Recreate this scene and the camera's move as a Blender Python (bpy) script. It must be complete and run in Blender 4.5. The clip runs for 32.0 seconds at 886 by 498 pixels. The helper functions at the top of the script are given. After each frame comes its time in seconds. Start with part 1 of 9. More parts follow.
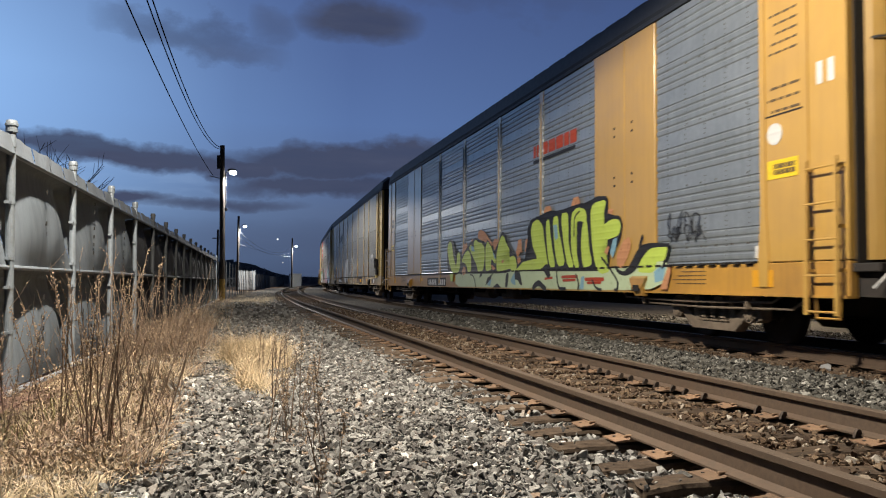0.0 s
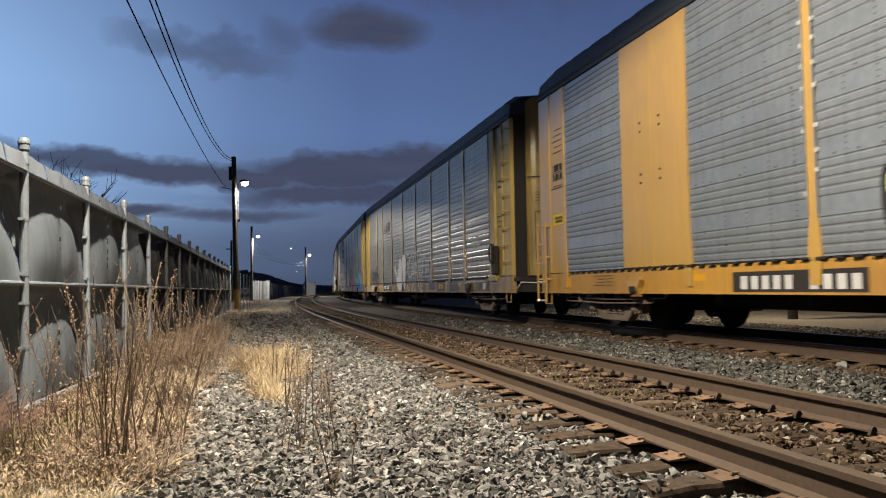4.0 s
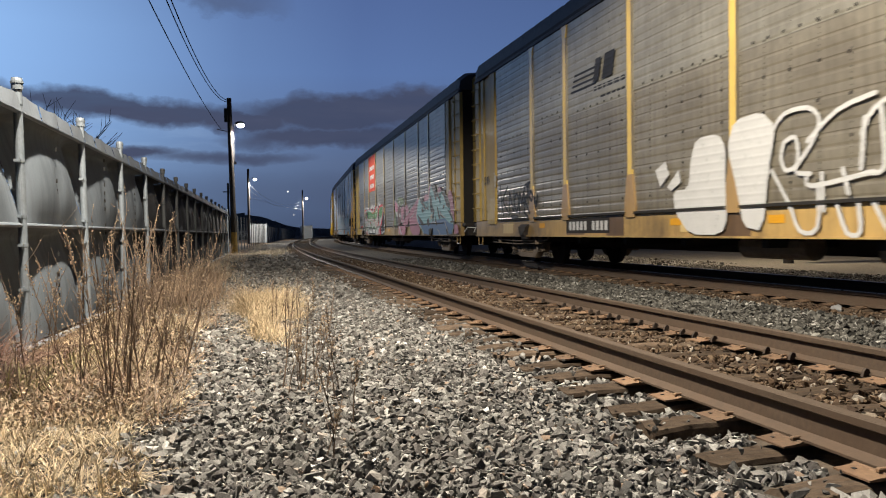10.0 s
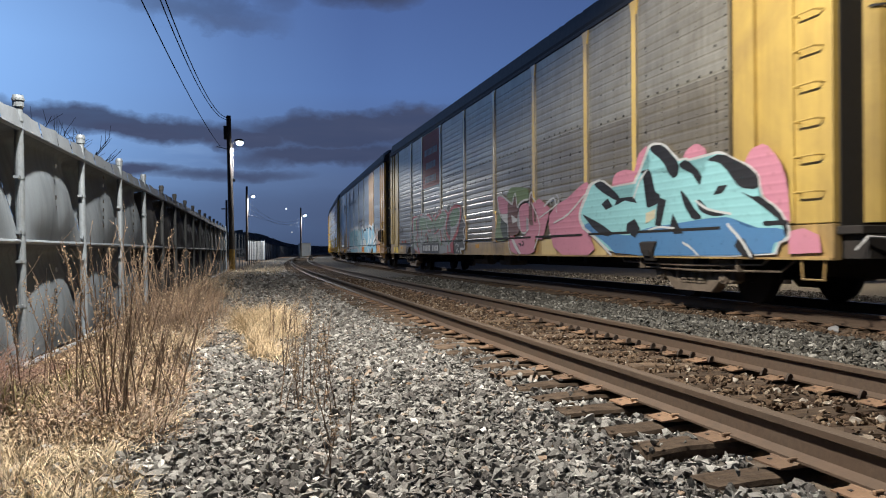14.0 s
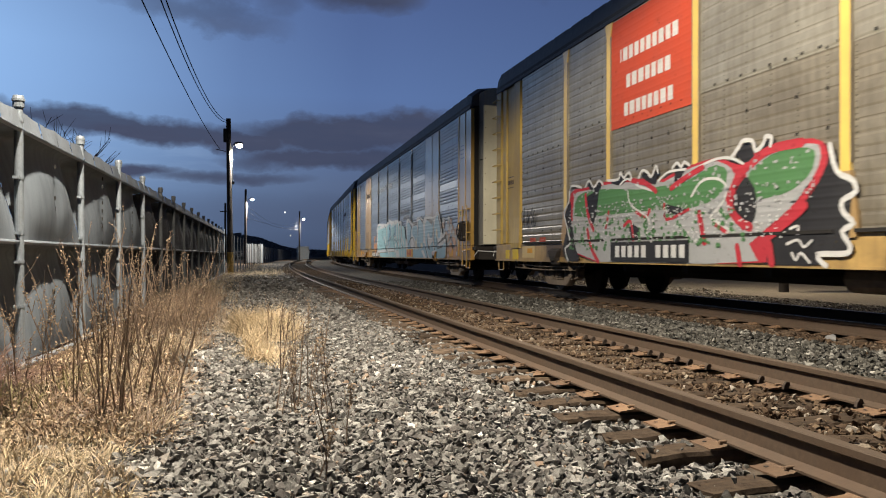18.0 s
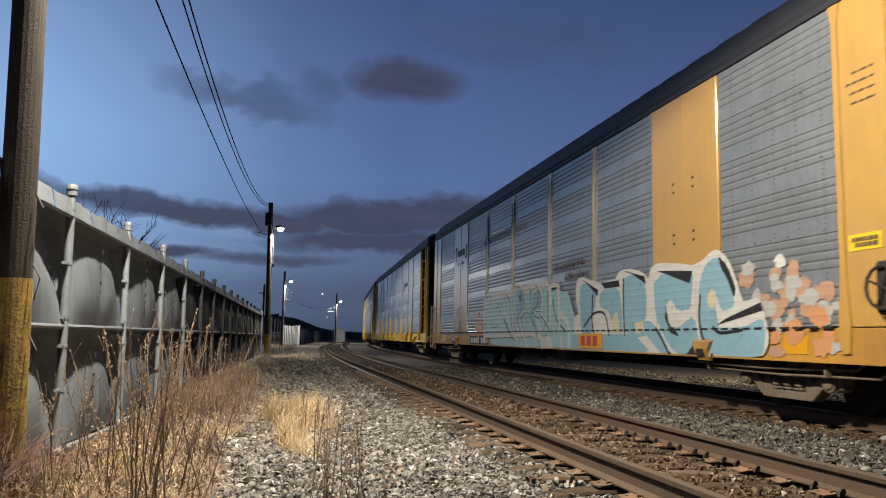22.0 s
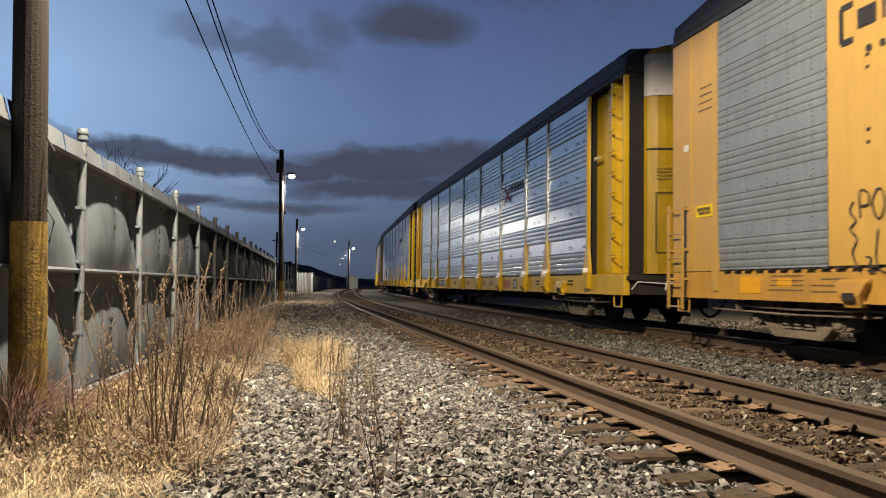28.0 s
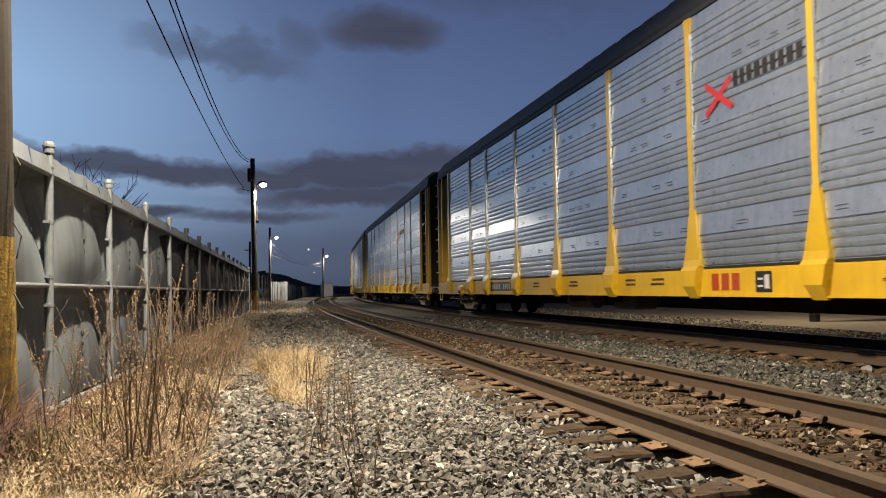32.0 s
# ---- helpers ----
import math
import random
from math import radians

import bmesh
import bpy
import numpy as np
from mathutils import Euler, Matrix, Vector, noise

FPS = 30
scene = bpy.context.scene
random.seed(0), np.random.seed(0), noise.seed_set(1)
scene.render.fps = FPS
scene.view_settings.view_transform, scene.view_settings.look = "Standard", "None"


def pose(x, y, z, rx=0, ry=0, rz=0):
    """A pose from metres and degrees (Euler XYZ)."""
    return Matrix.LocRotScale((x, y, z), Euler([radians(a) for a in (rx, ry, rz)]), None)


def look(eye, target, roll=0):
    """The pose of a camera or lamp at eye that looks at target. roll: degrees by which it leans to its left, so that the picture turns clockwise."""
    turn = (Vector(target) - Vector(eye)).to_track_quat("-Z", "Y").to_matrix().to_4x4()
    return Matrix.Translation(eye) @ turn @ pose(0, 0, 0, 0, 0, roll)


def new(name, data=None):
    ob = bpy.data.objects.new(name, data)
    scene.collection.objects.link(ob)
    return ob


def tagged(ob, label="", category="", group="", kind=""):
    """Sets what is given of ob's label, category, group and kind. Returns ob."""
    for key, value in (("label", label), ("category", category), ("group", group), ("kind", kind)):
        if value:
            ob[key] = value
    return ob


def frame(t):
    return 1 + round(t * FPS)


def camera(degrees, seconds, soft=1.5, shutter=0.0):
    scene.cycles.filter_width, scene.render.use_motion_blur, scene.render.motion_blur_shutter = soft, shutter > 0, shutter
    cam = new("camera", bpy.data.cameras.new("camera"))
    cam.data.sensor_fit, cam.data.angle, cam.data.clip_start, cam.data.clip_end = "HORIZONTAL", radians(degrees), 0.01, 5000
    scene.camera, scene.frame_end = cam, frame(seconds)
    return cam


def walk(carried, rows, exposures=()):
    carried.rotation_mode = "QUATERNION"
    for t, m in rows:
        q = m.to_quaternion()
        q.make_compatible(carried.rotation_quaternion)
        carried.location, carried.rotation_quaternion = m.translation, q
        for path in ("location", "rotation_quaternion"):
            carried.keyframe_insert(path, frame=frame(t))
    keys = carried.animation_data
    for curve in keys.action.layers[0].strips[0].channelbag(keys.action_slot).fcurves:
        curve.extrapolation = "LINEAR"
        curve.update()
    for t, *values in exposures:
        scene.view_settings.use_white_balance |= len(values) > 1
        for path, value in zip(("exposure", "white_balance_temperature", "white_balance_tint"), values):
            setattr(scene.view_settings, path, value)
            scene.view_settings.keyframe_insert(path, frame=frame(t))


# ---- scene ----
cam = camera(60.0, 32.0, soft=1.05, shutter=0.5)
walk(cam, [
    (0.0, pose(-0.012, 0.035, 1.094, 92.51, -0.45, -15.27)),
    (0.5, pose(-0.012, 0.024, 1.096, 92.60, -0.46, -15.43)),
    (1.0, pose(-0.011, 0.020, 1.099, 92.67, -0.46, -15.54)),
    (1.5, pose(-0.014, 0.023, 1.097, 92.77, -0.48, -15.64)),
    (2.0, pose(-0.014, 0.021, 1.097, 92.84, -0.56, -15.73)),
    (2.5, pose(-0.010, 0.022, 1.097, 92.90, -0.34, -15.71)),
    (3.0, pose(-0.007, 0.018, 1.099, 92.97, -0.02, -15.70)),
    (3.5, pose(0.004, 0.007, 1.098, 93.05, 0.51, -14.94)),
    (5.5, pose(0.026, 0.017, 1.100, 91.85, 0.94, -13.50)),
    (6.0, pose(0.017, 0.031, 1.100, 91.30, 0.77, -13.68)),
    (6.5, pose(0.009, 0.018, 1.104, 90.74, 0.63, -14.18)),
    (7.0, pose(0.002, 0.010, 1.105, 90.56, 0.57, -14.64)),
    (7.5, pose(0.001, 0.002, 1.104, 90.23, 0.68, -14.96)),
    (8.0, pose(0.001, 0.005, 1.100, 89.95, 0.79, -15.21)),
    (8.5, pose(-0.001, 0.002, 1.099, 89.64, 0.90, -15.32)),
    (9.0, pose(0.000, 0.000, 1.100, 89.31, 0.90, -15.27)),
    (9.5, pose(0.001, 0.007, 1.096, 88.93, 0.86, -14.86)),
    (10.0, pose(-0.001, 0.016, 1.094, 88.71, 0.72, -14.45)),
    (10.5, pose(-0.007, 0.020, 1.092, 88.69, 0.63, -14.03)),
    (11.0, pose(-0.003, 0.019, 1.094, 88.72, 0.57, -13.82)),
    (11.5, pose(-0.004, 0.012, 1.095, 88.88, 0.53, -13.83)),
    (12.0, pose(-0.000, 0.013, 1.094, 89.10, 0.61, -13.96)),
    (12.5, pose(-0.005, 0.010, 1.092, 89.33, 0.59, -14.20)),
    (13.0, pose(-0.000, 0.008, 1.095, 89.56, 0.56, -14.35)),
    (13.5, pose(-0.003, 0.003, 1.097, 89.86, 0.45, -14.54)),
    (14.0, pose(-0.004, 0.002, 1.100, 90.07, 0.37, -14.60)),
    (14.5, pose(-0.004, 0.004, 1.096, 90.28, 0.30, -14.64)),
    (16.5, pose(-0.007, 0.004, 1.098, 90.44, -0.17, -14.64)),
    (17.0, pose(-0.005, 0.006, 1.095, 90.42, -0.18, -14.64)),
    (17.5, pose(-0.007, 0.003, 1.096, 90.42, -0.17, -14.70)),
    (18.0, pose(-0.006, -0.002, 1.098, 90.44, -0.22, -14.72)),
    (18.5, pose(-0.006, -0.002, 1.098, 90.48, -0.27, -14.72)),
    (19.0, pose(-0.006, 0.001, 1.098, 90.59, -0.28, -14.70)),
    (19.5, pose(-0.005, 0.004, 1.096, 90.80, -0.36, -14.59)),
    (20.0, pose(-0.007, 0.009, 1.094, 91.32, -0.42, -14.47)),
    (20.5, pose(-0.005, 0.003, 1.097, 92.41, -0.45, -14.12)),
    (21.0, pose(-0.002, 0.014, 1.112, 94.04, -0.51, -13.48)),
    (21.5, pose(-0.010, 0.008, 1.146, 96.76, -0.84, -12.28)),
    (22.0, pose(-0.018, 0.016, 1.161, 96.64, -1.16, -12.06)),
    (22.5, pose(-0.018, 0.030, 1.141, 95.39, -1.43, -12.00)),
    (23.0, pose(-0.009, 0.031, 1.126, 94.12, -1.68, -11.46)),
    (23.5, pose(-0.022, 0.040, 1.131, 93.30, -1.71, -10.39)),
    (24.0, pose(-0.011, 0.016, 1.123, 92.66, -1.60, -9.78)),
    (24.5, pose(-0.009, 0.026, 1.124, 92.36, -1.45, -9.53)),
    (25.0, pose(-0.018, 0.040, 1.118, 92.27, -1.19, -9.65)),
    (25.5, pose(-0.014, 0.039, 1.119, 92.28, -1.12, -9.96)),
    (27.5, pose(-0.021, 0.037, 1.119, 92.61, -0.93, -10.98)),
    (28.0, pose(-0.019, 0.040, 1.116, 92.65, -0.77, -11.15)),
    (28.5, pose(-0.021, 0.039, 1.118, 92.62, -0.52, -11.34)),
    (29.0, pose(-0.021, 0.033, 1.112, 92.63, -0.29, -11.49)),
    (29.5, pose(-0.020, 0.027, 1.115, 92.60, -0.18, -11.72)),
    (30.0, pose(-0.014, 0.019, 1.117, 92.61, -0.06, -12.04)),
    (30.5, pose(-0.013, 0.018, 1.118, 92.56, 0.12, -12.52)),
    (31.0, pose(-0.015, 0.011, 1.116, 92.65, 0.30, -12.80)),
    (31.5, pose(-0.011, 0.017, 1.124, 92.80, 0.53, -12.87)),
    (32.0, pose(-0.016, 0.023, 1.115, 93.02, 0.77, -12.98)),
], exposures=[(0.0, -0.04, 6150, 10), (3.0, -0.06, 6500, 10), (6.0, -0.04, 6350, 10), (9.0, 0.00, 6250, 10), (12.0, 0.06, 6250, 10), (14.0, 0.00, 5800, 10), (17.0, 0.00, 6400, 10), (19.5, -0.08, 6150, 10), (21.0, -0.12, 6000, 10), (22.5, -0.08, 6750, 10), (25.0, -0.06, 7150, 10), (28.0, -0.04, 7050, 10), (30.0, -0.12, 6700, 10), (32.0, -0.08, 7150, 10)])

# how far the train has rolled, every half second
ROLLED = (0.0, 2.15, 4.25, 6.23, 8.38, 10.73, 12.91, 14.95, 17.06, 19.08, 21.06, 23.07, 25.02, 27.05, 29.19, 31.26, 33.27, 35.18, 37.24, 39.42, 41.49, 43.46, 45.31, 47.24, 49.29, 51.23, 53.06, 55.08, 57.11, 59.23, 61.27, 63.26, 65.2, 67.09, 69.04, 70.95, 72.7, 74.57, 76.54, 78.41, 80.33, 82.09, 83.97, 85.92, 87.74, 89.39, 91.16, 92.92, 94.72, 96.41, 97.99, 99.73, 101.42, 103.15, 104.91, 106.67, 108.41, 110.25, 111.95, 113.46, 114.89, 116.55, 118.38, 120.02, 121.6)

# ---- light ----
world = bpy.data.worlds.new("dusk_sky")
scene.world = world
world.use_nodes = True


class Nodes:
    """A short way to write node trees."""

    def __init__(self, tree):
        self.t = tree
        tree.nodes.clear()

    def add(self, kind, **values):
        n = self.t.nodes.new(kind)
        for k, v in values.items():
            if k.startswith("i_"):
                key = k[2:]
                key = int(key) if key.isdigit() else key.replace("_", " ")
                if isinstance(v, tuple) and len(v) == 2 and hasattr(v[0], "outputs"):
                    self.t.links.new(v[0].outputs[v[1]], n.inputs[key])
                elif hasattr(v, "outputs"):
                    self.t.links.new(v.outputs[0], n.inputs[key])
                else:
                    n.inputs[key].default_value = v
            elif k == "op":
                n.operation = v
            elif k == "blend":
                n.blend_type = v
        return n

    def math(self, op, a, b=0.0, c=None, clamp=False):
        n = self.add("ShaderNodeMath", op=op, i_0=a, i_1=b)
        if c is not None:
            if hasattr(c, "outputs"):
                self.t.links.new(c.outputs[0], n.inputs[2])
            else:
                n.inputs[2].default_value = c
        n.use_clamp = clamp
        return n

    def mix(self, f, a, b, blend="MIX"):
        n = self.t.nodes.new("ShaderNodeMixRGB")
        n.blend_type = blend
        for i, v in enumerate((f, a, b)):
            if isinstance(v, tuple) and len(v) == 2 and hasattr(v[0], "outputs"):
                self.t.links.new(v[0].outputs[v[1]], n.inputs[i])
            elif hasattr(v, "outputs"):
                self.t.links.new(v.outputs[0], n.inputs[i])
            elif isinstance(v, tuple):
                n.inputs[i].default_value = (*v, 1) if len(v) == 3 else v
            else:
                n.inputs[i].default_value = v
        return n

    def ramp(self, fac, *stops, hard=False):
        n = self.t.nodes.new("ShaderNodeValToRGB")
        if isinstance(fac, tuple):
            self.t.links.new(fac[0].outputs[fac[1]], n.inputs[0])
        else:
            self.t.links.new(fac.outputs[0], n.inputs[0])
        cr = n.color_ramp
        while len(cr.elements) < len(stops):
            cr.elements.new(0.5)
        for e, (p, c) in zip(cr.elements, stops):
            e.position = p
            e.color = (c, c, c, 1) if not isinstance(c, tuple) else (*c, 1)
        return n

    def noise(self, scale, detail=4.0, rough=0.55, vec=None, dist=0.0):
        n = self.add("ShaderNodeTexNoise", i_Scale=scale, i_Detail=detail, i_Roughness=rough, i_Distortion=dist)
        if vec is not None:
            v = vec if isinstance(vec, tuple) else (vec, 0)
            self.t.links.new(v[0].outputs[v[1]], n.inputs["Vector"])
        return n


def build_sky():
    g = Nodes(world.node_tree)
    co = g.add("ShaderNodeTexCoord")
    sep = g.add("ShaderNodeSeparateXYZ", i_0=(co, "Generated"))
    # slopes seen from the ground: across and up, along the track
    yy = g.math("MAXIMUM", (sep, 1), 0.05)
    sx = g.math("DIVIDE", (sep, 0), yy)
    sz = g.math("DIVIDE", (sep, 2), yy)
    up = g.math("MAXIMUM", (sep, 2), 0.0)
    base = g.ramp(up, (0.0, (0.056, 0.076, 0.134)), (0.09, (0.095, 0.133, 0.232)), (0.2, (0.101, 0.168, 0.352)), (0.34, (0.074, 0.118, 0.272)), (0.6, (0.018, 0.030, 0.085)), (1.0, (0.008, 0.013, 0.04)))
    # the last daylight stands to the west, across the fence
    west = g.ramp(g.math("MULTIPLY_ADD", (sep, 0), -1.0, 0.5), (0.36, 0.0), (0.5, 0.12), (0.62, 0.36), (0.78, 0.70), (0.84, 0.6), (1.0, 0.10))
    lift = g.ramp(up, (0.0, 0.25), (0.12, 0.9), (0.24, 1.0), (0.5, 0.25), (1.0, 0.0))
    glow = g.math("MULTIPLY", west, lift)
    sky = g.mix(glow, base, (0.36, 0.60, 0.98))
    # night is further on behind the viewer, to the east
    east = g.ramp(g.math("MULTIPLY_ADD", (sep, 1), 0.5, 0.5), (0.30, 0.35), (0.62, 1.0))
    sky = g.mix(1.0, sky, east, "MULTIPLY")
    sky = g.mix(1.0, sky, g.ramp(g.math("MULTIPLY_ADD", (sep, 0), 0.5, 0.5), (0.60, 1.06), (0.72, 0.88), (0.82, 0.78), (0.93, 0.35)), "MULTIPLY")
    comb = g.add("ShaderNodeCombineXYZ", i_0=sx, i_1=sz, i_2=0.0)
    warp = g.noise(16.0, 6.0, 0.6, g.add("ShaderNodeMapping", i_Vector=comb, i_Scale=(0.7, 1.0, 1.0)))
    w = g.math("SUBTRACT", (warp, 0), 0.5)
    mp = g.add("ShaderNodeMapping", i_Vector=comb, i_Scale=(1.6, 9.0, 1.0))
    streak = g.noise(3.0, 5.0, 0.55, mp)

    ragged = g.noise(55.0, 4.0, 0.6, g.add("ShaderNodeMapping", i_Vector=comb, i_Scale=(0.45, 1.0, 1.0)))
    w = g.math("ADD", w, g.math("MULTIPLY_ADD", (ragged, 0), 0.2, -0.1))

    def bank(cx, cz, rx, rz, tilt, rough):
        # a long bank with a ragged edge, dropping or rising along its length
        off = g.math("SUBTRACT", sx, cx)
        a = g.math("DIVIDE", off, rx)
        line = g.math("MULTIPLY_ADD", off, tilt, cz)
        b = g.math("DIVIDE", g.math("SUBTRACT", g.math("MULTIPLY_ADD", w, rough, sz), line), rz)
        d = g.math("ADD", g.math("POWER", g.math("ABSOLUTE", a), 2.6), g.math("POWER", g.math("ABSOLUTE", b), 2.0))
        return g.math("SUBTRACT", 1.0, d, clamp=True)

    masks = [
        (bank(0.17, 0.160, 0.21, 0.031, 0.07, 0.055), 1.5),
        (bank(0.11, 0.124, 0.15, 0.019, 0.05, 0.05), 1.25),
        (bank(0.48, 0.155, 0.24, 0.045, 0.05, 0.05), 1.6),
        (bank(-0.13, 0.154, 0.20, 0.021, -0.09, 0.045), 1.3),
        (bank(-0.47, 0.178, 0.24, 0.030, -0.05, 0.06), 1.6),
        (bank(0.00, 0.140, 0.07, 0.017, 0.0, 0.04), 1.5),
        (bank(-0.135, 0.100, 0.075, 0.010, 0.0, 0.035), 1.1),
        (bank(-0.02, 0.095, 0.12, 0.009, 0.0, 0.03), 0.9),
        (bank(0.155, 0.347, 0.095, 0.034, 0.03, 0.05), 1.2),
        (bank(-0.055, 0.302, 0.125, 0.034, -0.13, 0.12), 0.6),
        (bank(0.045, 0.33, 0.035, 0.035, 0.0, 0.08), 0.45),
        (bank(0.33, 0.42, 0.2, 0.05, 0.0, 0.15), 0.3),
        (bank(0.15, 0.055, 0.6, 0.026, 0.0, 0.03), 0.25),
    ]
    total = None
    for m, s in masks:
        k = g.math("MULTIPLY", m, s, clamp=True)
        total = k if total is None else g.math("MAXIMUM", total, k)
    thin = g.math("MULTIPLY_ADD", (streak, 0), 0.6, 0.66, clamp=True)
    total = g.math("MULTIPLY", total, thin, clamp=True)
    tone = g.ramp(streak, (0.35, (0.048, 0.056, 0.098)), (0.65, (0.072, 0.086, 0.146)))
    # thin bright rifts under the western bank
    rift = g.math("MULTIPLY", bank(-0.16, 0.112, 0.17, 0.030, -0.04, 0.05), g.ramp(streak, (0.42, 0.0), (0.66, 0.75)), clamp=True)
    sky = g.mix(rift, sky, (0.30, 0.42, 0.62))
    clouded = g.mix(total, sky, tone)
    # two planets low in the west, the upper one brighter
    for d, r, k in (((0.0534, 0.9971, 0.0536), 0.0014, 1.6), ((0.0605, 0.9979, 0.0239), 0.0011, 0.6)):
        far = g.add("ShaderNodeVectorMath", op="DISTANCE", i_0=(co, "Generated"), i_1=d)
        spot = g.math("SUBTRACT", 1.0, g.math("DIVIDE", (far, 1), r), clamp=True)
        clouded = g.mix(g.math("MULTIPLY", spot, 1.6, clamp=True), clouded, (k, k, k * 0.95))
    below = g.math("LESS_THAN", (sep, 2), -0.002)
    done = g.mix(below, clouded, (0.02, 0.022, 0.03))
    bg = g.add("ShaderNodeBackground", i_Color=done, i_Strength=1.0)
    out = g.add("ShaderNodeOutputWorld", i_Surface=bg)


build_sky()


def pole_light(name, place, watts, colour, size=0.15, half=80.5):
    """A shielded street luminaire: light falls in a wide cone and is cut off towards the horizon."""
    d = bpy.data.lights.new(name, "SPOT")
    d.energy, d.color, d.shadow_soft_size = watts, colour, size
    d.spot_size, d.spot_blend = math.radians(2 * half), 0.14
    ob = new(name, d)
    ob.location = place
    return ob


LAMP_WHITE = (1.0, 0.875, 0.70)
# lamp heads of the pole lamps; the first stands over the grass by the banded pole
HEADS = [(-0.85, 5.95, 7.3), (-0.08, 42.0, 6.85), (1.15, 88.0, 7.2), (10.0, 130.0, 7.0)]
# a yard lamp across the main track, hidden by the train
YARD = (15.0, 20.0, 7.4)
pole_light("pole_lamp_light", HEADS[0], 9200, LAMP_WHITE, half=82.5)
for h, watts in zip(HEADS[1:], (4600, 9000, 7000)):
    pole_light("pole_lamp_light", (h[0] + 0.1, h[1], h[2] - 0.25), watts, (1.0, 0.93, 0.82), 0.12, 82.0)
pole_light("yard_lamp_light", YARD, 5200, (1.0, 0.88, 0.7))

# ---- materials ----
MATS = {}
DIM = 0.70         # dims every base colour, to balance the strong lamps against the sky


def surface(name, colour, rough=0.7, metal=0.0, vary=0.25, grain=40.0, stain=None, stain_scale=1.2, stain_amount=0.5, bump=0.15, bump_scale=None,
            per_object=0.0, island=0.0, streaks=None, streak_amount=0.0, spec=0.5, streak_map=(2.0, 5.0, 0.35), gloss_vary=0.3, coat=0.0):
    """A worn surface: grain and stains at two scales, relief, and a shift of tone from piece to piece."""
    if name in MATS:
        return MATS[name]
    colour, stain, streaks = [c and tuple(v * DIM for v in c) for c in (colour, stain, streaks)]
    m = bpy.data.materials.new(name)
    m.use_nodes = True
    g = Nodes(m.node_tree)
    co = g.add("ShaderNodeTexCoord")
    fine = g.noise(grain, 5.0, 0.6, (co, "Object"))
    lo = tuple(c * (1 - vary) for c in colour)
    hi = tuple(min(1, c * (1 + vary)) for c in colour)
    col = g.ramp(fine, (0.3, lo), (0.7, hi))
    if stain:
        big = g.noise(stain_scale, 6.0, 0.65, (co, "Object"), 0.4)
        f = g.ramp(big, (0.42, 0.0), (0.68, stain_amount))
        col = g.mix(f, col, stain)
    if streaks:
        mp = g.add("ShaderNodeMapping", i_Vector=(co, "Object"), i_Scale=streak_map)
        s = g.noise(2.2, 5.0, 0.65, mp)
        f = g.ramp(s, (0.45, 0.0), (0.72, streak_amount))
        col = g.mix(f, col, streaks)
    if per_object:
        oi = g.add("ShaderNodeObjectInfo")
        v = g.math("MULTIPLY_ADD", (oi, "Random"), 2 * per_object, 1 - per_object)
        hs = g.add("ShaderNodeHueSaturation", i_Value=v, i_Color=col)
        col = hs
    if island:
        ge = g.add("ShaderNodeNewGeometry")
        v = g.math("MULTIPLY_ADD", (ge, "Random Per Island"), 2 * island, 1 - island)
        hs = g.add("ShaderNodeHueSaturation", i_Value=v, i_Color=col)
        col = hs
    r = g.math("MULTIPLY_ADD", (fine, 0), gloss_vary, rough - gloss_vary / 2, clamp=True)
    b = g.add("ShaderNodeBump", i_Strength=bump, i_Distance=0.01, i_Height=(g.noise(bump_scale or grain * 2, 4.0, 0.6, (co, "Object")), 0))
    p = g.add("ShaderNodeBsdfPrincipled", i_Base_Color=col, i_Roughness=r, i_Metallic=metal, i_Normal=b)
    p.inputs["Specular IOR Level"].default_value = spec
    p.inputs["Coat Weight"].default_value = coat
    p.inputs["Coat Roughness"].default_value = 0.16
    g.add("ShaderNodeOutputMaterial", i_Surface=p)
    MATS[name] = m
    return m


def glowing(name, colour, strength):
    m = bpy.data.materials.new(name)
    m.use_nodes = True
    g = Nodes(m.node_tree)
    e = g.add("ShaderNodeEmission", i_Color=(*colour, 1), i_Strength=strength)
    g.add("ShaderNodeOutputMaterial", i_Surface=e)
    return m


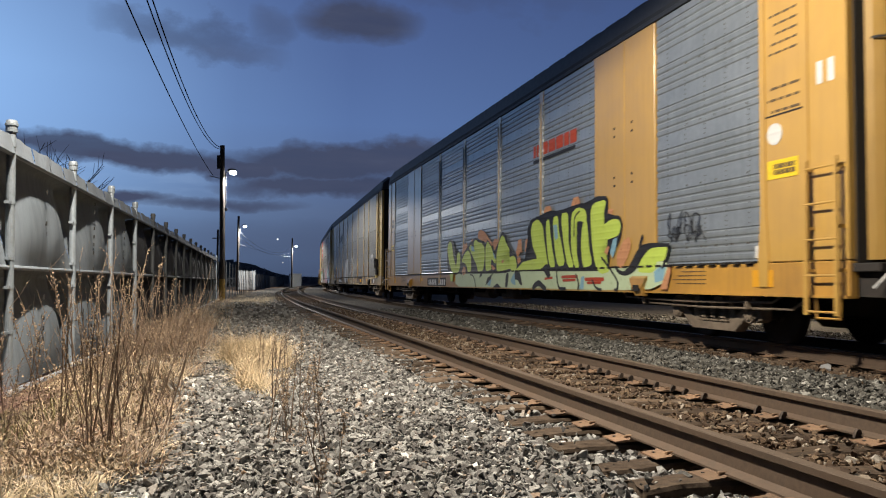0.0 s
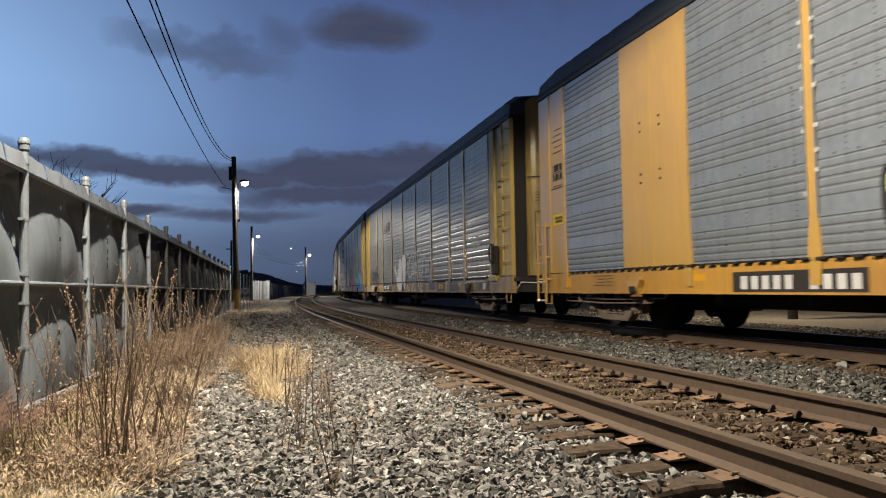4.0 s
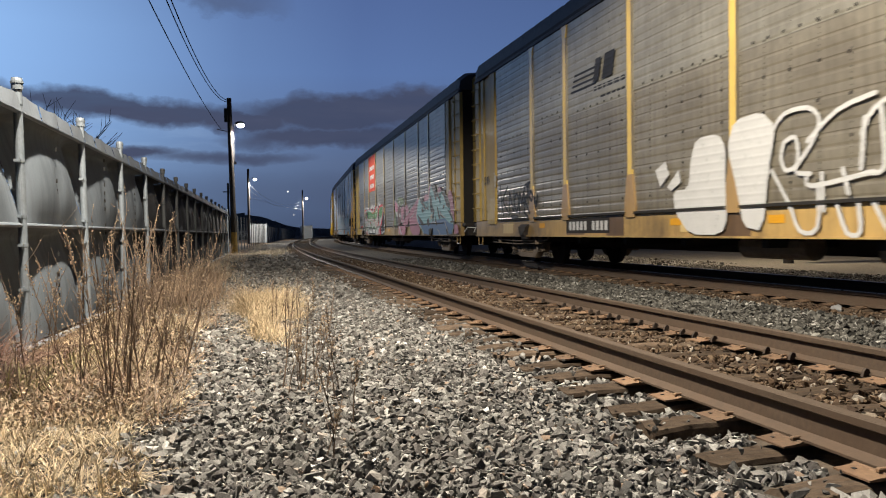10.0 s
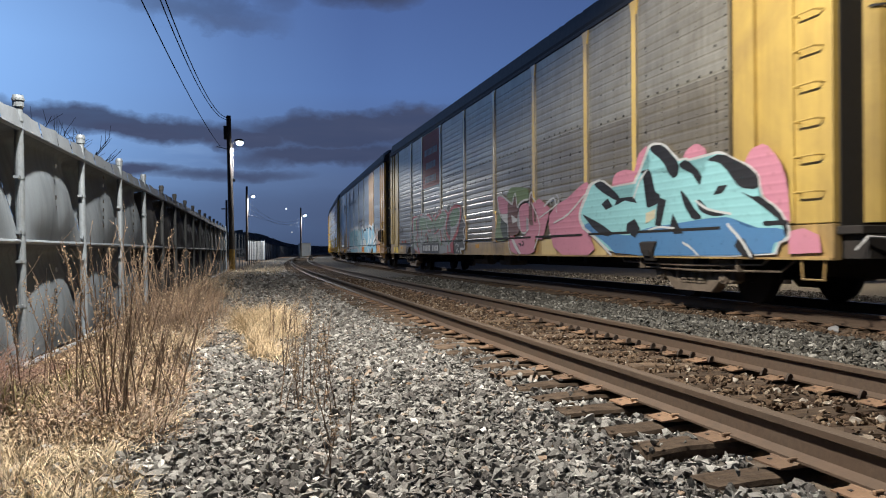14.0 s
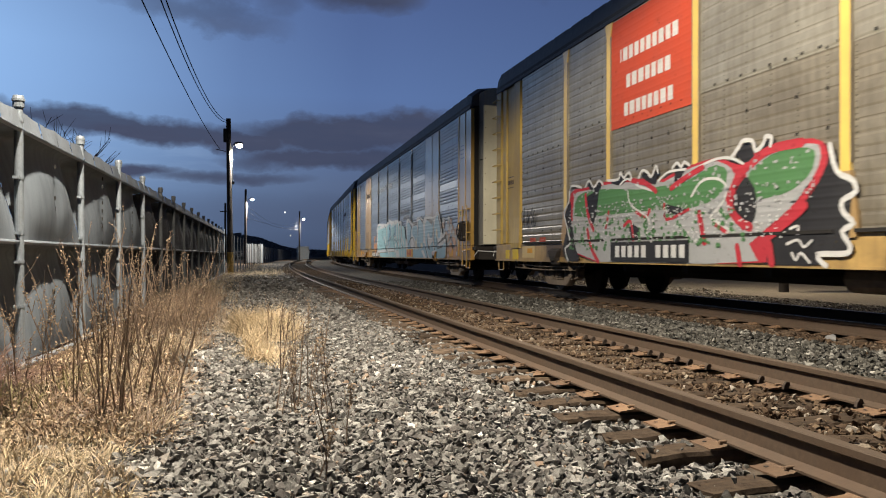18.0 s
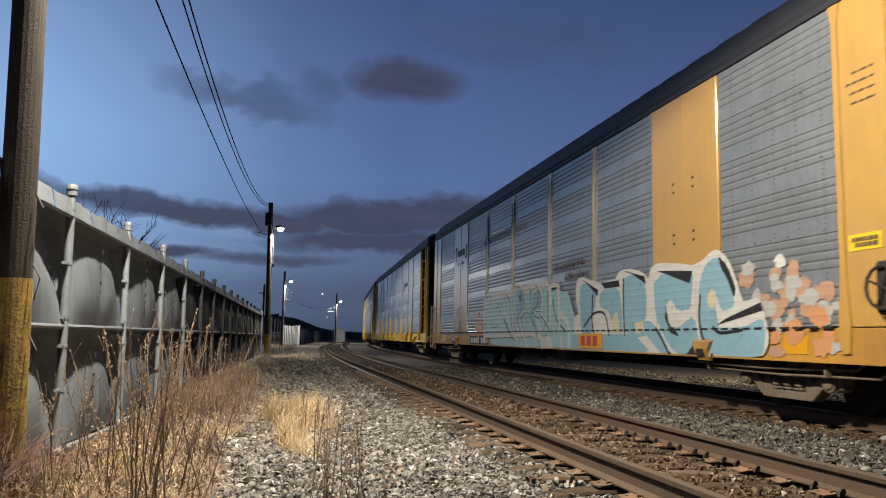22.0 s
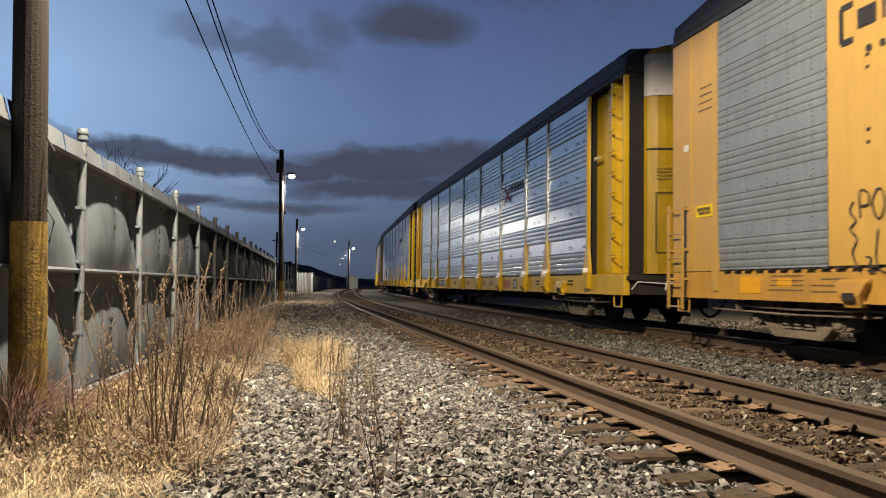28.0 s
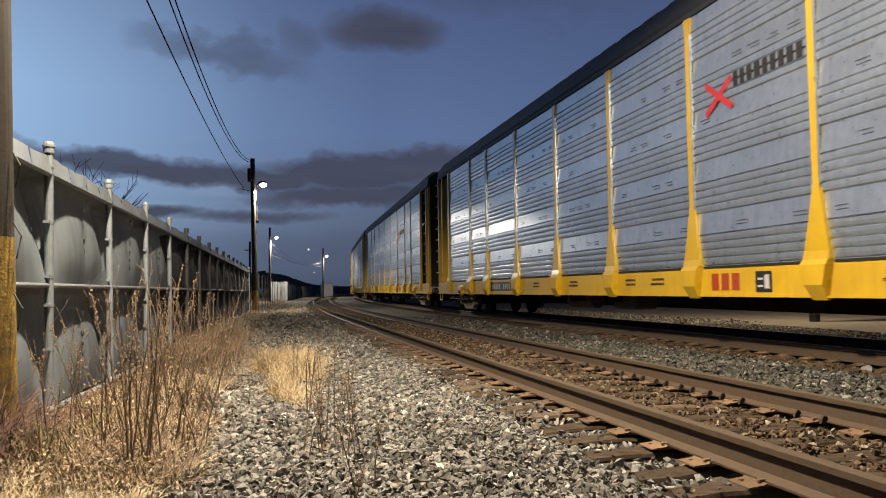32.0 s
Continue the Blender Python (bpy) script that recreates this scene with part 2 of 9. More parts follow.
def paint(name, colour):
    """Sprayed or stencilled paint: thin, so that the pressed ribs show in it, uneven in cover and rubbed through in spots."""
    key = "paint_" + name
    if key in MATS:
        return MATS[key]
    colour = tuple(v * DIM for v in colour)
    m = bpy.data.materials.new(key)
    m.use_nodes = True
    g = Nodes(m.node_tree)
    co = g.add("ShaderNodeTexCoord")
    cloud = g.noise(2.2, 5.0, 0.6, (co, "Object"))
    mist = g.noise(30.0, 4.0, 0.7, (co, "Object"))
    col = g.mix(g.ramp(cloud, (0.38, 0.0), (0.70, 0.30)), colour, tuple(c * 0.62 + 0.03 for c in colour))
    col = g.mix(g.ramp(mist, (0.35, 0.22), (0.65, 0.0)), col, tuple(c * 0.7 for c in colour))
    sep = g.add("ShaderNodeSeparateXYZ", i_0=(co, "Object"))
    # rib relief above the sill
    wave = g.math("SINE", g.math("MULTIPLY", (sep, 2), 2 * math.pi / 0.125))
    ribs = g.math("MULTIPLY", g.math("POWER", g.math("MULTIPLY_ADD", wave, 0.5, 0.5), 3.0), g.math("GREATER_THAN", (sep, 2), 1.15))
    b = g.add("ShaderNodeBump", i_Strength=0.28, i_Distance=0.012, i_Height=ribs)
    p = g.add("ShaderNodeBsdfPrincipled", i_Base_Color=col, i_Roughness=0.6, i_Normal=b)
    p.inputs["Specular IOR Level"].default_value = 0.35
    clear = g.add("ShaderNodeBsdfTransparent")
    wear = g.math("MULTIPLY", g.ramp(g.noise(9.0, 6.0, 0.7, (co, "Object")), (0.58, 0.0), (0.74, 0.55)), g.ramp(cloud, (0.35, 0.35), (0.6, 1.0)))
    mixed = g.add("ShaderNodeMixShader", i_0=wear, i_1=p, i_2=clear)
    g.add("ShaderNodeOutputMaterial", i_Surface=mixed)
    MATS[key] = m
    return m


STEEL_RAIL = surface("rail_steel", (0.100, 0.072, 0.051), 0.75, 0.1, 0.2, 25, (0.11, 0.07, 0.045), 2.0, 0.5, spec=0.2)
RAIL_TOP = surface("rail_running_top", (0.42, 0.37, 0.31), 0.28, 0.9, 0.12, 60)
RAIL_DULL = surface("rail_running_top_dull", (0.105, 0.080, 0.060), 0.85, 0.0, 0.12, 60, spec=0.1)
PLATE = surface("tie_plate_rust", (0.22, 0.135, 0.075), 0.8, 0.1, 0.25, 60, (0.14, 0.075, 0.04), 5.0, 0.6, per_object=0.35)
TIE = surface("tie_wood", (0.105, 0.078, 0.056), 0.85, 0, 0.4, 18, (0.045, 0.033, 0.025), 4.0, 0.55, bump=0.7, per_object=0.5, streaks=(0.165, 0.112, 0.070), streak_amount=0.7, streak_map=(0.7, 16.0, 6.0), spec=0.1)
# dark steel; on the far fence bays its darkness stands for shade
POST_DARK = surface("dark_steel_and_shaded_post", (0.07, 0.075, 0.08), 0.7, 0.2, 0.2, 30)
ANCHOR = surface("rail_anchor_rust", (0.062, 0.043, 0.030), 0.8, 0.2, 0.3, 50, per_object=0.4)
IRON = surface("black_iron", (0.022, 0.02, 0.018), 0.75, 0.3, 0.3, 50)
GALV = surface("galvanised_steel", (0.30, 0.345, 0.39), 0.55, 0.35, 0.15, 30, (0.22, 0.23, 0.24), 6.0, 0.4)
# near-black screen cloth, carrying the shade of the far fence bays
CLOTH_DARK = surface("dark_and_shaded_cloth", (0.018, 0.018, 0.02), 0.9, 0, 0.3, 60, bump=0.3)
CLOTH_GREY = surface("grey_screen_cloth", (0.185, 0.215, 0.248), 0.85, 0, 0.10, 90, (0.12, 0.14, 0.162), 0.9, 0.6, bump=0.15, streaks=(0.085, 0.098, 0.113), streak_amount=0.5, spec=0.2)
STRIP = surface("pale_screen_strip", (0.19, 0.22, 0.255), 0.7, 0, 0.15, 40, (0.15, 0.16, 0.17), 3.0, 0.5)
POLE_WOOD = surface("pole_wood", (0.045, 0.036, 0.029), 0.9, 0, 0.35, 30, (0.03, 0.024, 0.02), 3.0, 0.6, bump=0.6, streaks=(0.09, 0.075, 0.06), streak_amount=0.4)
POLE_YELLOW = surface("pole_yellow_band", (0.46, 0.30, 0.06), 0.85, 0, 0.35, 24, (0.10, 0.065, 0.03), 7.0, 0.8, bump=0.8, streaks=(0.09, 0.06, 0.03), streak_amount=0.6)
WIRE = surface("wire_black", (0.008, 0.008, 0.01), 0.95, 0, 0.1, 20, spec=0.0)
STRAW = surface("dry_straw", (0.60, 0.485, 0.315), 0.75, 0, 0.25, 3, (0.20, 0.145, 0.09), 2.6, 0.75, island=0.6, bump=0.0)
STRAW_FINE = surface("feathery_straw", (0.60, 0.47, 0.295), 0.8, 0, 0.2, 3, (0.36, 0.25, 0.13), 2.0, 0.5, island=0.4, bump=0.0)
STRAW_RED = surface("dry_russet_grass", (0.26, 0.180, 0.116), 0.8, 0, 0.3, 6, island=0.4, bump=0.0)
RUSSET_DARK = surface("dark_russet_stalk", (0.115, 0.058, 0.038), 0.85, 0, 0.35, 6, island=0.5, bump=0.0)
STEM = surface("dead_stem", (0.185, 0.128, 0.088), 0.8, 0, 0.3, 12, island=0.3, bump=0.0)
SEED = surface("dead_seed_head", (0.36, 0.27, 0.185), 0.9, 0, 0.35, 20, island=0.35, bump=0.0)
BARK = surface("bare_bark", (0.03, 0.025, 0.022), 0.9, 0, 0.3, 20)
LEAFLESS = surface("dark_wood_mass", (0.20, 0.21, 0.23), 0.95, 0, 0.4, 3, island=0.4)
SHED = surface("white_sheet_steel", (0.28, 0.29, 0.30), 0.5, 0.1, 0.1, 10, (0.4, 0.38, 0.35), 1.5, 0.4)


def stone_material(name, tones):
    m = bpy.data.materials.new(name)
    m.use_nodes = True
    g = Nodes(m.node_tree)
    ge = g.add("ShaderNodeNewGeometry")
    co = g.add("ShaderNodeTexCoord")
    c = g.ramp((ge, "Random Per Island"), *[(q, tuple(v * DIM for v in col)) for q, col in tones])
    n = g.noise(70.0, 4.0, 0.65, (co, "Object"))
    f = g.ramp(n, (0.3, 0.62), (0.7, 1.15))
    col = g.mix(1.0, c, f, "MULTIPLY")
    p = g.add("ShaderNodeBsdfPrincipled", i_Base_Color=col, i_Roughness=0.85, i_Normal=g.add("ShaderNodeBump", i_Strength=0.5, i_Distance=0.01, i_Height=(n, 0)))
    p.inputs["Specular IOR Level"].default_value = 0.2
    g.add("ShaderNodeOutputMaterial", i_Surface=p)
    return m


STONE_GREY = stone_material("ballast_grey", [(0.0, (0.080, 0.079, 0.074)), (0.3, (0.165, 0.152, 0.141)), (0.65, (0.27, 0.265, 0.246)), (0.9, (0.43, 0.42, 0.39)), (0.945, (0.32, 0.22, 0.145)), (0.965, (0.50, 0.49, 0.455)), (1.0, (0.80, 0.785, 0.73))])
# a darker mix of the grey, for the strip between the tracks
STONE_DARKER = stone_material("ballast_darker", [(0.0, (0.05, 0.048, 0.042)), (0.4, (0.118, 0.113, 0.098)), (0.8, (0.20, 0.192, 0.168)), (0.95, (0.31, 0.30, 0.265)), (1.0, (0.58, 0.565, 0.51))])
STONE_TAN = stone_material("gravel_tan", [(0.0, (0.12, 0.10, 0.075)), (0.5, (0.24, 0.205, 0.155)), (1.0, (0.42, 0.37, 0.30))])
STONE_BROWN = stone_material("ballast_brown", [(0.0, (0.052, 0.033, 0.021)), (0.5, (0.13, 0.086, 0.053)), (0.85, (0.205, 0.145, 0.092)), (0.95, (0.34, 0.28, 0.21)), (1.0, (0.45, 0.41, 0.35))])


def ground_material():
    m = bpy.data.materials.new("trackside_ground")
    m.use_nodes = True
    g = Nodes(m.node_tree)
    co = g.add("ShaderNodeTexCoord")
    sep = g.add("ShaderNodeSeparateXYZ", i_0=(co, "Object"))
    fine = g.noise(16.0, 6.0, 0.7, (co, "Object"))
    vor = g.add("ShaderNodeTexVoronoi", i_Scale=17.0, i_Vector=(co, "Object"))
    big = g.noise(0.7, 5.0, 0.6, (co, "Object"))
    grey = g.ramp((vor, "Color"), (0.2, (0.055, 0.05, 0.043)), (0.8, (0.155, 0.14, 0.118)))
    grey = g.mix(g.ramp(fine, (0.35, 0.6), (0.65, 0.0)), grey, (0.05, 0.046, 0.04))
    soil = g.ramp(fine, (0.3, (0.07, 0.044, 0.026)), (0.7, (0.18, 0.115, 0.066)))
    tan = g.ramp(fine, (0.3, (0.09, 0.072, 0.05)), (0.7, (0.27, 0.22, 0.155)))
    wob = g.math("MULTIPLY_ADD", (big, 0), 1.4, -0.7)
    # the curve of the line, so that the beds follow it far off
    far = g.math("MAXIMUM", g.math("SUBTRACT", (sep, 1), 20.0), 0.0)
    bend = g.math("DIVIDE", g.math("MULTIPLY", far, far), 1520.0)
    xs = g.math("SUBTRACT", (sep, 0), bend)
    x = g.math("ADD", xs, wob)
    left = g.math("MULTIPLY_ADD", x, -1.4, -0.2, clamp=True)
    col = g.mix(left, grey, soil)
    dirt = g.ramp(g.math("ABSOLUTE", g.math("SUBTRACT", xs, 3.29)), (0.62, 1.0), (0.95, 0.0))
    col = g.mix(dirt, col, soil)
    main = g.ramp(g.math("MULTIPLY", g.math("ABSOLUTE", g.math("SUBTRACT", xs, 8.26)), 0.5), (0.5, 1.0), (0.8, 0.0))
    col = g.mix(main, col, soil)
    right = g.math("MULTIPLY_ADD", x, 0.8, -7.6, clamp=True)
    col = g.mix(right, col, tan)
    col = g.mix(1.0, col, (DIM, DIM, DIM), "MULTIPLY")
    b = g.add("ShaderNodeBump", i_Strength=0.8, i_Distance=0.03, i_Height=(fine, 0))
    p = g.add("ShaderNodeBsdfPrincipled", i_Base_Color=col, i_Roughness=0.95, i_Normal=b)
    p.inputs["Specular IOR Level"].default_value = 0.2
    g.add("ShaderNodeOutputMaterial", i_Surface=p)
    return m


GROUND = ground_material()


# ---- mesh helpers ----
def mesh_of(name, verts, faces, mat, smooth=False):
    me = bpy.data.meshes.new(name)
    me.from_pydata([tuple(v) for v in verts], [], faces)
    me.materials.append(mat)
    if smooth:
        for p in me.polygons:
            p.use_smooth = True
    me.update()
    return me


def part(name, bm, mat, parent=None, label="", place=None):
    """One bmesh, or one mesh, as one object under its thing."""
    if isinstance(bm, bpy.types.Mesh):
        me = bm
    else:
        me = bpy.data.meshes.new(name)
        bm.normal_update()
        bm.to_mesh(me)
        bm.free()
        me.materials.append(mat)
    ob = new(name, me)
    if parent is not None:
        ob.parent = parent
    if place is not None:
        ob.matrix_basis = place
    if label:
        ob["label"] = label
    return ob


def thing(name, label, category, place=None, group="", kind=""):
    ob = new(name)
    ob.empty_display_size = 0.2
    if place is not None:
        ob.matrix_basis = place
    return tagged(ob, label, category, group, kind)


def add_box(bm, x0, x1, y0, y1, z0, z1, bevel=0.0):
    m = Matrix.Translation(((x0 + x1) / 2, (y0 + y1) / 2, (z0 + z1) / 2)) @ Matrix.Diagonal((x1 - x0, y1 - y0, z1 - z0, 1))
    r = bmesh.ops.create_cube(bm, size=1.0, matrix=m)
    if bevel:
        es = list({e for v in r["verts"] for e in v.link_edges})
        bmesh.ops.bevel(bm, geom=es, offset=bevel, segments=1, affect="EDGES")


def box_bm(*a, bevel=0.0):
    bm = bmesh.new()
    add_box(bm, *a, bevel=bevel)
    return bm


def add_tube(bm, a, b, r0, r1=None, sides=8, caps=True):
    a, b = Vector(a), Vector(b)
    r1 = r0 if r1 is None else r1
    d = b - a
    q = d.to_track_quat("Z", "Y").to_matrix().to_4x4()
    m = Matrix.Translation((a + b) / 2) @ q
    bmesh.ops.create_cone(bm, cap_ends=caps, segments=sides, radius1=r0, radius2=r1, depth=d.length, matrix=m)


def add_path(bm, pts, r, sides=6, r_end=None):
    """A connected tube through pts."""
    pts = [Vector(p) for p in pts]
    rings = []
    for i, p in enumerate(pts):
        d = (pts[min(i + 1, len(pts) - 1)] - pts[max(i - 1, 0)]).normalized()
        a = d.orthogonal().normalized() if abs(d.z) < 0.9 else Vector((1, 0, 0)).cross(d).normalized()
        if abs(d.z) < 0.9:
            a = Vector((0, 0, 1)).cross(d).normalized()
        b = d.cross(a)
        rr = r if r_end is None else r + (r_end - r) * i / (len(pts) - 1)
        rings.append([bm.verts.new(p + (a * math.cos(t * 2 * math.pi / sides) + b * math.sin(t * 2 * math.pi / sides)) * rr) for t in range(sides)])
    for u, v in zip(rings, rings[1:]):
        for j in range(sides):
            k = (j + 1) % sides
            bm.faces.new((u[j], u[k], v[k], v[j]))
    bm.faces.new(rings[0][::-1])
    bm.faces.new(rings[-1])


def sweep(profile, stations, name, mat, close=True):
    """A profile of (x, z) carried along stations (x, y, z, turn)."""
    n = len(profile)
    vs, fs = [], []
    for (cx, cy, cz, a) in stations:
        ca, sa = math.cos(a), math.sin(a)
        vs += [(cx + px * ca, cy - px * sa, cz + pz) for px, pz in profile]
    for i in range(len(stations) - 1):
        for j in range(n if close else n - 1):
            k = (j + 1) % n
            fs.append((i * n + j, i * n + k, (i + 1) * n + k, (i + 1) * n + j))
    if close:
        fs.append(tuple(range(n))[::-1])
        fs.append(tuple((len(stations) - 1) * n + j for j in range(n)))
    return mesh_of(name, vs, fs, mat)


# ---- the line ----
X1, X2 = 3.29, 8.26
HEAD1, HEAD2 = 0.285, 0.27


def bend(y):
    return max(0.0, y - 20.0) ** 2 / 1520.0


def turn(y):
    return math.atan(max(0.0, y - 20.0) / 760.0)


def stations(x, z, y0, y1):
    ys = []
    y = y0
    while y < y1:
        ys.append(y)
        y += 22.0 if y < -4 else (24.0 if y < 20 else 6.0)
    ys.append(y1)
    return [(x + bend(v), v, z, turn(v)) for v in ys]


# ground: one sheet to the horizon, with the raised beds of both tracks
def bed(x, y):
    z = 0.0
    for c, top in ((X1, 0.045), (X2, 0.04)):
        d = abs(x - bend(y) - c)
        if c == X1 and x - bend(y) < c - 0.8:
            top = 0.022
        z = max(z, top * min(1.0, max(0.0, (2.0 - d) / 0.7)))
    if x < -0.3:
        z += 0.05 * min(1.0, (-0.3 - x) / 1.5)
    return z


def ground_sheet():
    def axis(near, lo, hi, step, reach):
        v = list(np.arange(lo, hi, step))
        a, k = lo, step
        left = []
        while a > -reach:
            k *= 1.35
            a -= k
            left.append(a)
        a, k = v[-1], step
        right = []
        while a < reach:
            k *= 1.35
            a += k
            right.append(a)
        return left[::-1] + v + right

    xs = axis(0, -3.0, 13.0, 0.2, 2500)
    ys = axis(0, 1.0, 40.0, 0.5, 2500)
    vs = [(x, y, bed(x, y) + (0.025 * noise.noise((x * 1.3, y * 1.3, 0)) if abs(x) < 20 and -5 < y < 60 else 0)) for y in ys for x in xs]
    n = len(xs)
    fs = [(j * n + i, j * n + i + 1, (j + 1) * n + i + 1, (j + 1) * n + i) for j in range(len(ys) - 1) for i in range(n - 1)]
    ob = new("ground", mesh_of("ground", vs, fs, GROUND, True))
    tagged(ob, "stony trackside ground with dry soil and pale dirt", "ground", kind="structure")


ground_sheet()

RAIL_BODY = [(-0.07, -0.178), (0.07, -0.178), (0.07, -0.166), (0.012, -0.145), (0.009, -0.05), (0.034, -0.038), (0.035, -0.006), (-0.035, -0.006), (-0.034, -0.038), (-0.009, -0.05), (-0.012, -0.145), (-0.07, -0.166)]
RAIL_CAP = [(-0.035, -0.006), (0.035, -0.006), (0.03, 0.0), (-0.03, 0.0)]


def plate_mesh():
    """A rolled tie plate with sloping ends, low shoulders by the rail and two spikes."""
    bm = bmesh.new()
    prof = [(-0.19, 0.0), (-0.19, 0.008), (-0.095, 0.016), (-0.09, 0.022), (-0.078, 0.022), (-0.075, 0.014), (0.075, 0.014), (0.078, 0.022), (0.09, 0.022), (0.095, 0.016), (0.19, 0.008), (0.19, 0.0)]
    vs = [bm.verts.new((x, s * 0.094, z)) for s in (-1, 1) for x, z in prof]
    n = len(prof)
    bm.faces.new(vs[:n])
    bm.faces.new(vs[n:][::-1])
    for i in range(n):
        bm.faces.new((vs[i], vs[n + i], vs[n + (i + 1) % n], vs[(i + 1) % n]))
    for x, y in ((-0.092, -0.045), (0.092, 0.05)):
        s = 1 if x > 0 else -1
        add_box(bm, x - 0.028 * (s > 0) - 0.012, x + 0.028 * (s < 0) + 0.012, y - 0.012, y + 0.012, 0.016, 0.036, bevel=0.004)
    bmesh.ops.recalc_face_normals(bm, faces=bm.faces)
    me = bpy.data.meshes.new("tie_plate")
    bm.to_mesh(me)
    bm.free()
    me.materials.append(PLATE)
    return me


def hole_mesh():
    bm = bmesh.new()
    for x, y in ((-0.135, 0.04), (0.135, -0.04)):
        add_box(bm, x - 0.009, x + 0.009, y - 0.009, y + 0.009, 0.0, 0.0025)
    bm.normal_update()
    me = bpy.data.meshes.new("spike_hole")
    bm.to_mesh(me)
    bm.free()
    me.materials.append(IRON)
    return me


def anchor_mesh():
    """A drive-on rail anchor gripping the rail base beside a tie."""
    bm = bmesh.new()
    pts = [(-0.03, 0.0), (0.045, 0.0), (0.028, 0.022), (0.022, 0.05), (-0.002, 0.056), (-0.02, 0.034)]
    vs = [bm.verts.new((x, s * 0.012, z)) for s in (-1, 1) for x, z in pts]
    n = len(pts)
    bm.faces.new(vs[:n])
    bm.faces.new(vs[n:][::-1])
    for i in range(n):
        bm.faces.new((vs[i], vs[n + i], vs[n + (i + 1) % n], vs[(i + 1) % n]))
    bmesh.ops.recalc_face_normals(bm, faces=bm.faces)
    me = bpy.data.meshes.new("rail_anchor")
    bm.to_mesh(me)
    bm.free()
    me.materials.append(ANCHOR)
    return me


def tie_mesh(seed):
    """A worn tie with rounded arrises, dished top and ragged ends."""
    rnd = random.Random(seed)
    bm = bmesh.new()
    n = 12
    rows = []
    for i in range(n + 1):
        x = -1.3 + 2.6 * i / n
        w = 0.108 + rnd.uniform(-0.014, 0.010)
        t = rnd.uniform(-0.016, 0.004)
        end = 0.02 if i in (0, n) else 0.0
        j = [rnd.uniform(-0.03, 0.03) if end else 0.0 for _ in range(8)]
        rows.append([bm.verts.new((x + q, y, z)) for q, (y, z) in zip(j, ((-w, -0.16), (w, -0.16), (w, t - 0.03 - end), (w - 0.012, t - 0.010 - end), (w * 0.4, t + rnd.uniform(-0.008, 0.004) - end), (-w * 0.4, t + rnd.uniform(-0.008, 0.004) - end), (-w + 0.012, t - 0.010 - end), (-w, t - 0.03 - end)))])
    for a, b in zip(rows, rows[1:]):
        for j in range(8):
            k = (j + 1) % 8
            bm.faces.new((a[j], b[j], b[k], a[k]))
    bm.faces.new(rows[0][::-1])
    bm.faces.new(rows[-1])
    bmesh.ops.recalc_face_normals(bm, faces=bm.faces)
    me = bpy.data.meshes.new("tie")
    bm.to_mesh(me)
    bm.free()
    me.materials.append(TIE)
    return me


def track(label, cx, head, cap, tie_top, y_near, y_detail, y_far, anchors):
    t = thing("railway_track", label, "railway track", kind="structure")
    for s, nm in ((-0.755, "rail"), (0.755, "rail")):
        st = stations(cx + s, head, -60.0, 260.0)
        r = part(nm, sweep(RAIL_BODY, st, "rail", STEEL_RAIL), None, t)
        part("running_top", sweep(RAIL_CAP, st, "running_top", cap), None, r, "worn bright top of the rail")
    ties = [tie_mesh(k) for k in range(6)]
    pm, am, hm = plate_mesh(), anchor_mesh(), hole_mesh()
    rnd = random.Random(int(cx * 10))
    y, k = y_near, 0
    far_v, far_f = [], []
    while y < y_far:
        if y < y_detail:
            m = pose(cx + bend(y) + rnd.uniform(-0.05, 0.05), y, tie_top + rnd.uniform(-0.012, 0.008), 0, rnd.uniform(-0.5, 0.5), rnd.uniform(-1.2, 1.2) - math.degrees(turn(y)))
            part("tie", ties[k % 6], None, t, place=m)
            for s in (-0.755, 0.755):
                yy = y + rnd.uniform(-0.01, 0.01)
                part("tie_plate", pm, None, t, place=pose(cx + s + bend(y), yy, head - 0.195, 0, 0, rnd.uniform(-2, 2)))
                if 1 < y < 9:
                    part("spike_hole", hm, None, t, place=pose(cx + s + bend(y), yy, head - 0.195 + 0.0125))
            if anchors and (k % 2 or rnd.random() < 0.4):
                for s, side in ((0.755, -0.085), (-0.755, 0.085)):
                    for d in (-0.145, 0.145):
                        part("rail_anchor", am, None, t, place=pose(cx + s + side + bend(y), y + d, head - 0.185))
        else:
            b = len(far_v)
            x0, x1 = cx + bend(y) - 1.3, cx + bend(y) + 1.3
            z1 = tie_top + rnd.uniform(-0.012, 0.008)
            far_v += [(x0, y - 0.11, z1), (x1, y - 0.11, z1), (x1, y + 0.11, z1), (x0, y + 0.11, z1), (x0, y - 0.11, z1 - 0.12), (x1, y - 0.11, z1 - 0.12), (x1, y + 0.11, z1 - 0.12), (x0, y + 0.11, z1 - 0.12)]
            far_f += [tuple(b + i for i in q) for q in ((0, 1, 2, 3), (4, 5, 1, 0), (5, 6, 2, 1), (6, 7, 3, 2), (7, 4, 0, 3))]
        y += 0.497
        k += 1
    ob = part("far_ties", mesh_of("far_ties", far_v, far_f, TIE), None, t)
    ob["kind"] = "stuff"
    return t


track("rusty side track with spiked plates on worn wooden ties", X1, HEAD1, RAIL_DULL, 0.088, 0.6 - 0.497 * 24, 24.0, 110.0, True)
track("main track with bright railheads, under the moving train", X2, HEAD2, RAIL_TOP, 0.075, 2.0, 20.0, 110.0, False)


# ---- the train ----
SIDE = -1.6          # the side that faces the fence
SILL0, SILL1, EAVE = 0.68, 1.11, 5.27


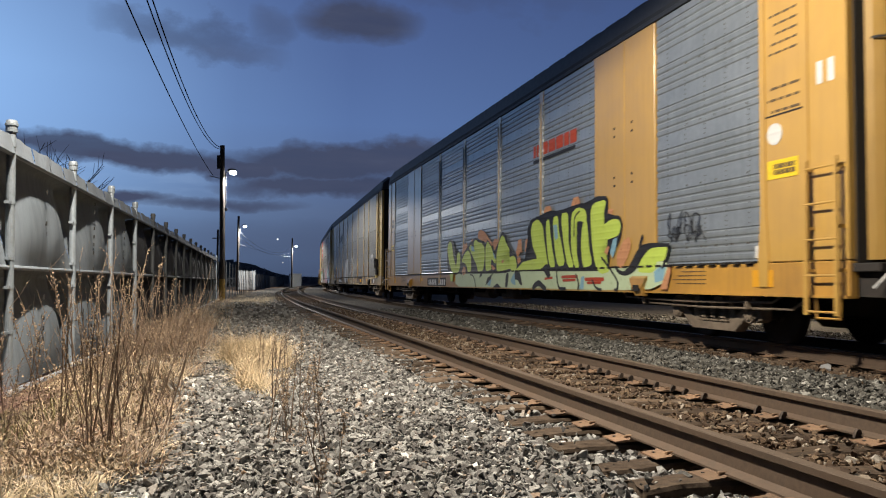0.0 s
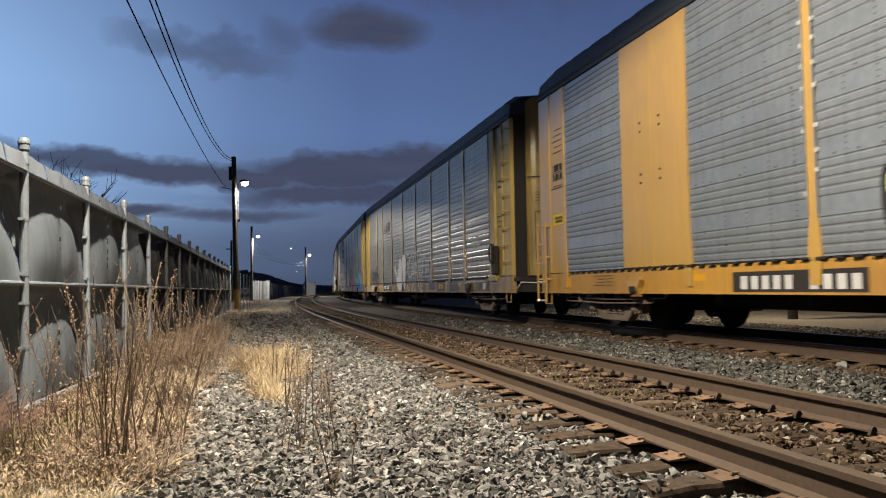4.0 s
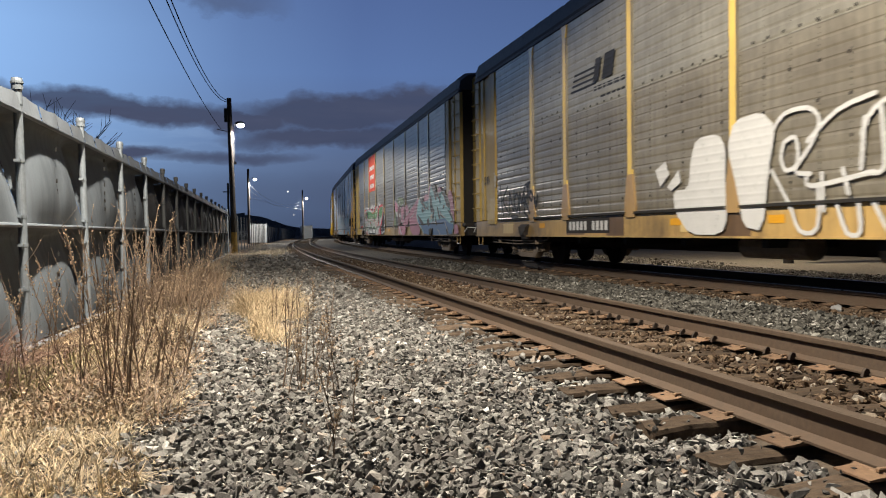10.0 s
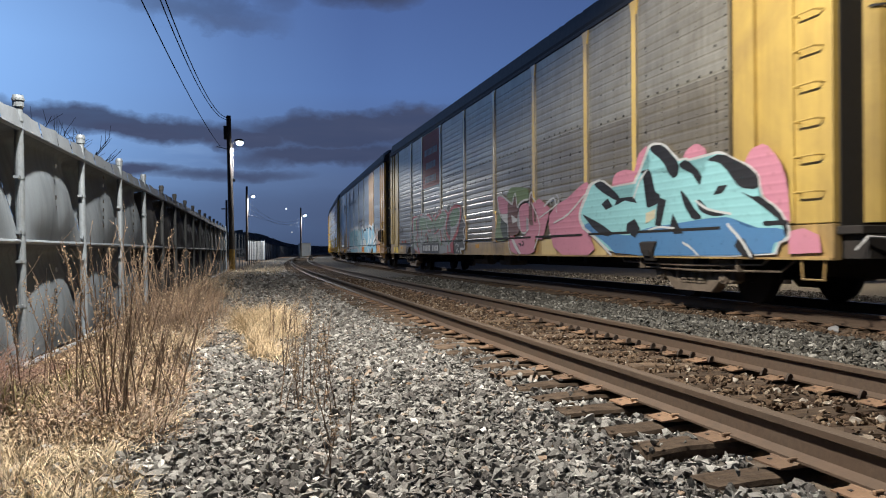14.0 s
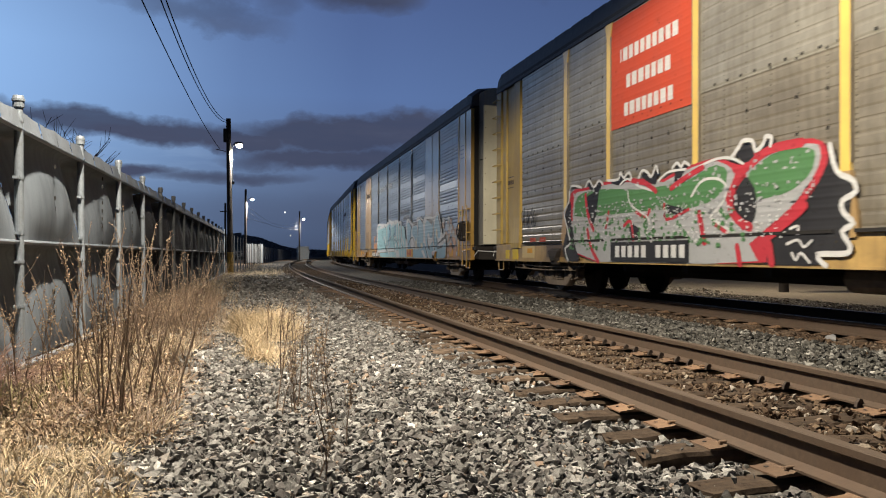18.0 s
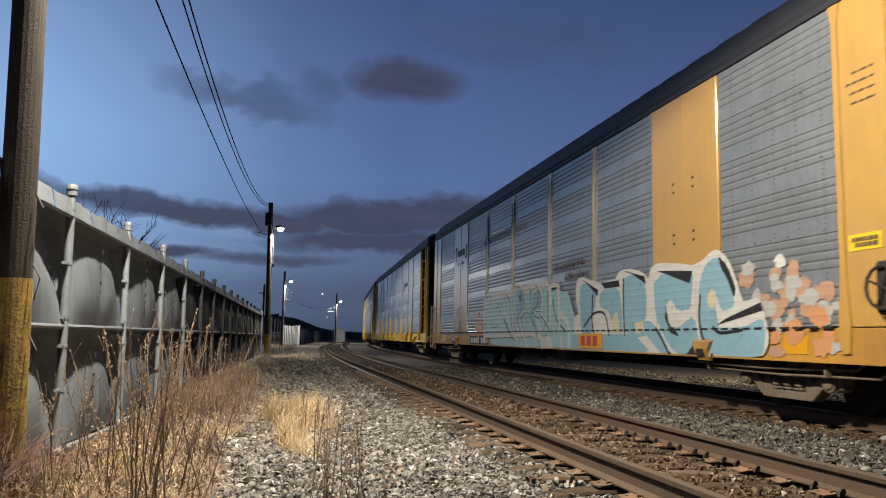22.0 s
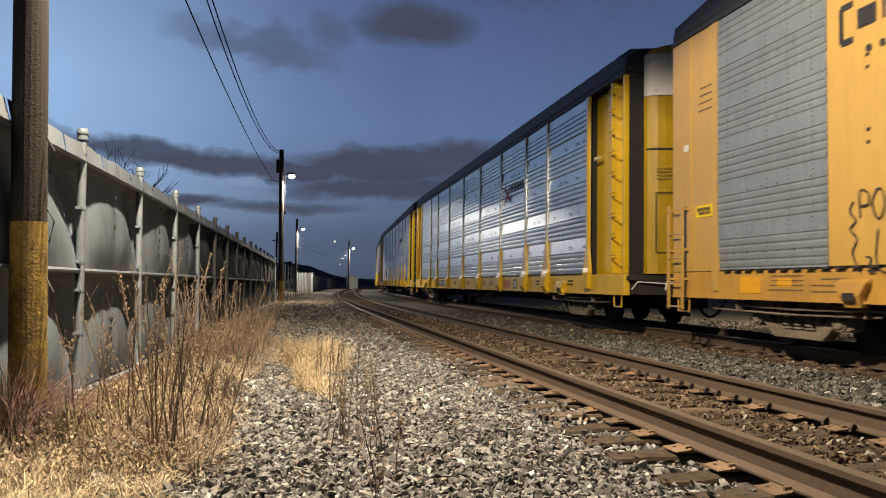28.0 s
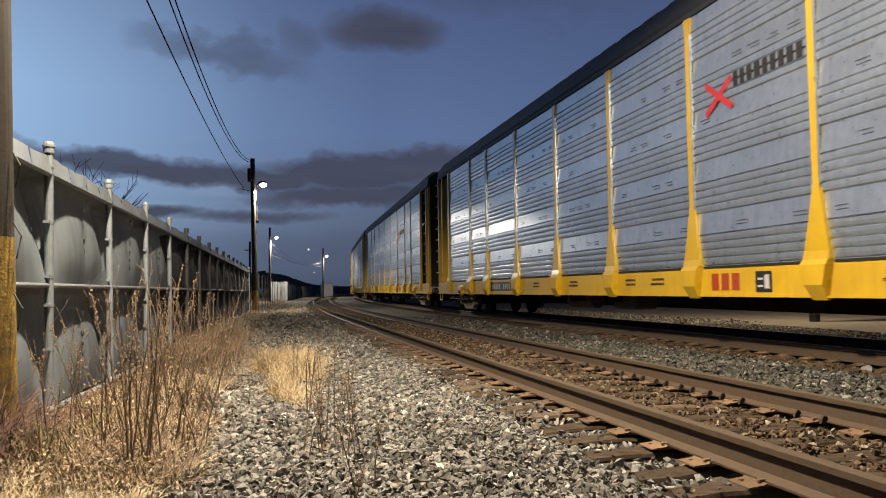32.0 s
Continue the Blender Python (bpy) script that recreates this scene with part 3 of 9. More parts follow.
def car_paint(name, colour, dirt, amount, coat=0.8, rough=0.42):
    return surface("car_" + name, colour, rough, 0.0, 0.05, 3, dirt, 0.7, amount, 0.06, 30, streaks=tuple(c * 0.6 for c in dirt), streak_amount=amount * 0.45, coat=coat)


def car_sheet(name, colour, dirt, amount, metal=0.0, rough=0.55, bump=0.04):
    return surface("sheet_" + name, colour, rough, metal, 0.10, 9, dirt, 0.8, amount, bump, 30, streaks=dirt, streak_amount=amount * 0.8, per_object=0.07, gloss_vary=0.1)


LOOKS = {
    "grey": dict(yellow=car_paint("orange_yellow", (0.54, 0.325, 0.070), (0.42, 0.26, 0.085), 0.45), sheet=car_sheet("pale_grey", (0.34, 0.373, 0.393), (0.20, 0.224, 0.234), 0.5, 0.48, 0.30),
                 sill=car_paint("orange_sill", (0.56, 0.30, 0.05), (0.26, 0.15, 0.06), 0.55)),
    "dirty": dict(yellow=car_paint("dull_yellow", (0.82, 0.57, 0.12), (0.50, 0.33, 0.09), 0.35),
                  upper=car_sheet("green_grey", (0.40, 0.375, 0.30), (0.19, 0.17, 0.13), 0.7, 0.38, 0.32),
                  foot=car_paint("rusty_post_foot", (0.46, 0.30, 0.12), (0.22, 0.13, 0.06), 0.6), sheet=car_sheet("brown_grey", (0.33, 0.295, 0.22), (0.155, 0.13, 0.095), 0.75, 0.38, 0.32),
                  end=car_paint("grimy_yellow", (0.57, 0.40, 0.095), (0.30, 0.20, 0.07), 0.6, 0.1, 0.55),
                  sill=car_paint("patched_sill", (0.58, 0.385, 0.135), (0.10, 0.07, 0.045), 0.8)),
    "silver": dict(yellow=car_paint("bright_yellow", (0.68, 0.43, 0.012), (0.46, 0.27, 0.02), 0.35), sheet=car_sheet("galvanised", (0.70, 0.765, 0.84), (0.46, 0.52, 0.58), 0.65, 0.80, 0.29, 0.005),
                   sill=car_paint("bright_sill", (0.80, 0.50, 0.03), (0.40, 0.23, 0.04), 0.4)),
}
ROOF = surface("car_roof", (0.035, 0.04, 0.05), 0.6, 0.2, 0.15, 8, (0.03, 0.033, 0.04), 0.8, 0.5)
DARK = surface("car_underframe", (0.018, 0.015, 0.013), 0.85, 0.1, 0.3, 12, (0.05, 0.035, 0.025), 1.5, 0.4)
TRUCK = surface("truck_casting", (0.21, 0.165, 0.12), 0.85, 0.2, 0.3, 14, (0.16, 0.12, 0.085), 3.0, 0.5)
WHEEL = surface("wheel_steel", (0.03, 0.025, 0.022), 0.7, 0.5, 0.3, 14)
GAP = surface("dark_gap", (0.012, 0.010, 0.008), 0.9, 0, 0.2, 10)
CREAM = car_paint("cream", (0.80, 0.76, 0.58), (0.5, 0.44, 0.3), 0.35)
DOOR_GREY = car_paint("door_grey", (0.42, 0.41, 0.36), (0.26, 0.24, 0.2), 0.5)
INK = paint("faded_ink", (0.11, 0.075, 0.04))
VENT = surface("vent_hole_grey", (0.10, 0.09, 0.075), 0.9, 0, 0.2, 20)
CHAR = paint("char", (0.02, 0.02, 0.022))
WHITE = paint("white", (0.68, 0.68, 0.66))


def bm_mesh(name, bm, mat):
    bmesh.ops.recalc_face_normals(bm, faces=bm.faces)
    me = bpy.data.meshes.new(name)
    bm.to_mesh(me)
    bm.free()
    me.materials.append(mat)
    return me


def ribbed(name, w, z0, z1, kind, mat):
    """A side sheet w long with pressed horizontal ribs; its outer face stands at x = 0, facing -x."""
    # groups of rounded ribs between plain bands
    count, pitch, deep, plain = {"silver": (4, 0.120, 0.032, 0.34), "grey": (4, 0.112, 0.012, 0.24), "dirty": (2, 0.165, 0.006, 0.11)}[kind]
    prof = [(0.0, z0)]
    z = z0 + 0.02
    while z < z1 - 0.15:
        n = 0
        while n < count and z < z1 - pitch - 0.03:
            if kind == "silver":
                # flat-faced corrugations with narrow grooves
                prof += [(deep, z + 0.003), (0.0, z + pitch * 0.16), (-deep * 0.08, z + pitch * 0.5), (0.0, z + pitch * 0.84), (deep * 0.9, z + pitch * 0.94)]
            else:
                prof += [(deep, z + 0.004), (0.0, z + pitch * 0.2), (-deep * 0.14, z + pitch * 0.48), (-deep * 0.06, z + pitch * 0.76), (deep, z + pitch * 0.93)]
            z += pitch
            n += 1
        prof += [(deep, z), (0.0, z + 0.012)]
        z += plain
    prof.append((0.0, z1))
    bm = bmesh.new()
    a = [bm.verts.new((x, -w / 2, zz)) for x, zz in prof]
    b = [bm.verts.new((x, w / 2, zz)) for x, zz in prof]
    for j in range(len(prof) - 1):
        bm.faces.new((a[j], a[j + 1], b[j + 1], b[j]))
    # turned-in edges give the sheet its thickness
    for s, row in ((-1, a), (1, b)):
        e = [bm.verts.new((0.06, s * w / 2, zz)) for x, zz in prof]
        for j in range(len(prof) - 1):
            bm.faces.new((row[j], row[j + 1], e[j + 1], e[j]))
    me = bm_mesh(name, bm, mat)
    return me


def studs_mesh(name, spots, r, mat, proud=0.006):
    """Small raised studs at (y, z) spots of a sheet."""
    vs, fs = [], []
    for y, z in spots:
        q = len(vs)
        vs += [(0.004, y - r, z - r), (0.004, y + r, z - r), (0.004, y + r, z + r), (0.004, y - r, z + r)]
        k = r * 0.7
        vs += [(-proud, y - k, z - k), (-proud, y + k, z - k), (-proud, y + k, z + k), (-proud, y - k, z + k)]
        fs += [(q + 4, q + 7, q + 6, q + 5)] + [(q + i, q + 4 + i, q + 4 + (i + 1) % 4, q + (i + 1) % 4) for i in range(4)]
    return mesh_of(name, vs, fs, mat)


def studs(look, w, z0, z1):
    """Perforations and rivets: clusters on new sheets, a loose grid on old ones, columns beside the posts."""
    rnd = random.Random(int(w * 100))
    spots, edge = [], []
    if look == "silver":
        z = z0 + 0.02 + 4 * 0.120 + 0.10
        while z < z1 - 0.2:
            y = -w / 2 + 0.2
            while y < w / 2 - 0.25:
                if rnd.random() < 0.4:
                    for r in range(2):
                        for c in range(rnd.randint(4, 6)):
                            spots.append((y + c * 0.045 + r * 0.012, z + r * 0.05))
                y += 0.42
            z += 4 * 0.120 + 0.34
    else:
        z = z0 + 0.25
        while z < z1 - 0.1:
            y = -w / 2 + 0.30
            while y < w / 2 - 0.2:
                if rnd.random() < 0.75:
                    spots.append((y + rnd.uniform(-0.02, 0.02), z))
                y += 0.36 if look == "grey" else 0.5
            z += 0.95 if look == "grey" else 0.475
    z = z0 + 0.12
    while z < z1 - 0.08:
        edge += [(-w / 2 + 0.05, z), (w / 2 - 0.05, z)]
        z += 0.16
    return spots, edge


def post_mesh(name, mat, half, foot, foot_h, z0, z1, deep=0.09, lap=1.6, drop=0.34):
    """An upright with a spreading foot that laps over the sill."""
    bm = bmesh.new()
    ring = []
    for z, h, d in ((z0 - drop, foot * 0.72, deep * lap), (z0 + 0.02, foot, deep * lap), (z0 + 0.12, foot * 0.95, deep * (1 + lap) / 2), (z0 + foot_h, half, deep), (z1 - 0.25, half, deep), (z1, half * 1.9, deep)):
        ring.append([bm.verts.new((x, y, z)) for x, y in ((-d, -h), (-d, h), (0.02, h), (0.02, -h))])
    for a, b in zip(ring, ring[1:]):
        for j in range(4):
            k = (j + 1) % 4
            bm.faces.new((a[j], a[k], b[k], b[j]))
    bm.faces.new(ring[0])
    bm.faces.new(ring[-1])
    return bm_mesh(name, bm, mat)


def side_frame_mesh():
    """A cast truck side frame with bearing pedestals, an open middle and a spring nest."""
    bm = bmesh.new()
    # the casting in the plane of the side: pedestal jaws, a bowed top chord, a dropped spring seat, and two windows
    outer = [(-1.10, 0.34), (-1.12, 0.56), (-0.98, 0.66), (-0.72, 0.66), (-0.45, 0.78), (0.45, 0.78), (0.72, 0.66), (0.98, 0.66), (1.12, 0.56), (1.10, 0.34), (1.00, 0.30), (0.78, 0.36), (0.52, 0.15), (-0.52, 0.15), (-0.78, 0.36), (-1.00, 0.30)]
    inner = [(-0.80, 0.50), (-0.76, 0.54), (-0.70, 0.56), (-0.60, 0.57), (-0.40, 0.67), (0.40, 0.67), (0.60, 0.57), (0.70, 0.56), (0.76, 0.54), (0.80, 0.50), (0.76, 0.47), (0.66, 0.46), (0.42, 0.27), (-0.42, 0.27), (-0.66, 0.46), (-0.76, 0.47)]
    n = len(outer)
    rows = []
    for x, ring in ((-0.075, outer), (-0.095, [(y * 0.985, z * 0.97 + 0.013) for y, z in outer]), (-0.095, inner), (0.075, inner), (0.075, outer)):
        rows.append([bm.verts.new((x, y, z)) for y, z in ring])
    for a, b in zip(rows, rows[1:] + rows[:1]):
        for k in range(n):
            bm.faces.new((a[k], a[(k + 1) % n], b[(k + 1) % n], b[k]))
    # columns either side of the spring nest
    for y in (-0.44, 0.44):
        add_box(bm, -0.085, 0.07, y - 0.07, y + 0.07, 0.22, 0.72, bevel=0.02)
    # coil springs
    for k in range(3):
        y = -0.24 + k * 0.24
        for t in range(6):
            z = 0.29 + 0.047 * t
            add_tube(bm, (-0.03, y, z), (-0.03, y, z + 0.026), 0.095, None, 10)
        add_tube(bm, (-0.03, y, 0.27), (-0.03, y, 0.58), 0.06, None, 8)
    # bolster end over the springs
    add_box(bm, -0.13, 0.08, -0.34, 0.34, 0.56, 0.68, bevel=0.02)
    # roller bearings with end caps and bolts
    for y in (-0.89, 0.89):
        add_tube(bm, (-0.13, y, 0.42), (0.1, y, 0.42), 0.125, None, 14)
        add_tube(bm, (-0.16, y, 0.42), (-0.13, y, 0.42), 0.085, 0.10, 14)
        for k in range(3):
            a = k * 2.094 + 0.5
            add_tube(bm, (-0.175, y + 0.05 * math.cos(a), 0.42 + 0.05 * math.sin(a)), (-0.155, y + 0.05 * math.cos(a), 0.42 + 0.05 * math.sin(a)), 0.016, None, 6)
    return bm_mesh("side_frame", bm, TRUCK)


def wheelset_mesh():
    bm = bmesh.new()
    for s in (-1, 1):
        add_tube(bm, (s * 0.70, 0, 0), (s * 0.82, 0, 0), 0.42, 0.415, 28)
        add_tube(bm, (s * 0.68, 0, 0), (s * 0.71, 0, 0), 0.45, 0.45, 28)
        add_tube(bm, (s * 0.80, 0, 0), (s * 0.86, 0, 0), 0.13, 0.10, 12)
    add_tube(bm, (-1.2, 0, 0), (1.2, 0, 0), 0.08, None, 10)
    return bm_mesh("wheelset", bm, WHEEL)


FRAME_ME, WHEELS_ME = side_frame_mesh(), wheelset_mesh()
WHEELSETS = []


def truck(car, y):
    t = part("truck", box_bm(-1.15, 1.15, -0.2, 0.2, 0.40, 0.66, bevel=0.03), TRUCK, car, "heavy cast steel four-wheel truck", pose(0, y, 0))
    for s in (-1, 1):
        part("side_frame", FRAME_ME, None, t, place=pose(s * 1.2, 0, 0, 0, 0, 0 if s < 0 else 180))
    for d in (-0.89, 0.89):
        w = part("wheelset", WHEELS_ME, None, t, place=pose(0, d, 0.42))
        WHEELSETS.append((w, d))
    return t


def roof_mesh(half):
    prof = [(-1.6, EAVE - 0.02), (-1.62, EAVE + 0.05), (-1.58, EAVE + 0.36), (-1.3, EAVE + 0.56), (0, EAVE + 0.70), (1.3, EAVE + 0.56), (1.58, EAVE + 0.36), (1.62, EAVE + 0.05), (1.6, EAVE - 0.02)]
    bm = bmesh.new()
    ys = [-half]
    y = -half + 0.35
    while y < half - 0.3:
        ys += [y, y + 0.05, y + 0.10, y + 0.15]
        y += 0.9
    ys.append(half)
    rows = []
    for i, y in enumerate(ys):
        up = 0.014 if i % 4 in (2, 3) and 0 < i < len(ys) - 1 else 0.0
        taper = 0.10 if abs(y) > half - 0.1 else 0.0
        rows.append([bm.verts.new((x * (1 - taper * 0.15), y, z + up * (z > EAVE + 0.2) - taper * (z > EAVE + 0.1))) for x, z in prof])
    for a, b in zip(rows, rows[1:]):
        for j in range(len(prof) - 1):
            bm.faces.new((a[j], a[j + 1], b[j + 1], b[j]))
    bm.faces.new(rows[0])
    bm.faces.new(rows[-1])
    for a, b in zip(rows, rows[1:]):
        bm.faces.new((a[0], b[0], b[-1], a[-1]))
    return bm_mesh("roof", bm, ROOF)


def end_door_mesh(side, mat):
    """A half of the bowed end door, seen in plan as a quarter arc."""
    bm = bmesh.new()
    n = 8
    lo, hi = [], []
    for i in range(n + 1):
        a = math.pi / 2 * i / n
        x = side * 1.36 * math.cos(a)
        y = -0.34 * math.sin(a) ** 0.8 if i else 0.0
        lo.append(bm.verts.new((x, y, 1.12)))
        hi.append(bm.verts.new((x, y, EAVE + 0.30 + 0.25 * math.sin(a))))
    for i in range(n):
        bm.faces.new((lo[i], lo[i + 1], hi[i + 1], hi[i]))
    bmesh.ops.solidify(bm, geom=bm.faces[:], thickness=0.04)
    return bm_mesh("end_door", bm, mat)


def on_door(bm, a0, a1, z0, z1, proud=0.012):
    """A strip that follows the bowed face of a forward end door, from a0 to a1 degrees round its arc."""
    n = max(1, int((a1 - a0) / 8))
    row = []
    for i in range(n + 1):
        a = math.radians(a0 + (a1 - a0) * i / n)
        x, y = -1.36 * math.cos(a), -0.34 * math.sin(a) ** 0.8 - 0.024 - proud
        row.append((bm.verts.new((x - 0.01, y, z0)), bm.verts.new((x - 0.01, y, z1))))
    for p, q in zip(row, row[1:]):
        bm.faces.new((p[0], q[0], q[1], p[1]))


def rung_mesh(mat, w=0.40):
    bm = bmesh.new()
    add_path(bm, [(0.0, -w / 2, 0.0), (-0.12, -w / 2 + 0.03, 0.0), (-0.12, w / 2 - 0.03, 0.0), (0.0, w / 2, 0.0)], 0.013, 6)
    return bm_mesh("rung", bm, mat)


def hanging_ladder(car, y, mat):
    bm = bmesh.new()
    for s in (-0.24, 0.24):
        add_box(bm, SIDE - 0.13, SIDE - 0.10, y + s - 0.03, y + s + 0.03, 0.48, 2.30)
        for z in (1.0, 1.5, 2.2):
            add_box(bm, SIDE - 0.11, SIDE + 0.02, y + s - 0.02, y + s + 0.02, z - 0.02, z + 0.02)
    lad = part("ladder", bm, mat, car, "short hanging corner ladder")
    for i in range(5):
        b = bmesh.new()
        z = 0.52 + i * 0.42
        add_tube(b, (SIDE - 0.12, y - 0.26, z), (SIDE - 0.12, y + 0.26, z), 0.014)
        part("rung", b, mat, lad)


def bars(car, y, z, w, h, rows, mat, name="stencil_mark", label="", x=SIDE, fill=0.8, seed=0, letter=0.0):
    """Lettering too small to read: bars in rows."""
    rnd = random.Random(seed * 31 + rows + int(w * 100))
    bm = bmesh.new()
    step = h / rows
    thin = 0.6 if rows > 2 else 1.0
    for r in range(rows):
        yy = y - w / 2
        end = y + w / 2 - (rnd.random() * 0.3 * w if rows > 1 else 0)
        zz = z + h / 2 - (r + 0.5) * step
        while yy < end:
            ww = letter * rnd.uniform(0.85, 1.15) if letter else rnd.uniform(0.6, 1.3) * step * 0.9
            add_box(bm, x - 0.006, x - 0.001, yy, min(end, yy + ww), zz - step * fill * thin / 2, zz + step * fill * thin / 2)
            yy += ww + step * 0.25
    ob = part(name, bm, mat, car, label)
    ob["kind"] = "stuff"
    return ob


def plate(car, name, y0, y1, z0, z1, mat, label="", x=SIDE, proud=0.008):
    return part(name, box_bm(x - proud, x - 0.001, y0, y1, z0, z1), mat, car, label)


def coupler(car, y, s):
    bm = bmesh.new()
    add_box(bm, -0.09, 0.09, min(y, y + s * 0.55), max(y, y + s * 0.55), 0.74, 0.96, bevel=0.02)
    add_box(bm, -0.16, 0.14, y + s * 0.5 - 0.12, y + s * 0.5 + 0.14, 0.72, 1.0, bevel=0.04)
    part("coupler", bm, TRUCK, car, "rusty knuckle coupler")
    bm = bmesh.new()
    pts = [(-0.35 - 0.05 * i, y + s * (0.05 + 0.5 * i / 7), 0.72 - 0.42 * math.sin(math.pi * (i + 0.6) / 8.2)) for i in range(8)]
    add_path(bm, pts, 0.03, 6)
    part("air_hose", bm, GAP, car)
    bm = bmesh.new()
    # uncoupling lever along the end sill
    add_path(bm, [(SIDE + 0.02, y + s * 0.02, 0.80), (SIDE + 0.1, y + s * 0.12, 0.95), (-0.9, y + s * 0.16, 0.92), (-0.2, y + s * 0.2, 0.95)], 0.014, 6)
    part("uncoupling_lever", bm, WHITE, car)


def stirrup(car, y, mat):
    bm = bmesh.new()
    add_path(bm, [(SIDE + 0.02, y - 0.2, SILL0 + 0.05), (SIDE + 0.02, y - 0.18, 0.44), (SIDE + 0.02, y + 0.18, 0.44), (SIDE + 0.02, y + 0.2, SILL0 + 0.05)], 0.018, 6)
    part("stirrup_step", bm, mat, car)


def autorack(look, label, centre, half):
    car = thing("autorack_car", label, "freight car", group="cars of the train")
    L = LOOKS[look]
    yel, sheet, sill = L["yellow"], L["sheet"], L["sill"]
    end = L.get("end", yel)
    # underframe and floor
    bm = bmesh.new()
    add_box(bm, -0.35, 0.35, -half + 0.2, half - 0.2, 0.42, 0.80)
    add_box(bm, -1.50, 1.50, -half + 0.1, half - 0.1, 0.80, 1.06)
    for k in range(12):
        y = -half + 3.0 + k * (2 * half - 6.0) / 11
        add_box(bm, -1.48, 1.48, y - 0.06, y + 0.06, 0.55, 0.82)
    part("underframe", bm, DARK, car, "black steel underframe")
    part("brake_box", box_bm(-1.2, -0.7, -1.6, -0.6, 0.40, 0.72, bevel=0.05), TRUCK, car, "rusty brake cylinder box")
    bm = bmesh.new()
    add_tube(bm, (-1.0, 0.6, 0.55), (-1.0, 2.0, 0.55), 0.17, None, 12)
    part("air_tank", bm, TRUCK, car, "rusty brake air tank")
    # inner dark core behind the sheets
    core = half - (1.95 if look == "silver" else 0.12)
    part("inner_body", box_bm(-1.50, 1.55, -core, core, 1.06, EAVE - 0.02), GAP, car)
    # sills
    for s in (-1, 1):
        bm = bmesh.new()
        add_box(bm, min(s * 1.47, s * 1.6), max(s * 1.47, s * 1.6), -half, half, SILL0, SILL1, bevel=0.012)
        add_box(bm, min(s * 1.5, s * 1.635), max(s * 1.5, s * 1.635), -half, half, SILL0, SILL0 + 0.03)
        part("side_sill", bm, sill, car)
    part("roof", roof_mesh(half), None, car, "dark weathered corrugated roof")
    # eave rail
    for s in (-1, 1):
        part("eave_rail", box_bm(min(s * 1.52, s * 1.63), max(s * 1.52, s * 1.63), -half, half, EAVE - 0.10, EAVE - 0.025, bevel=0.008), ROOF, car)
    z0, z1 = SILL1 + 0.03, EAVE - 0.11
    # the far side, plain ribbed sheets and posts
    edge = half - (1.42 if look == "grey" else 1.95)
    if look == "grey":
        cuts = [-edge, -edge + 2.64, -edge + 4.78, -4.43, -1.58, 1.58, 4.43, edge - 4.78, edge - 2.64, edge]
        kinds = "sosssssos"
    else:
        cuts = [-edge, -9.27, -7.3, -4.45, -1.47, 1.47, 4.45, 7.3, 9.27, edge]
        kinds = "sssssssss"
    for a, b, k in zip(cuts, cuts[1:], kinds):
        w = b - a - 0.04
        mid = (a + b) / 2
        for s in (-1, 1):
            m = pose(SIDE if s < 0 else 1.6, mid, 0, 0, 0, 0 if s < 0 else 180)
            if k == "s":
                if look == "dirty":
                    # a paler upper sheet laps over the browner lower one along a bolted seam
                    seam = 3.28 + 0.1 * math.sin(mid)
                    p = part("side_panel", ribbed("side_panel", w, z0, seam, look, sheet), None, car, place=m)
                    q = part("upper_panel", ribbed("upper_panel", w, seam - 0.03, z1, look, L["upper"]), None, car, place=m @ pose(-0.007, 0, 0))
                    if s < 0:
                        bolts = [(-w / 2 + 0.1 + 0.3 * i, seam + 0.03) for i in range(int((w - 0.15) / 0.3))]
                        part("seam_bolt", studs_mesh("seam_bolt", bolts, 0.02, GAP, 0.012), None, q)["kind"] = "stuff"
                else:
                    p = part("side_panel", ribbed("side_panel", w, z0, z1, look, sheet), None, car, place=m)
                if s < 0:
                    spots, beside = studs(look, w, z0, z1)
                    o = part("perforation", studs_mesh("perforation", spots, {"silver": 0.008, "grey": 0.015}.get(look, 0.023), VENT if look == "grey" else GAP), None, p)
                    o["kind"] = "stuff"
                    if look != "silver":
                        # fine vent holes in upright columns
                        holes = [(-w / 2 + 0.28 + 0.5 * i, z0 + 0.1 + 0.07 * j) for i in range(int((w - 0.4) / 0.5) + 1) for j in range(int((z1 - z0 - 0.2) / 0.07)) if (j // 6 + i) % 5]
                        part("vent_hole", studs_mesh("vent_hole", holes, 0.009, VENT, 0.0075 if look == "dirty" else 0.004), None, p)["kind"] = "stuff"
                    o = part("rivet", studs_mesh("rivet", beside, 0.014, GAP if look == "dirty" else GALV, 0.014), None, p)
                    o["kind"] = "stuff"
            else:
                bm = bmesh.new()
                add_box(bm, -0.02, 0.05, -w / 2, w / 2, z0, z1, bevel=0.006)
                add_box(bm, -0.03, -0.018, -0.04, 0.04, z0, z1)
                p = part("plain_panel", bm, yel, car, place=m)
                if s < 0:
                    bm = bmesh.new()
                    for zz in (2.6, 2.75, 3.5, 3.65):
                        for yy in (-0.3, 0.34):
                            add_box(bm, -0.024, -0.018, yy - 0.03, yy + 0.03, zz - 0.02, zz + 0.02)
                    part("rivet_row", bm, GAP, p)["kind"] = "stuff"
    if look == "dirty":
        seam = bmesh.new()
        for a, b in zip(cuts, cuts[1:]):
            add_box(seam, SIDE - 0.060, SIDE + 0.03, a + 0.16, b - 0.16, SILL1 - 0.012, SILL1 + 0.03)
        part("sill_seam", seam, GAP, car, "black open seam along the sill")["kind"] = "stuff"
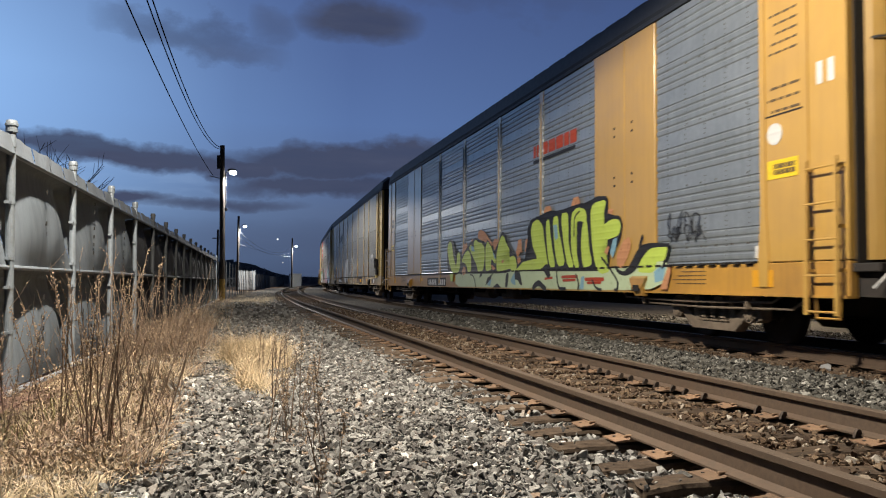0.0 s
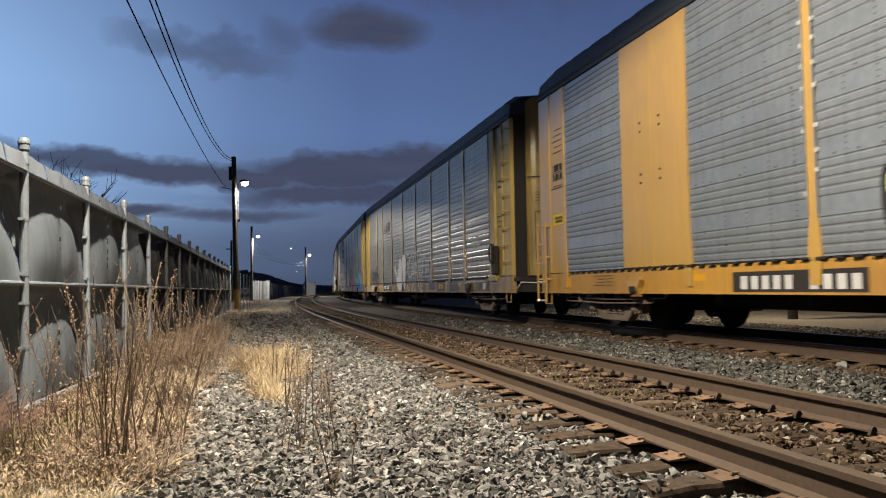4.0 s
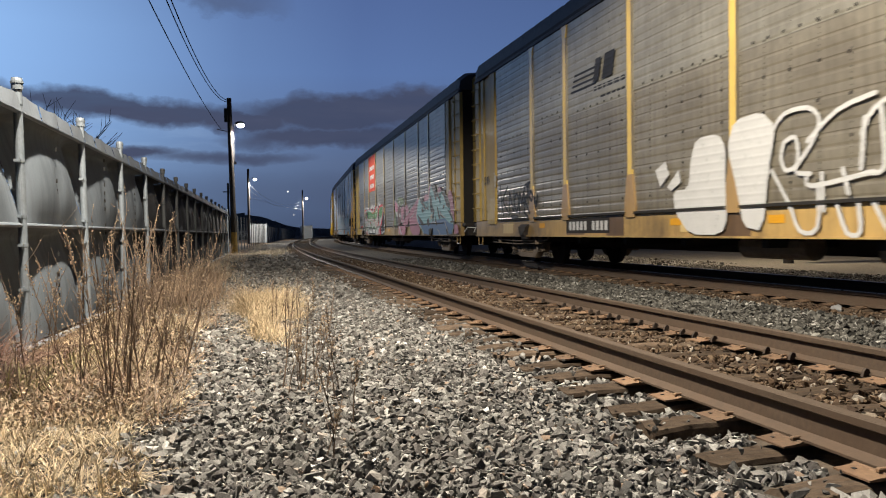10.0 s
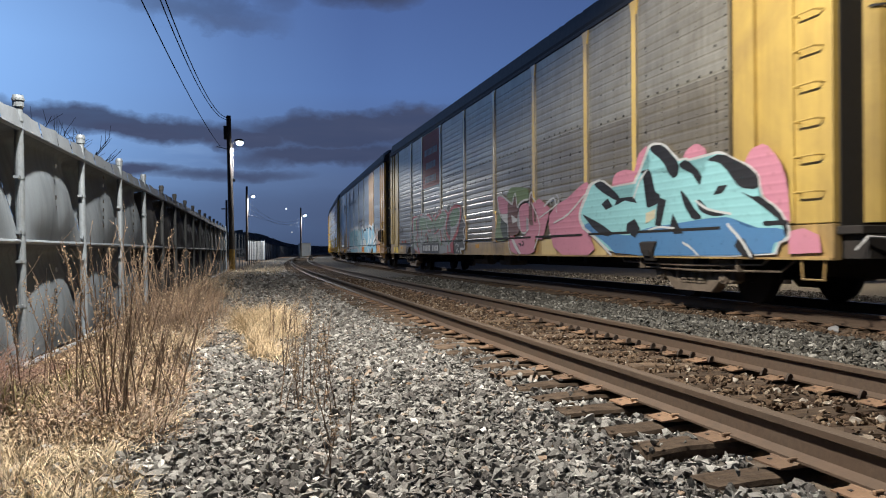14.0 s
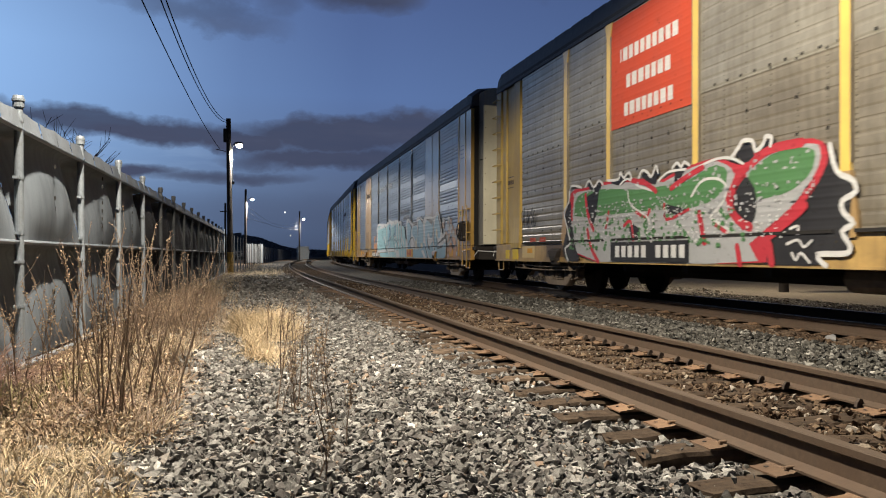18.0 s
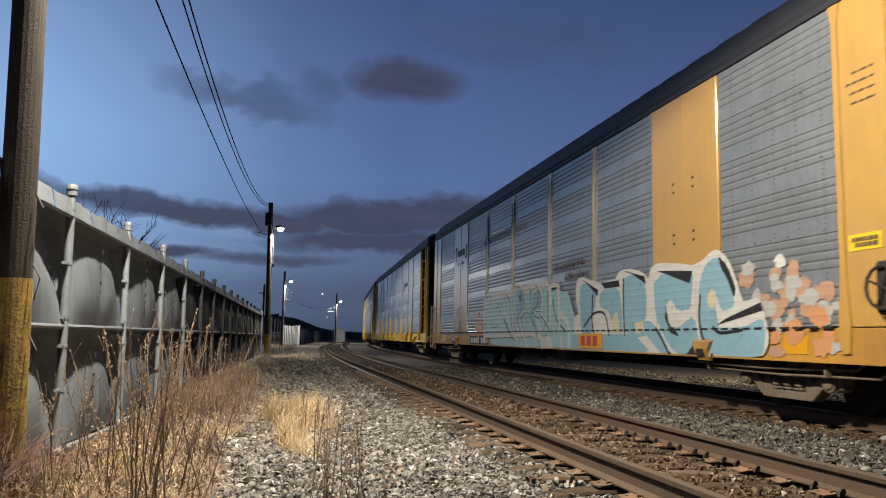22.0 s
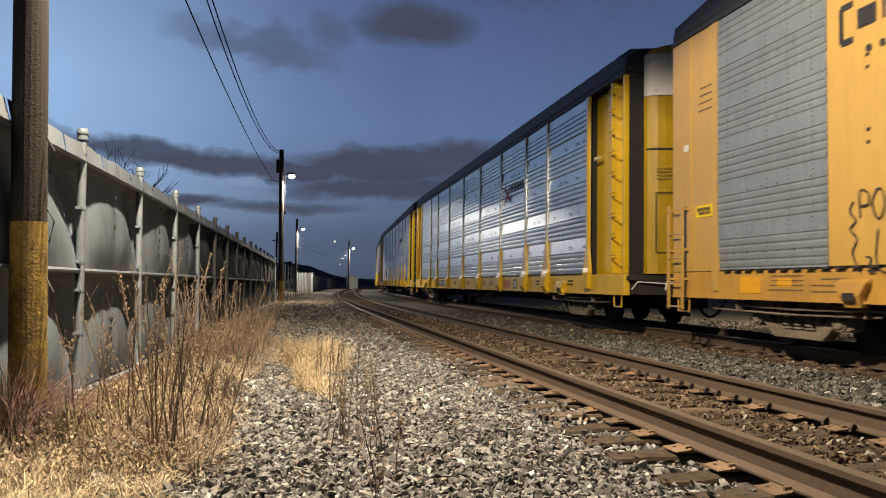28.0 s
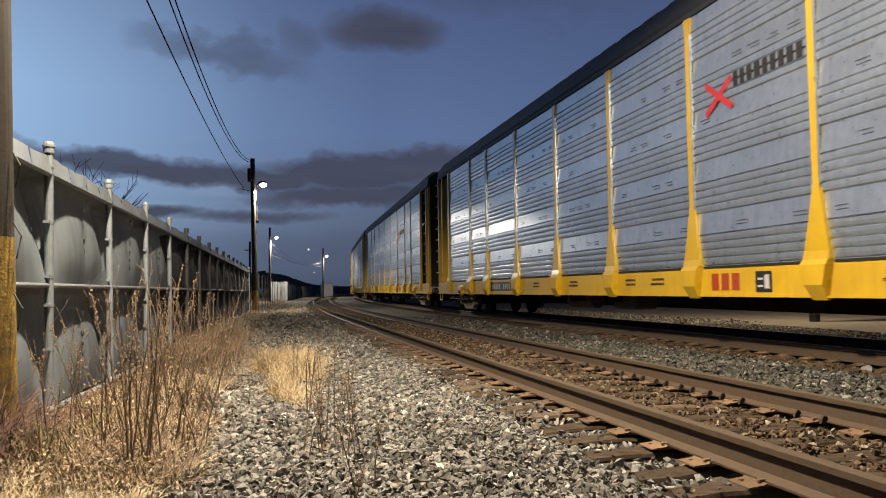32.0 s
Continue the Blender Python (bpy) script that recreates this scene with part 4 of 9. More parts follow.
    if look == "grey":
        # hooded drain slots along the sill's top
        slots = [(-edge + 0.2 + 0.28 * k, SILL1 + 0.012) for k in range(int((2 * edge - 0.3) / 0.28))]
        sv, sf = [], []
        for y, z in slots:
            q = len(sv)
            sv += [(SIDE - 0.052, y, z - 0.014), (SIDE - 0.052, y + 0.17, z - 0.014), (SIDE - 0.052, y + 0.17, z + 0.014), (SIDE - 0.052, y, z + 0.014)]
            sv += [(SIDE + 0.03, y, z - 0.014), (SIDE + 0.03, y + 0.17, z - 0.014), (SIDE + 0.03, y + 0.17, z + 0.014), (SIDE + 0.03, y, z + 0.014)]
            sf += [(q, q + 3, q + 2, q + 1), (q, q + 1, q + 5, q + 4), (q + 3, q + 7, q + 6, q + 2), (q, q + 4, q + 7, q + 3), (q + 1, q + 2, q + 6, q + 5)]
        part("drain_slot", mesh_of("drain_slot", sv, sf, GAP), None, car)["kind"] = "stuff"
    # posts
    if look == "grey":
        pm = post_mesh("post", yel, 0.075, 0.12, 0.5, z0, z1, 0.012)
        em = post_mesh("edge_post", yel, 0.05, 0.10, 0.6, z0, z1, 0.022, 1.2)
        # bright clips hold the sheets' edges along both flanks of a post
        rnd = random.Random(int(centre))
        bm = bmesh.new()
        z = z0 + 0.75
        while z < z1 - 0.1:
            for q in (-1, 1):
                if rnd.random() < 0.85:
                    a = q * 0.105 + rnd.uniform(-0.006, 0.006)
                    zz = z + rnd.uniform(-0.03, 0.03)
                    add_box(bm, -0.034, 0.0, a - 0.018, a + 0.018, zz - 0.026, zz + 0.026)
            z += 0.27
        clips = bm_mesh("post_clip", bm, WHITE if "lime" in label else GALV)
        for y in cuts[3:7]:
            p = part("post", pm, None, car, place=pose(SIDE, y, 0))
            part("post_clip", clips, None, p, "bright steel sheet clips")["kind"] = "stuff"
        for y in (cuts[0], cuts[2], cuts[7], cuts[9]):
            part("post", em, None, car, place=pose(SIDE, y, 0))
    elif look == "silver":
        pm = post_mesh("post", yel, 0.055, 0.23, 0.95, z0, z1, 0.034, 2.4)
        for y in cuts[1:9]:
            part("post", pm, None, car, place=pose(SIDE, y, 0))
        bm = bmesh.new()
        rows = []
        for z, h, d in ((SILL0 - 0.03, 0.13, 0.03), (SILL0 + 0.16, 0.17, 0.13), (SILL1 - 0.02, 0.225, 0.13), (SILL1 + 0.05, 0.225, 0.08)):
            rows.append([bm.verts.new((x, y, z)) for x, y in ((-d, -h), (-d, h), (0.02, h), (0.02, -h))])
        for u, v in zip(rows, rows[1:]):
            for j in range(4):
                bm.faces.new((u[j], u[(j + 1) % 4], v[(j + 1) % 4], v[j]))
        bm.faces.new(rows[0])
        bm.faces.new(rows[-1])
        bracket = bm_mesh("post_bracket", bm, sill)
        for y in cuts[1:9]:
            part("post_bracket", bracket, None, car, "angular yellow bracket below a post", place=pose(SIDE, y, 0))
        seam = bmesh.new()
        for a, b in zip(cuts, cuts[1:]):
            add_box(seam, SIDE - 0.006, SIDE + 0.03, a + 0.25, b - 0.25, SILL1 + 0.002, SILL1 + 0.036)
        part("sill_seam", seam, GAP, car, "black open seam along the sill")["kind"] = "stuff"
        em = post_mesh("edge_post", yel, 0.06, 0.16, 0.6, z0, z1, 0.045, 2.0)
        for y in (cuts[0], cuts[9]):
            part("post", em, None, car, place=pose(SIDE, y, 0))
    else:
        pm = post_mesh("post", yel, 0.075, 0.15, 0.75, z0, z1, 0.032, 1.0, 0.06)
        bm = bmesh.new()
        rows = []
        for z, h in ((z0 - 0.10, 0.15), (z0 - 0.01, 0.20), (z0 + 0.10, 0.198), (z0 + 0.66, 0.095)):
            rows.append([bm.verts.new((x, y, z)) for x, y in ((-0.0375, -h), (-0.0375, h), (0.01, h), (0.01, -h))])
        for u, v in zip(rows, rows[1:]):
            for j in range(4):
                bm.faces.new((u[j], u[(j + 1) % 4], v[(j + 1) % 4], v[j]))
        bm.faces.new(rows[0])
        bm.faces.new(rows[-1])
        foot = bm_mesh("post_foot", bm, L["foot"])
        for y in cuts[1:9]:
            p = part("post", pm, None, car, place=pose(SIDE, y, 0))
            part("post_foot", foot, None, p, "rust-brown flared post foot")
    # jacking pads on the near sill, over the inner end of each truck
    for e in (-1, 1):
        y = e * PAD[look] * half
        bm = bmesh.new()
        rows = []
        for z, h, d in ((SILL0 - 0.05, 0.14, 0.05), (SILL0 + 0.10, 0.17, 0.11), (SILL0 + 0.24, 0.26, 0.10), (SILL0 + 0.30, 0.26, 0.01)):
            rows.append([bm.verts.new((SIDE + x, y + q, z)) for x, q in ((-d, -h), (-d, h), (0.02, h), (0.02, -h))])
        for u, v in zip(rows, rows[1:]):
            for j in range(4):
                bm.faces.new((u[j], u[(j + 1) % 4], v[(j + 1) % 4], v[j]))
        bm.faces.new(rows[0])
        bm.faces.new(rows[-1])
        pad = part("jacking_pad", bm, DARK if look == "dirty" else sill, car, "stepped steel jacking pad")
        part("pad_socket", box_bm(SIDE - 0.118, SIDE - 0.06, y - 0.09, y + 0.11, SILL0 + 0.03, SILL0 + 0.13), GAP, pad)
    # edges of the sheets, turned up along both flanks of each post
    hp, dp, zf = {"grey": (0.075, 0.03, 0.5), "silver": (0.055, 0.031, 0.95), "dirty": (0.075, 0.034, 0.75)}[look]
    fm = {}
    for s in (-1, 1):
        fm[s] = bm_mesh("sheet_edge", box_bm(-dp, 0.0, min(s * hp, s * (hp + 0.022)), max(s * hp, s * (hp + 0.022)), z0 + zf, z1 - 0.26), sheet)
    for y in (cuts[3:7] if look == "grey" else cuts[1:9]):
        for s in (-1, 1):
            part("sheet_edge", fm[s], None, car, place=pose(SIDE, y, 0))
    # ends: side wall, corner, bowed doors
    for e in (-1, 1):
        y_end, y_in = e * half, e * edge
        if look == "grey":
            ya, yb = sorted((y_end, y_in))
            bm = bmesh.new()
            add_box(bm, SIDE, 1.6, ya, yb, z0 - 0.02, z1 + 0.02, bevel=0.01)
            add_box(bm, SIDE - 0.02, SIDE + 0.01, e * (half - 0.62) - 0.025, e * (half - 0.62) + 0.025, z0, z1)
            part("end_wall", bm, yel, car)
            hanging_ladder(car, e * (half - 0.30), yel)
        elif look == "silver":
            # the end bay lies deep behind the sheets, with the ladder in front of it
            ya, yb = sorted((y_end, y_in))
            bm = bmesh.new()
            add_box(bm, SIDE + 0.20, 1.57, ya, yb, z0 - 0.02, z1 + 0.02)
            add_box(bm, SIDE + 0.15, SIDE + 0.21, e * (half - 0.98) - 0.05, e * (half - 0.98) + 0.05, z0, z1, bevel=0.01)
            part("end_wall", bm, end, car)
            bm = bmesh.new()
            for q, w in ((0.66, 0.04), (0.035, 0.035)):
                add_box(bm, SIDE, SIDE + 0.21, e * (half - q) - w, e * (half - q) + w, z0 - 0.02, z1 + 0.02, bevel=0.008)
            part("ladder_post", bm, end, car)
            rm = rung_mesh(end)
            for i in range(9):
                part("rung", rm, None, car, place=pose(SIDE, e * (half - 0.33), 1.5 + i * 0.43))
        else:
            # the trailing end has an open slot between the wall and the ladder's plate
            wall_end, plate_in, ladder = (0.49, 0.35, 0.19) if e > 0 else (0.70, 0.70, 0.33)
            ya, yb = sorted((e * (half - wall_end), y_in))
            bm = bmesh.new()
            add_box(bm, SIDE + 0.05, 1.57, ya, yb, z0 - 0.02, z1 + 0.02, bevel=0.01)
            if e > 0:
                add_box(bm, SIDE + 0.015, SIDE + 0.06, yb - 0.26, yb, z0, z1, bevel=0.008)
            part("end_wall", bm, end, car)
            # a broad upright beside the last sheet, spreading at its foot
            mid = e * (edge + 0.33)
            bm = bmesh.new()
            rows = []
            for z, lo, hi, d in ((SILL1 - 0.10, 0.24, 0.34, 0.045), (SILL1 + 0.03, 0.25, 0.36, 0.05), (1.75, 0.215, 0.225, 0.015), (z1, 0.205, 0.205, 0.012)):
                w0, w1 = (hi, lo) if e < 0 else (lo, hi)
                rows.append([bm.verts.new((x, mid + q, z)) for x, q in ((SIDE - d, -w0), (SIDE - d, w1), (SIDE + 0.06, w1), (SIDE + 0.06, -w0))])
            for u, v in zip(rows, rows[1:]):
                for j in range(4):
                    bm.faces.new((u[j], u[(j + 1) % 4], v[(j + 1) % 4], v[j]))
            bm.faces.new(rows[0])
            bm.faces.new(rows[-1])
            part("edge_post", bm, end, car)
            ya, yb = sorted((y_end, e * (half - plate_in)))
            bm = bmesh.new()
            add_box(bm, SIDE, 1.6 if e < 0 else SIDE + 0.1, ya, yb, z0 - 0.02, z1 + 0.02, bevel=0.01)
            if e < 0:
                add_box(bm, SIDE - 0.03, SIDE + 0.01, e * (half - 0.66) - 0.04, e * (half - 0.66) + 0.04, z0, z1)
            part("ladder_post", bm, end, car)
            rm = rung_mesh(end)
            for i in range(9):
                part("rung", rm, None, car, place=pose(SIDE, e * (half - ladder), 1.5 + i * 0.43))
        # plate blackened to stand for the shaded end face, then the doors
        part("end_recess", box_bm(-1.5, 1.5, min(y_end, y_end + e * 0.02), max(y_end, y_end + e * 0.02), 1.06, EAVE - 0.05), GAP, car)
        for s in (-1, 1):
            dm = end_door_mesh(s * (1 if e < 0 else -1), DOOR_GREY if "pale blue" in label else end)
            d = part("end_door", dm, None, car, place=pose(0, y_end + e * 0.02, 0, 0, 0, 0 if e < 0 else 180) @ Matrix.Diagonal((1.0 if look == "grey" else 0.87, 1, 1, 1)))
            if e < 0 and s < 0:
                fr = bmesh.new()
                for z in (1.55, 2.75):
                    on_door(fr, 30, 58, z - 0.008, z + 0.008)
                for a in (30, 58):
                    on_door(fr, a - 0.7, a + 0.7, 1.55, 2.75)
                part("door_hatch", fr, GAP, d, "small hatch outlined in black")["kind"] = "stuff"
                fr = bmesh.new()
                on_door(fr, 6, 84, 3.62, 3.65)
                part("door_seam", fr, IRON, d, "riveted lap seam")
                b2 = bmesh.new()
                for i in range(4):
                    on_door(b2, 30, 52 + 6 * (i % 2), 3.02 + i * 0.07, 3.035 + i * 0.07)
                part("stencil_mark", b2, INK, d)["kind"] = "stuff"
                if "pale blue" in label:
                    part("flange_plate", box_bm(-1.34, -0.66, -0.40, -0.34, 1.14, 5.20, bevel=0.012), CREAM, d, "cream steel flange plate with bolts")
                    bolts = bmesh.new()
                    for i in range(9):
                        for xx in (-1.28, -0.72):
                            add_tube(bolts, (xx, -0.40, 1.4 + 0.45 * i), (xx, -0.412, 1.4 + 0.45 * i), 0.014, None, 6)
                    part("bolt", bolts, TRUCK, d)["kind"] = "stuff"
        if look == "silver" and e < 0:
            cap = bmesh.new()
            for i in range(8):
                a0, a1 = math.pi / 2 * i / 8, math.pi / 2 * (i + 1) / 8
                q = [(-1.375 * math.cos(a), (-0.352 * math.sin(a) ** 0.8 if a > 0 else 0.0) - 0.028) for a in (a0, a1)]
                cap.faces.new([cap.verts.new((x, y, z)) for (x, y), z in ((q[0], 4.72), (q[1], 4.72), (q[1], EAVE + 0.3), (q[0], EAVE + 0.3))])
            part("white_band", cap, WHITE, car, "white upper band of the end door", pose(0, y_end + e * 0.02, 0) @ Matrix.Diagonal((0.87, 1, 1, 1)))
        bm = bmesh.new()
        ya, yb = sorted((e * (half - 0.05), e * (half + 0.38)))
        add_box(bm, -1.55, 1.55, ya, yb, 0.98, 1.08, bevel=0.01)
        add_box(bm, -1.45, 1.45, ya, yb - 0.25 if e > 0 else yb, 0.70, 0.98)
        part("end_platform", bm, DARK, car)
        coupler(car, e * (half + 0.3), e)
        stirrup(car, e * (half - 0.35), L["sill"])
        truck(car, e * (half - 3.4 if look != "grey" else half - 3.0))
        # brake pipes and rods below the sill, round the truck
        bm = bmesh.new()
        for x, z, a, b in ((SIDE + 0.10, 0.60, 5.4, 1.2), (SIDE + 0.16, 0.52, 4.9, 0.9)):
            add_path(bm, [(x, e * (half - a), z + 0.12), (x, e * (half - a + 0.15), z), (x, e * (half - (a + b) / 2), z - 0.03), (x, e * (half - b - 0.2), z), (x + 0.05, e * (half - b), z + 0.14)], 0.018, 6)
        for q in (1.9, 4.6):
            add_box(bm, SIDE + 0.06, SIDE + 0.14, e * (half - q) - 0.02, e * (half - q) + 0.02, 0.5, 0.72)
        part("brake_pipe", bm, TRUCK, car, "rusty brake pipes below the sill")
    if "white outline" in label:
        for e in (-1,):
            bm = bmesh.new()
            y = e * (half - 1.35)
            for a in range(16):
                a0, a1 = a * math.pi / 8, (a + 1) * math.pi / 8
                add_tube(bm, (SIDE - 0.12, y + 0.26 * math.cos(a0), 1.75 + 0.26 * math.sin(a0)), (SIDE - 0.12, y + 0.26 * math.cos(a1), 1.75 + 0.26 * math.sin(a1)), 0.018, None, 5)
            for a in range(4):
                a0 = a * math.pi / 2
                add_tube(bm, (SIDE - 0.12, y, 1.75), (SIDE - 0.12, y + 0.25 * math.cos(a0), 1.75 + 0.25 * math.sin(a0)), 0.014, None, 5)
            add_box(bm, SIDE - 0.1, SIDE + 0.03, y - 0.1, y + 0.1, 1.6, 1.95)
            part("brake_wheel", bm, DARK, car, "dark hand brake wheel")
    CARS.append((car, centre, half))
    return car


CARS = []
PAD = {"grey": 0.66, "dirty": 0.705, "silver": 0.74}
PITCHED = [
    ("grey", "enclosed autorack with grey ribbed sheets and orange ends", -8.2, 13.36),
    ("grey", "grey and orange autorack with lime green graffiti along the sill", 20.5, 13.36),
    ("dirty", "grimy brown autorack with yellow posts and white outline graffiti", 49.45, 13.9),
    ("dirty", "grimy autorack with a red panel and pink, blue and green graffiti", 78.5, 13.9),
    ("grey", "grey and orange autorack with pale blue graffiti", 107.75, 13.36),
    ("silver", "new autorack with galvanised sheets and bright yellow posts and ends", 137.1, 14.2),
    ("silver", "galvanised autorack with yellow posts, following in the train", 167.1, 14.2),
    ("silver", "galvanised autorack with yellow posts, at the far bend", 196.8, 14.2),
    ("grey", "enclosed autorack with grey ribbed sheets, far along the bend", 226.0, 13.36),
]
RAKE = [autorack(*p) for p in PITCHED]


# ---- paint on the cars: graffiti, stencils, plates ----
def smooth_line(pts, n=4):
    out = []
    for i in range(len(pts) - 1):
        p0, p1, p2, p3 = pts[max(0, i - 1)], pts[i], pts[i + 1], pts[min(len(pts) - 1, i + 2)]
        for k in range(n):
            u = k / n
            out.append(tuple(0.5 * (2 * b + (c - a) * u + (2 * a - 5 * b + 4 * c - d) * u * u + (3 * b - a - 3 * c + d) * u ** 3) for a, b, c, d in zip(p0, p1, p2, p3)))
    out.append(pts[-1])
    return out


def ribbon(bm, pts, width, x, clip0=0.72):
    """A painted stroke on the side: pts are (y, z); one strip with rounded ends, rising by a hair along its length."""
    line = []
    for y, z in pts:
        p = Vector((y, max(z, clip0)))
        if not line or (p - line[-1]).length > 1e-3:
            line.append(p)
    if len(line) < 2:
        return
    prev = None
    n = len(line)
    for i, p in enumerate(line):
        d = (line[min(i + 1, n - 1)] - line[max(i - 1, 0)]).normalized()
        side = Vector((-d.y, d.x)) * width / 2
        xx = x - 0.00006 * (i % 40)
        pair = [bm.verts.new((xx, p.x + side.x, p.y + side.y)), bm.verts.new((xx, p.x - side.x, p.y - side.y))]
        if prev:
            bm.faces.new((prev[0], pair[0], pair[1], prev[1]))
        if i in (0, n - 1):
            out = d if i else -d
            tip = [bm.verts.new((xx, p.x + side.x * c + out.x * width / 2 * k, p.y + side.y * c + out.y * width / 2 * k)) for c, k in ((0.7, 0.7), (0.0, 1.0), (-0.7, 0.7))]
            bm.faces.new((pair[0], *tip, pair[1]))
        prev = pair


def blob(bm, y, z, w, h, x, rnd, n=14):
    ring = []
    for t in range(n):
        a = 2 * math.pi * t / n
        k = rnd.uniform(0.75, 1.15)
        ring.append(bm.verts.new((x, y + w / 2 * k * math.cos(a), max(0.72, z + h / 2 * k * math.sin(a)))))
    bm.faces.new(ring)


def splash(car, y0, y1, z0, z1, n, size, mat, seed, base=0.010, label=""):
    rnd = random.Random(seed)
    bm = bmesh.new()
    for i in range(n):
        blob(bm, rnd.uniform(y0, y1), rnd.uniform(z0, z1), size * rnd.uniform(0.5, 1.3), size * rnd.uniform(0.4, 1.0), SIDE - base - 0.0001 * i, rnd)
    part("graffiti", bm, mat, car, label)["kind"] = "stuff"


def daub(car, mat, level, pts, label=""):
    """A filled patch of spray paint on the side; pts are (along, up)."""
    bm = bmesh.new()
    x = SIDE - PROUD[car] - 0.003 * level - 0.00012 * (len(car.children) % 20)
    if len(pts) > 5:
        # round the corners
        n = len(pts)
        pts = [((1 - u) * pts[i][0] + u * pts[(i + 1) % n][0], (1 - u) * pts[i][1] + u * pts[(i + 1) % n][1]) for i in range(n) for u in (0.2, 0.8)]
    vs = [bm.verts.new((x, y, z)) for y, z in pts]
    f = bm.faces.new(vs)
    bmesh.ops.triangulate(bm, faces=[f])
    part("graffiti", bm, mat, car, label)


def spray(car, mat, width, level, pts, label=""):
    """A line of spray paint."""
    bm = bmesh.new()
    x = SIDE - PROUD[car] - 0.003 * level - 0.00012 * (len(car.children) % 20)
    ribbon(bm, smooth_line(pts, 3), width, x)
    part("graffiti", bm, mat, car, label)


def scrawl(car, y0, y1, z0, z1, width, mat, seed, base=0.012, label=""):
    """A quick tag: loops and hooks of one thin line."""
    rnd = random.Random(seed)
    n = max(3, int(abs(y1 - y0) / (z1 - z0) * 2.2))
    for k in range(n):
        c = y0 + (y1 - y0) * (k + 0.5) / n
        w = abs(y1 - y0) / n * 0.6
        pts = [(c + w * rnd.uniform(-1, 1), z0 + (z1 - z0) * f) for f in (rnd.uniform(0, 0.3), rnd.uniform(0.6, 1.0), rnd.uniform(0.4, 0.8), rnd.uniform(0.0, 0.4), rnd.uniform(0.2, 0.9))]
        bm = bmesh.new()
        ribbon(bm, smooth_line(pts, 4), width, SIDE - base)
        part("tag", bm, mat, car, label if k == 0 else "")


LIME, PALE_GREEN, PEACH = paint("lime", (0.57, 0.73, 0.11)), paint("pale_green", (0.58, 0.70, 0.44)), paint("peach", (0.62, 0.30, 0.14))
SKY_BLUE, DEEP_BLUE, PINK = paint("pale_blue", (0.26, 0.465, 0.575)), paint("blue", (0.10, 0.24, 0.46)), paint("pink", (0.62, 0.26, 0.34))
GREEN, RED, SILVER = paint("green", (0.085, 0.215, 0.08)), paint("red", (0.48, 0.035, 0.05)), paint("silver_grey", (0.40, 0.41, 0.41))
PANEL_RED, LABEL_YELLOW, AMBER = paint("panel_red", (0.55, 0.075, 0.03)), paint("label_yellow", (0.82, 0.58, 0.02)), paint("amber", (0.75, 0.36, 0.01))
MOSS, MAROON, SOOT = paint("moss", (0.20, 0.27, 0.13)), paint("maroon", (0.17, 0.085, 0.075)), paint("soot", (0.06, 0.075, 0.065))
SLATE = paint("slate", (0.10, 0.15, 0.16))
CYAN = paint("cyan", (0.34, 0.66, 0.68))
AQUA, RUST_RED = paint("aqua", (0.36, 0.60, 0.63)), paint("rust_red", (0.45, 0.06, 0.02))
BUFF = paint("buff", (0.66, 0.60, 0.42))


def plate_text(car, y, z, w, h, back, ink, label, x=SIDE, rows=1):
    """A painted plate with its figures as plain bars."""
    p = plate(car, "number_panel", y - w / 2, y + w / 2, z - h / 2, z + h / 2, back, label, x, 0.006)
    n = 10
    for r in range(rows):
        zz = z + h / 2 - h * (r + 0.5) / rows
        for i in range(n):
            if i == 4:
                continue
            a = y - w * 0.46 + w * 0.92 * i / n
            part("figure_bar", box_bm(x - 0.010, x - 0.004, a, a + w * 0.92 / n * 0.62, zz - h * 0.3 / rows, zz + h * 0.3 / rows), ink, p)


def amber_marks(car, ys):
    for y in ys:
        plate(car, "reflector", y - 0.16, y + 0.16, 0.88, 0.99, AMBER, "amber reflective strip", SIDE, 0.006)


# first grey car: lime letters
A, B, C, D = RAKE[1:5]
PROUD = {A: 0.034, B: 0.036, C: 0.042, D: 0.034}
daub(A, PEACH, 0, [(-6.06, 2.4), (-6.17, 2.56), (-6.4, 2.57), (-6.49, 2.47), (-6.43, 2.31)])
daub(A, PEACH, 0, [(-7.56, 2.08), (-7.7, 2.2), (-7.88, 2.18), (-7.82, 2.04)])
daub(A, PEACH, 0, [(-7.99, 1.35), (-8.25, 1.59), (-8.46, 1.66), (-8.53, 1.49), (-8.37, 1.26), (-8.18, 1.09), (-8.03, 1.15)])
daub(A, PEACH, 0, [(-2.93, 1.57), (-3.04, 1.86), (-3.24, 1.89), (-3.29, 1.56)])
daub(A, PEACH, 0, [(-3.49, 1.55), (-3.54, 1.85), (-3.73, 1.88), (-3.82, 1.53)])
daub(A, PEACH, 0, [(-4.62, 2.4), (-4.75, 2.52), (-4.99, 2.52), (-5.07, 2.39), (-4.91, 2.33)])
daub(A, PEACH, 1, [(-9.46, 0.75), (-9.58, 1.09), (-9.74, 1.15), (-9.77, 1.02), (-9.66, 0.74)])
daub(A, PALE_GREEN, 1, [(-2.02, 1.15), (-5.22, 1.14), (-7.47, 1.13), (-7.98, 1.08), (-9.28, 1.2), (-9.74, 1.18), (-9.46, 0.75), (-7.98, 0.71), (-5.77, 0.71), (-2.02, 0.71)], "pale green sprayed base of the letters")
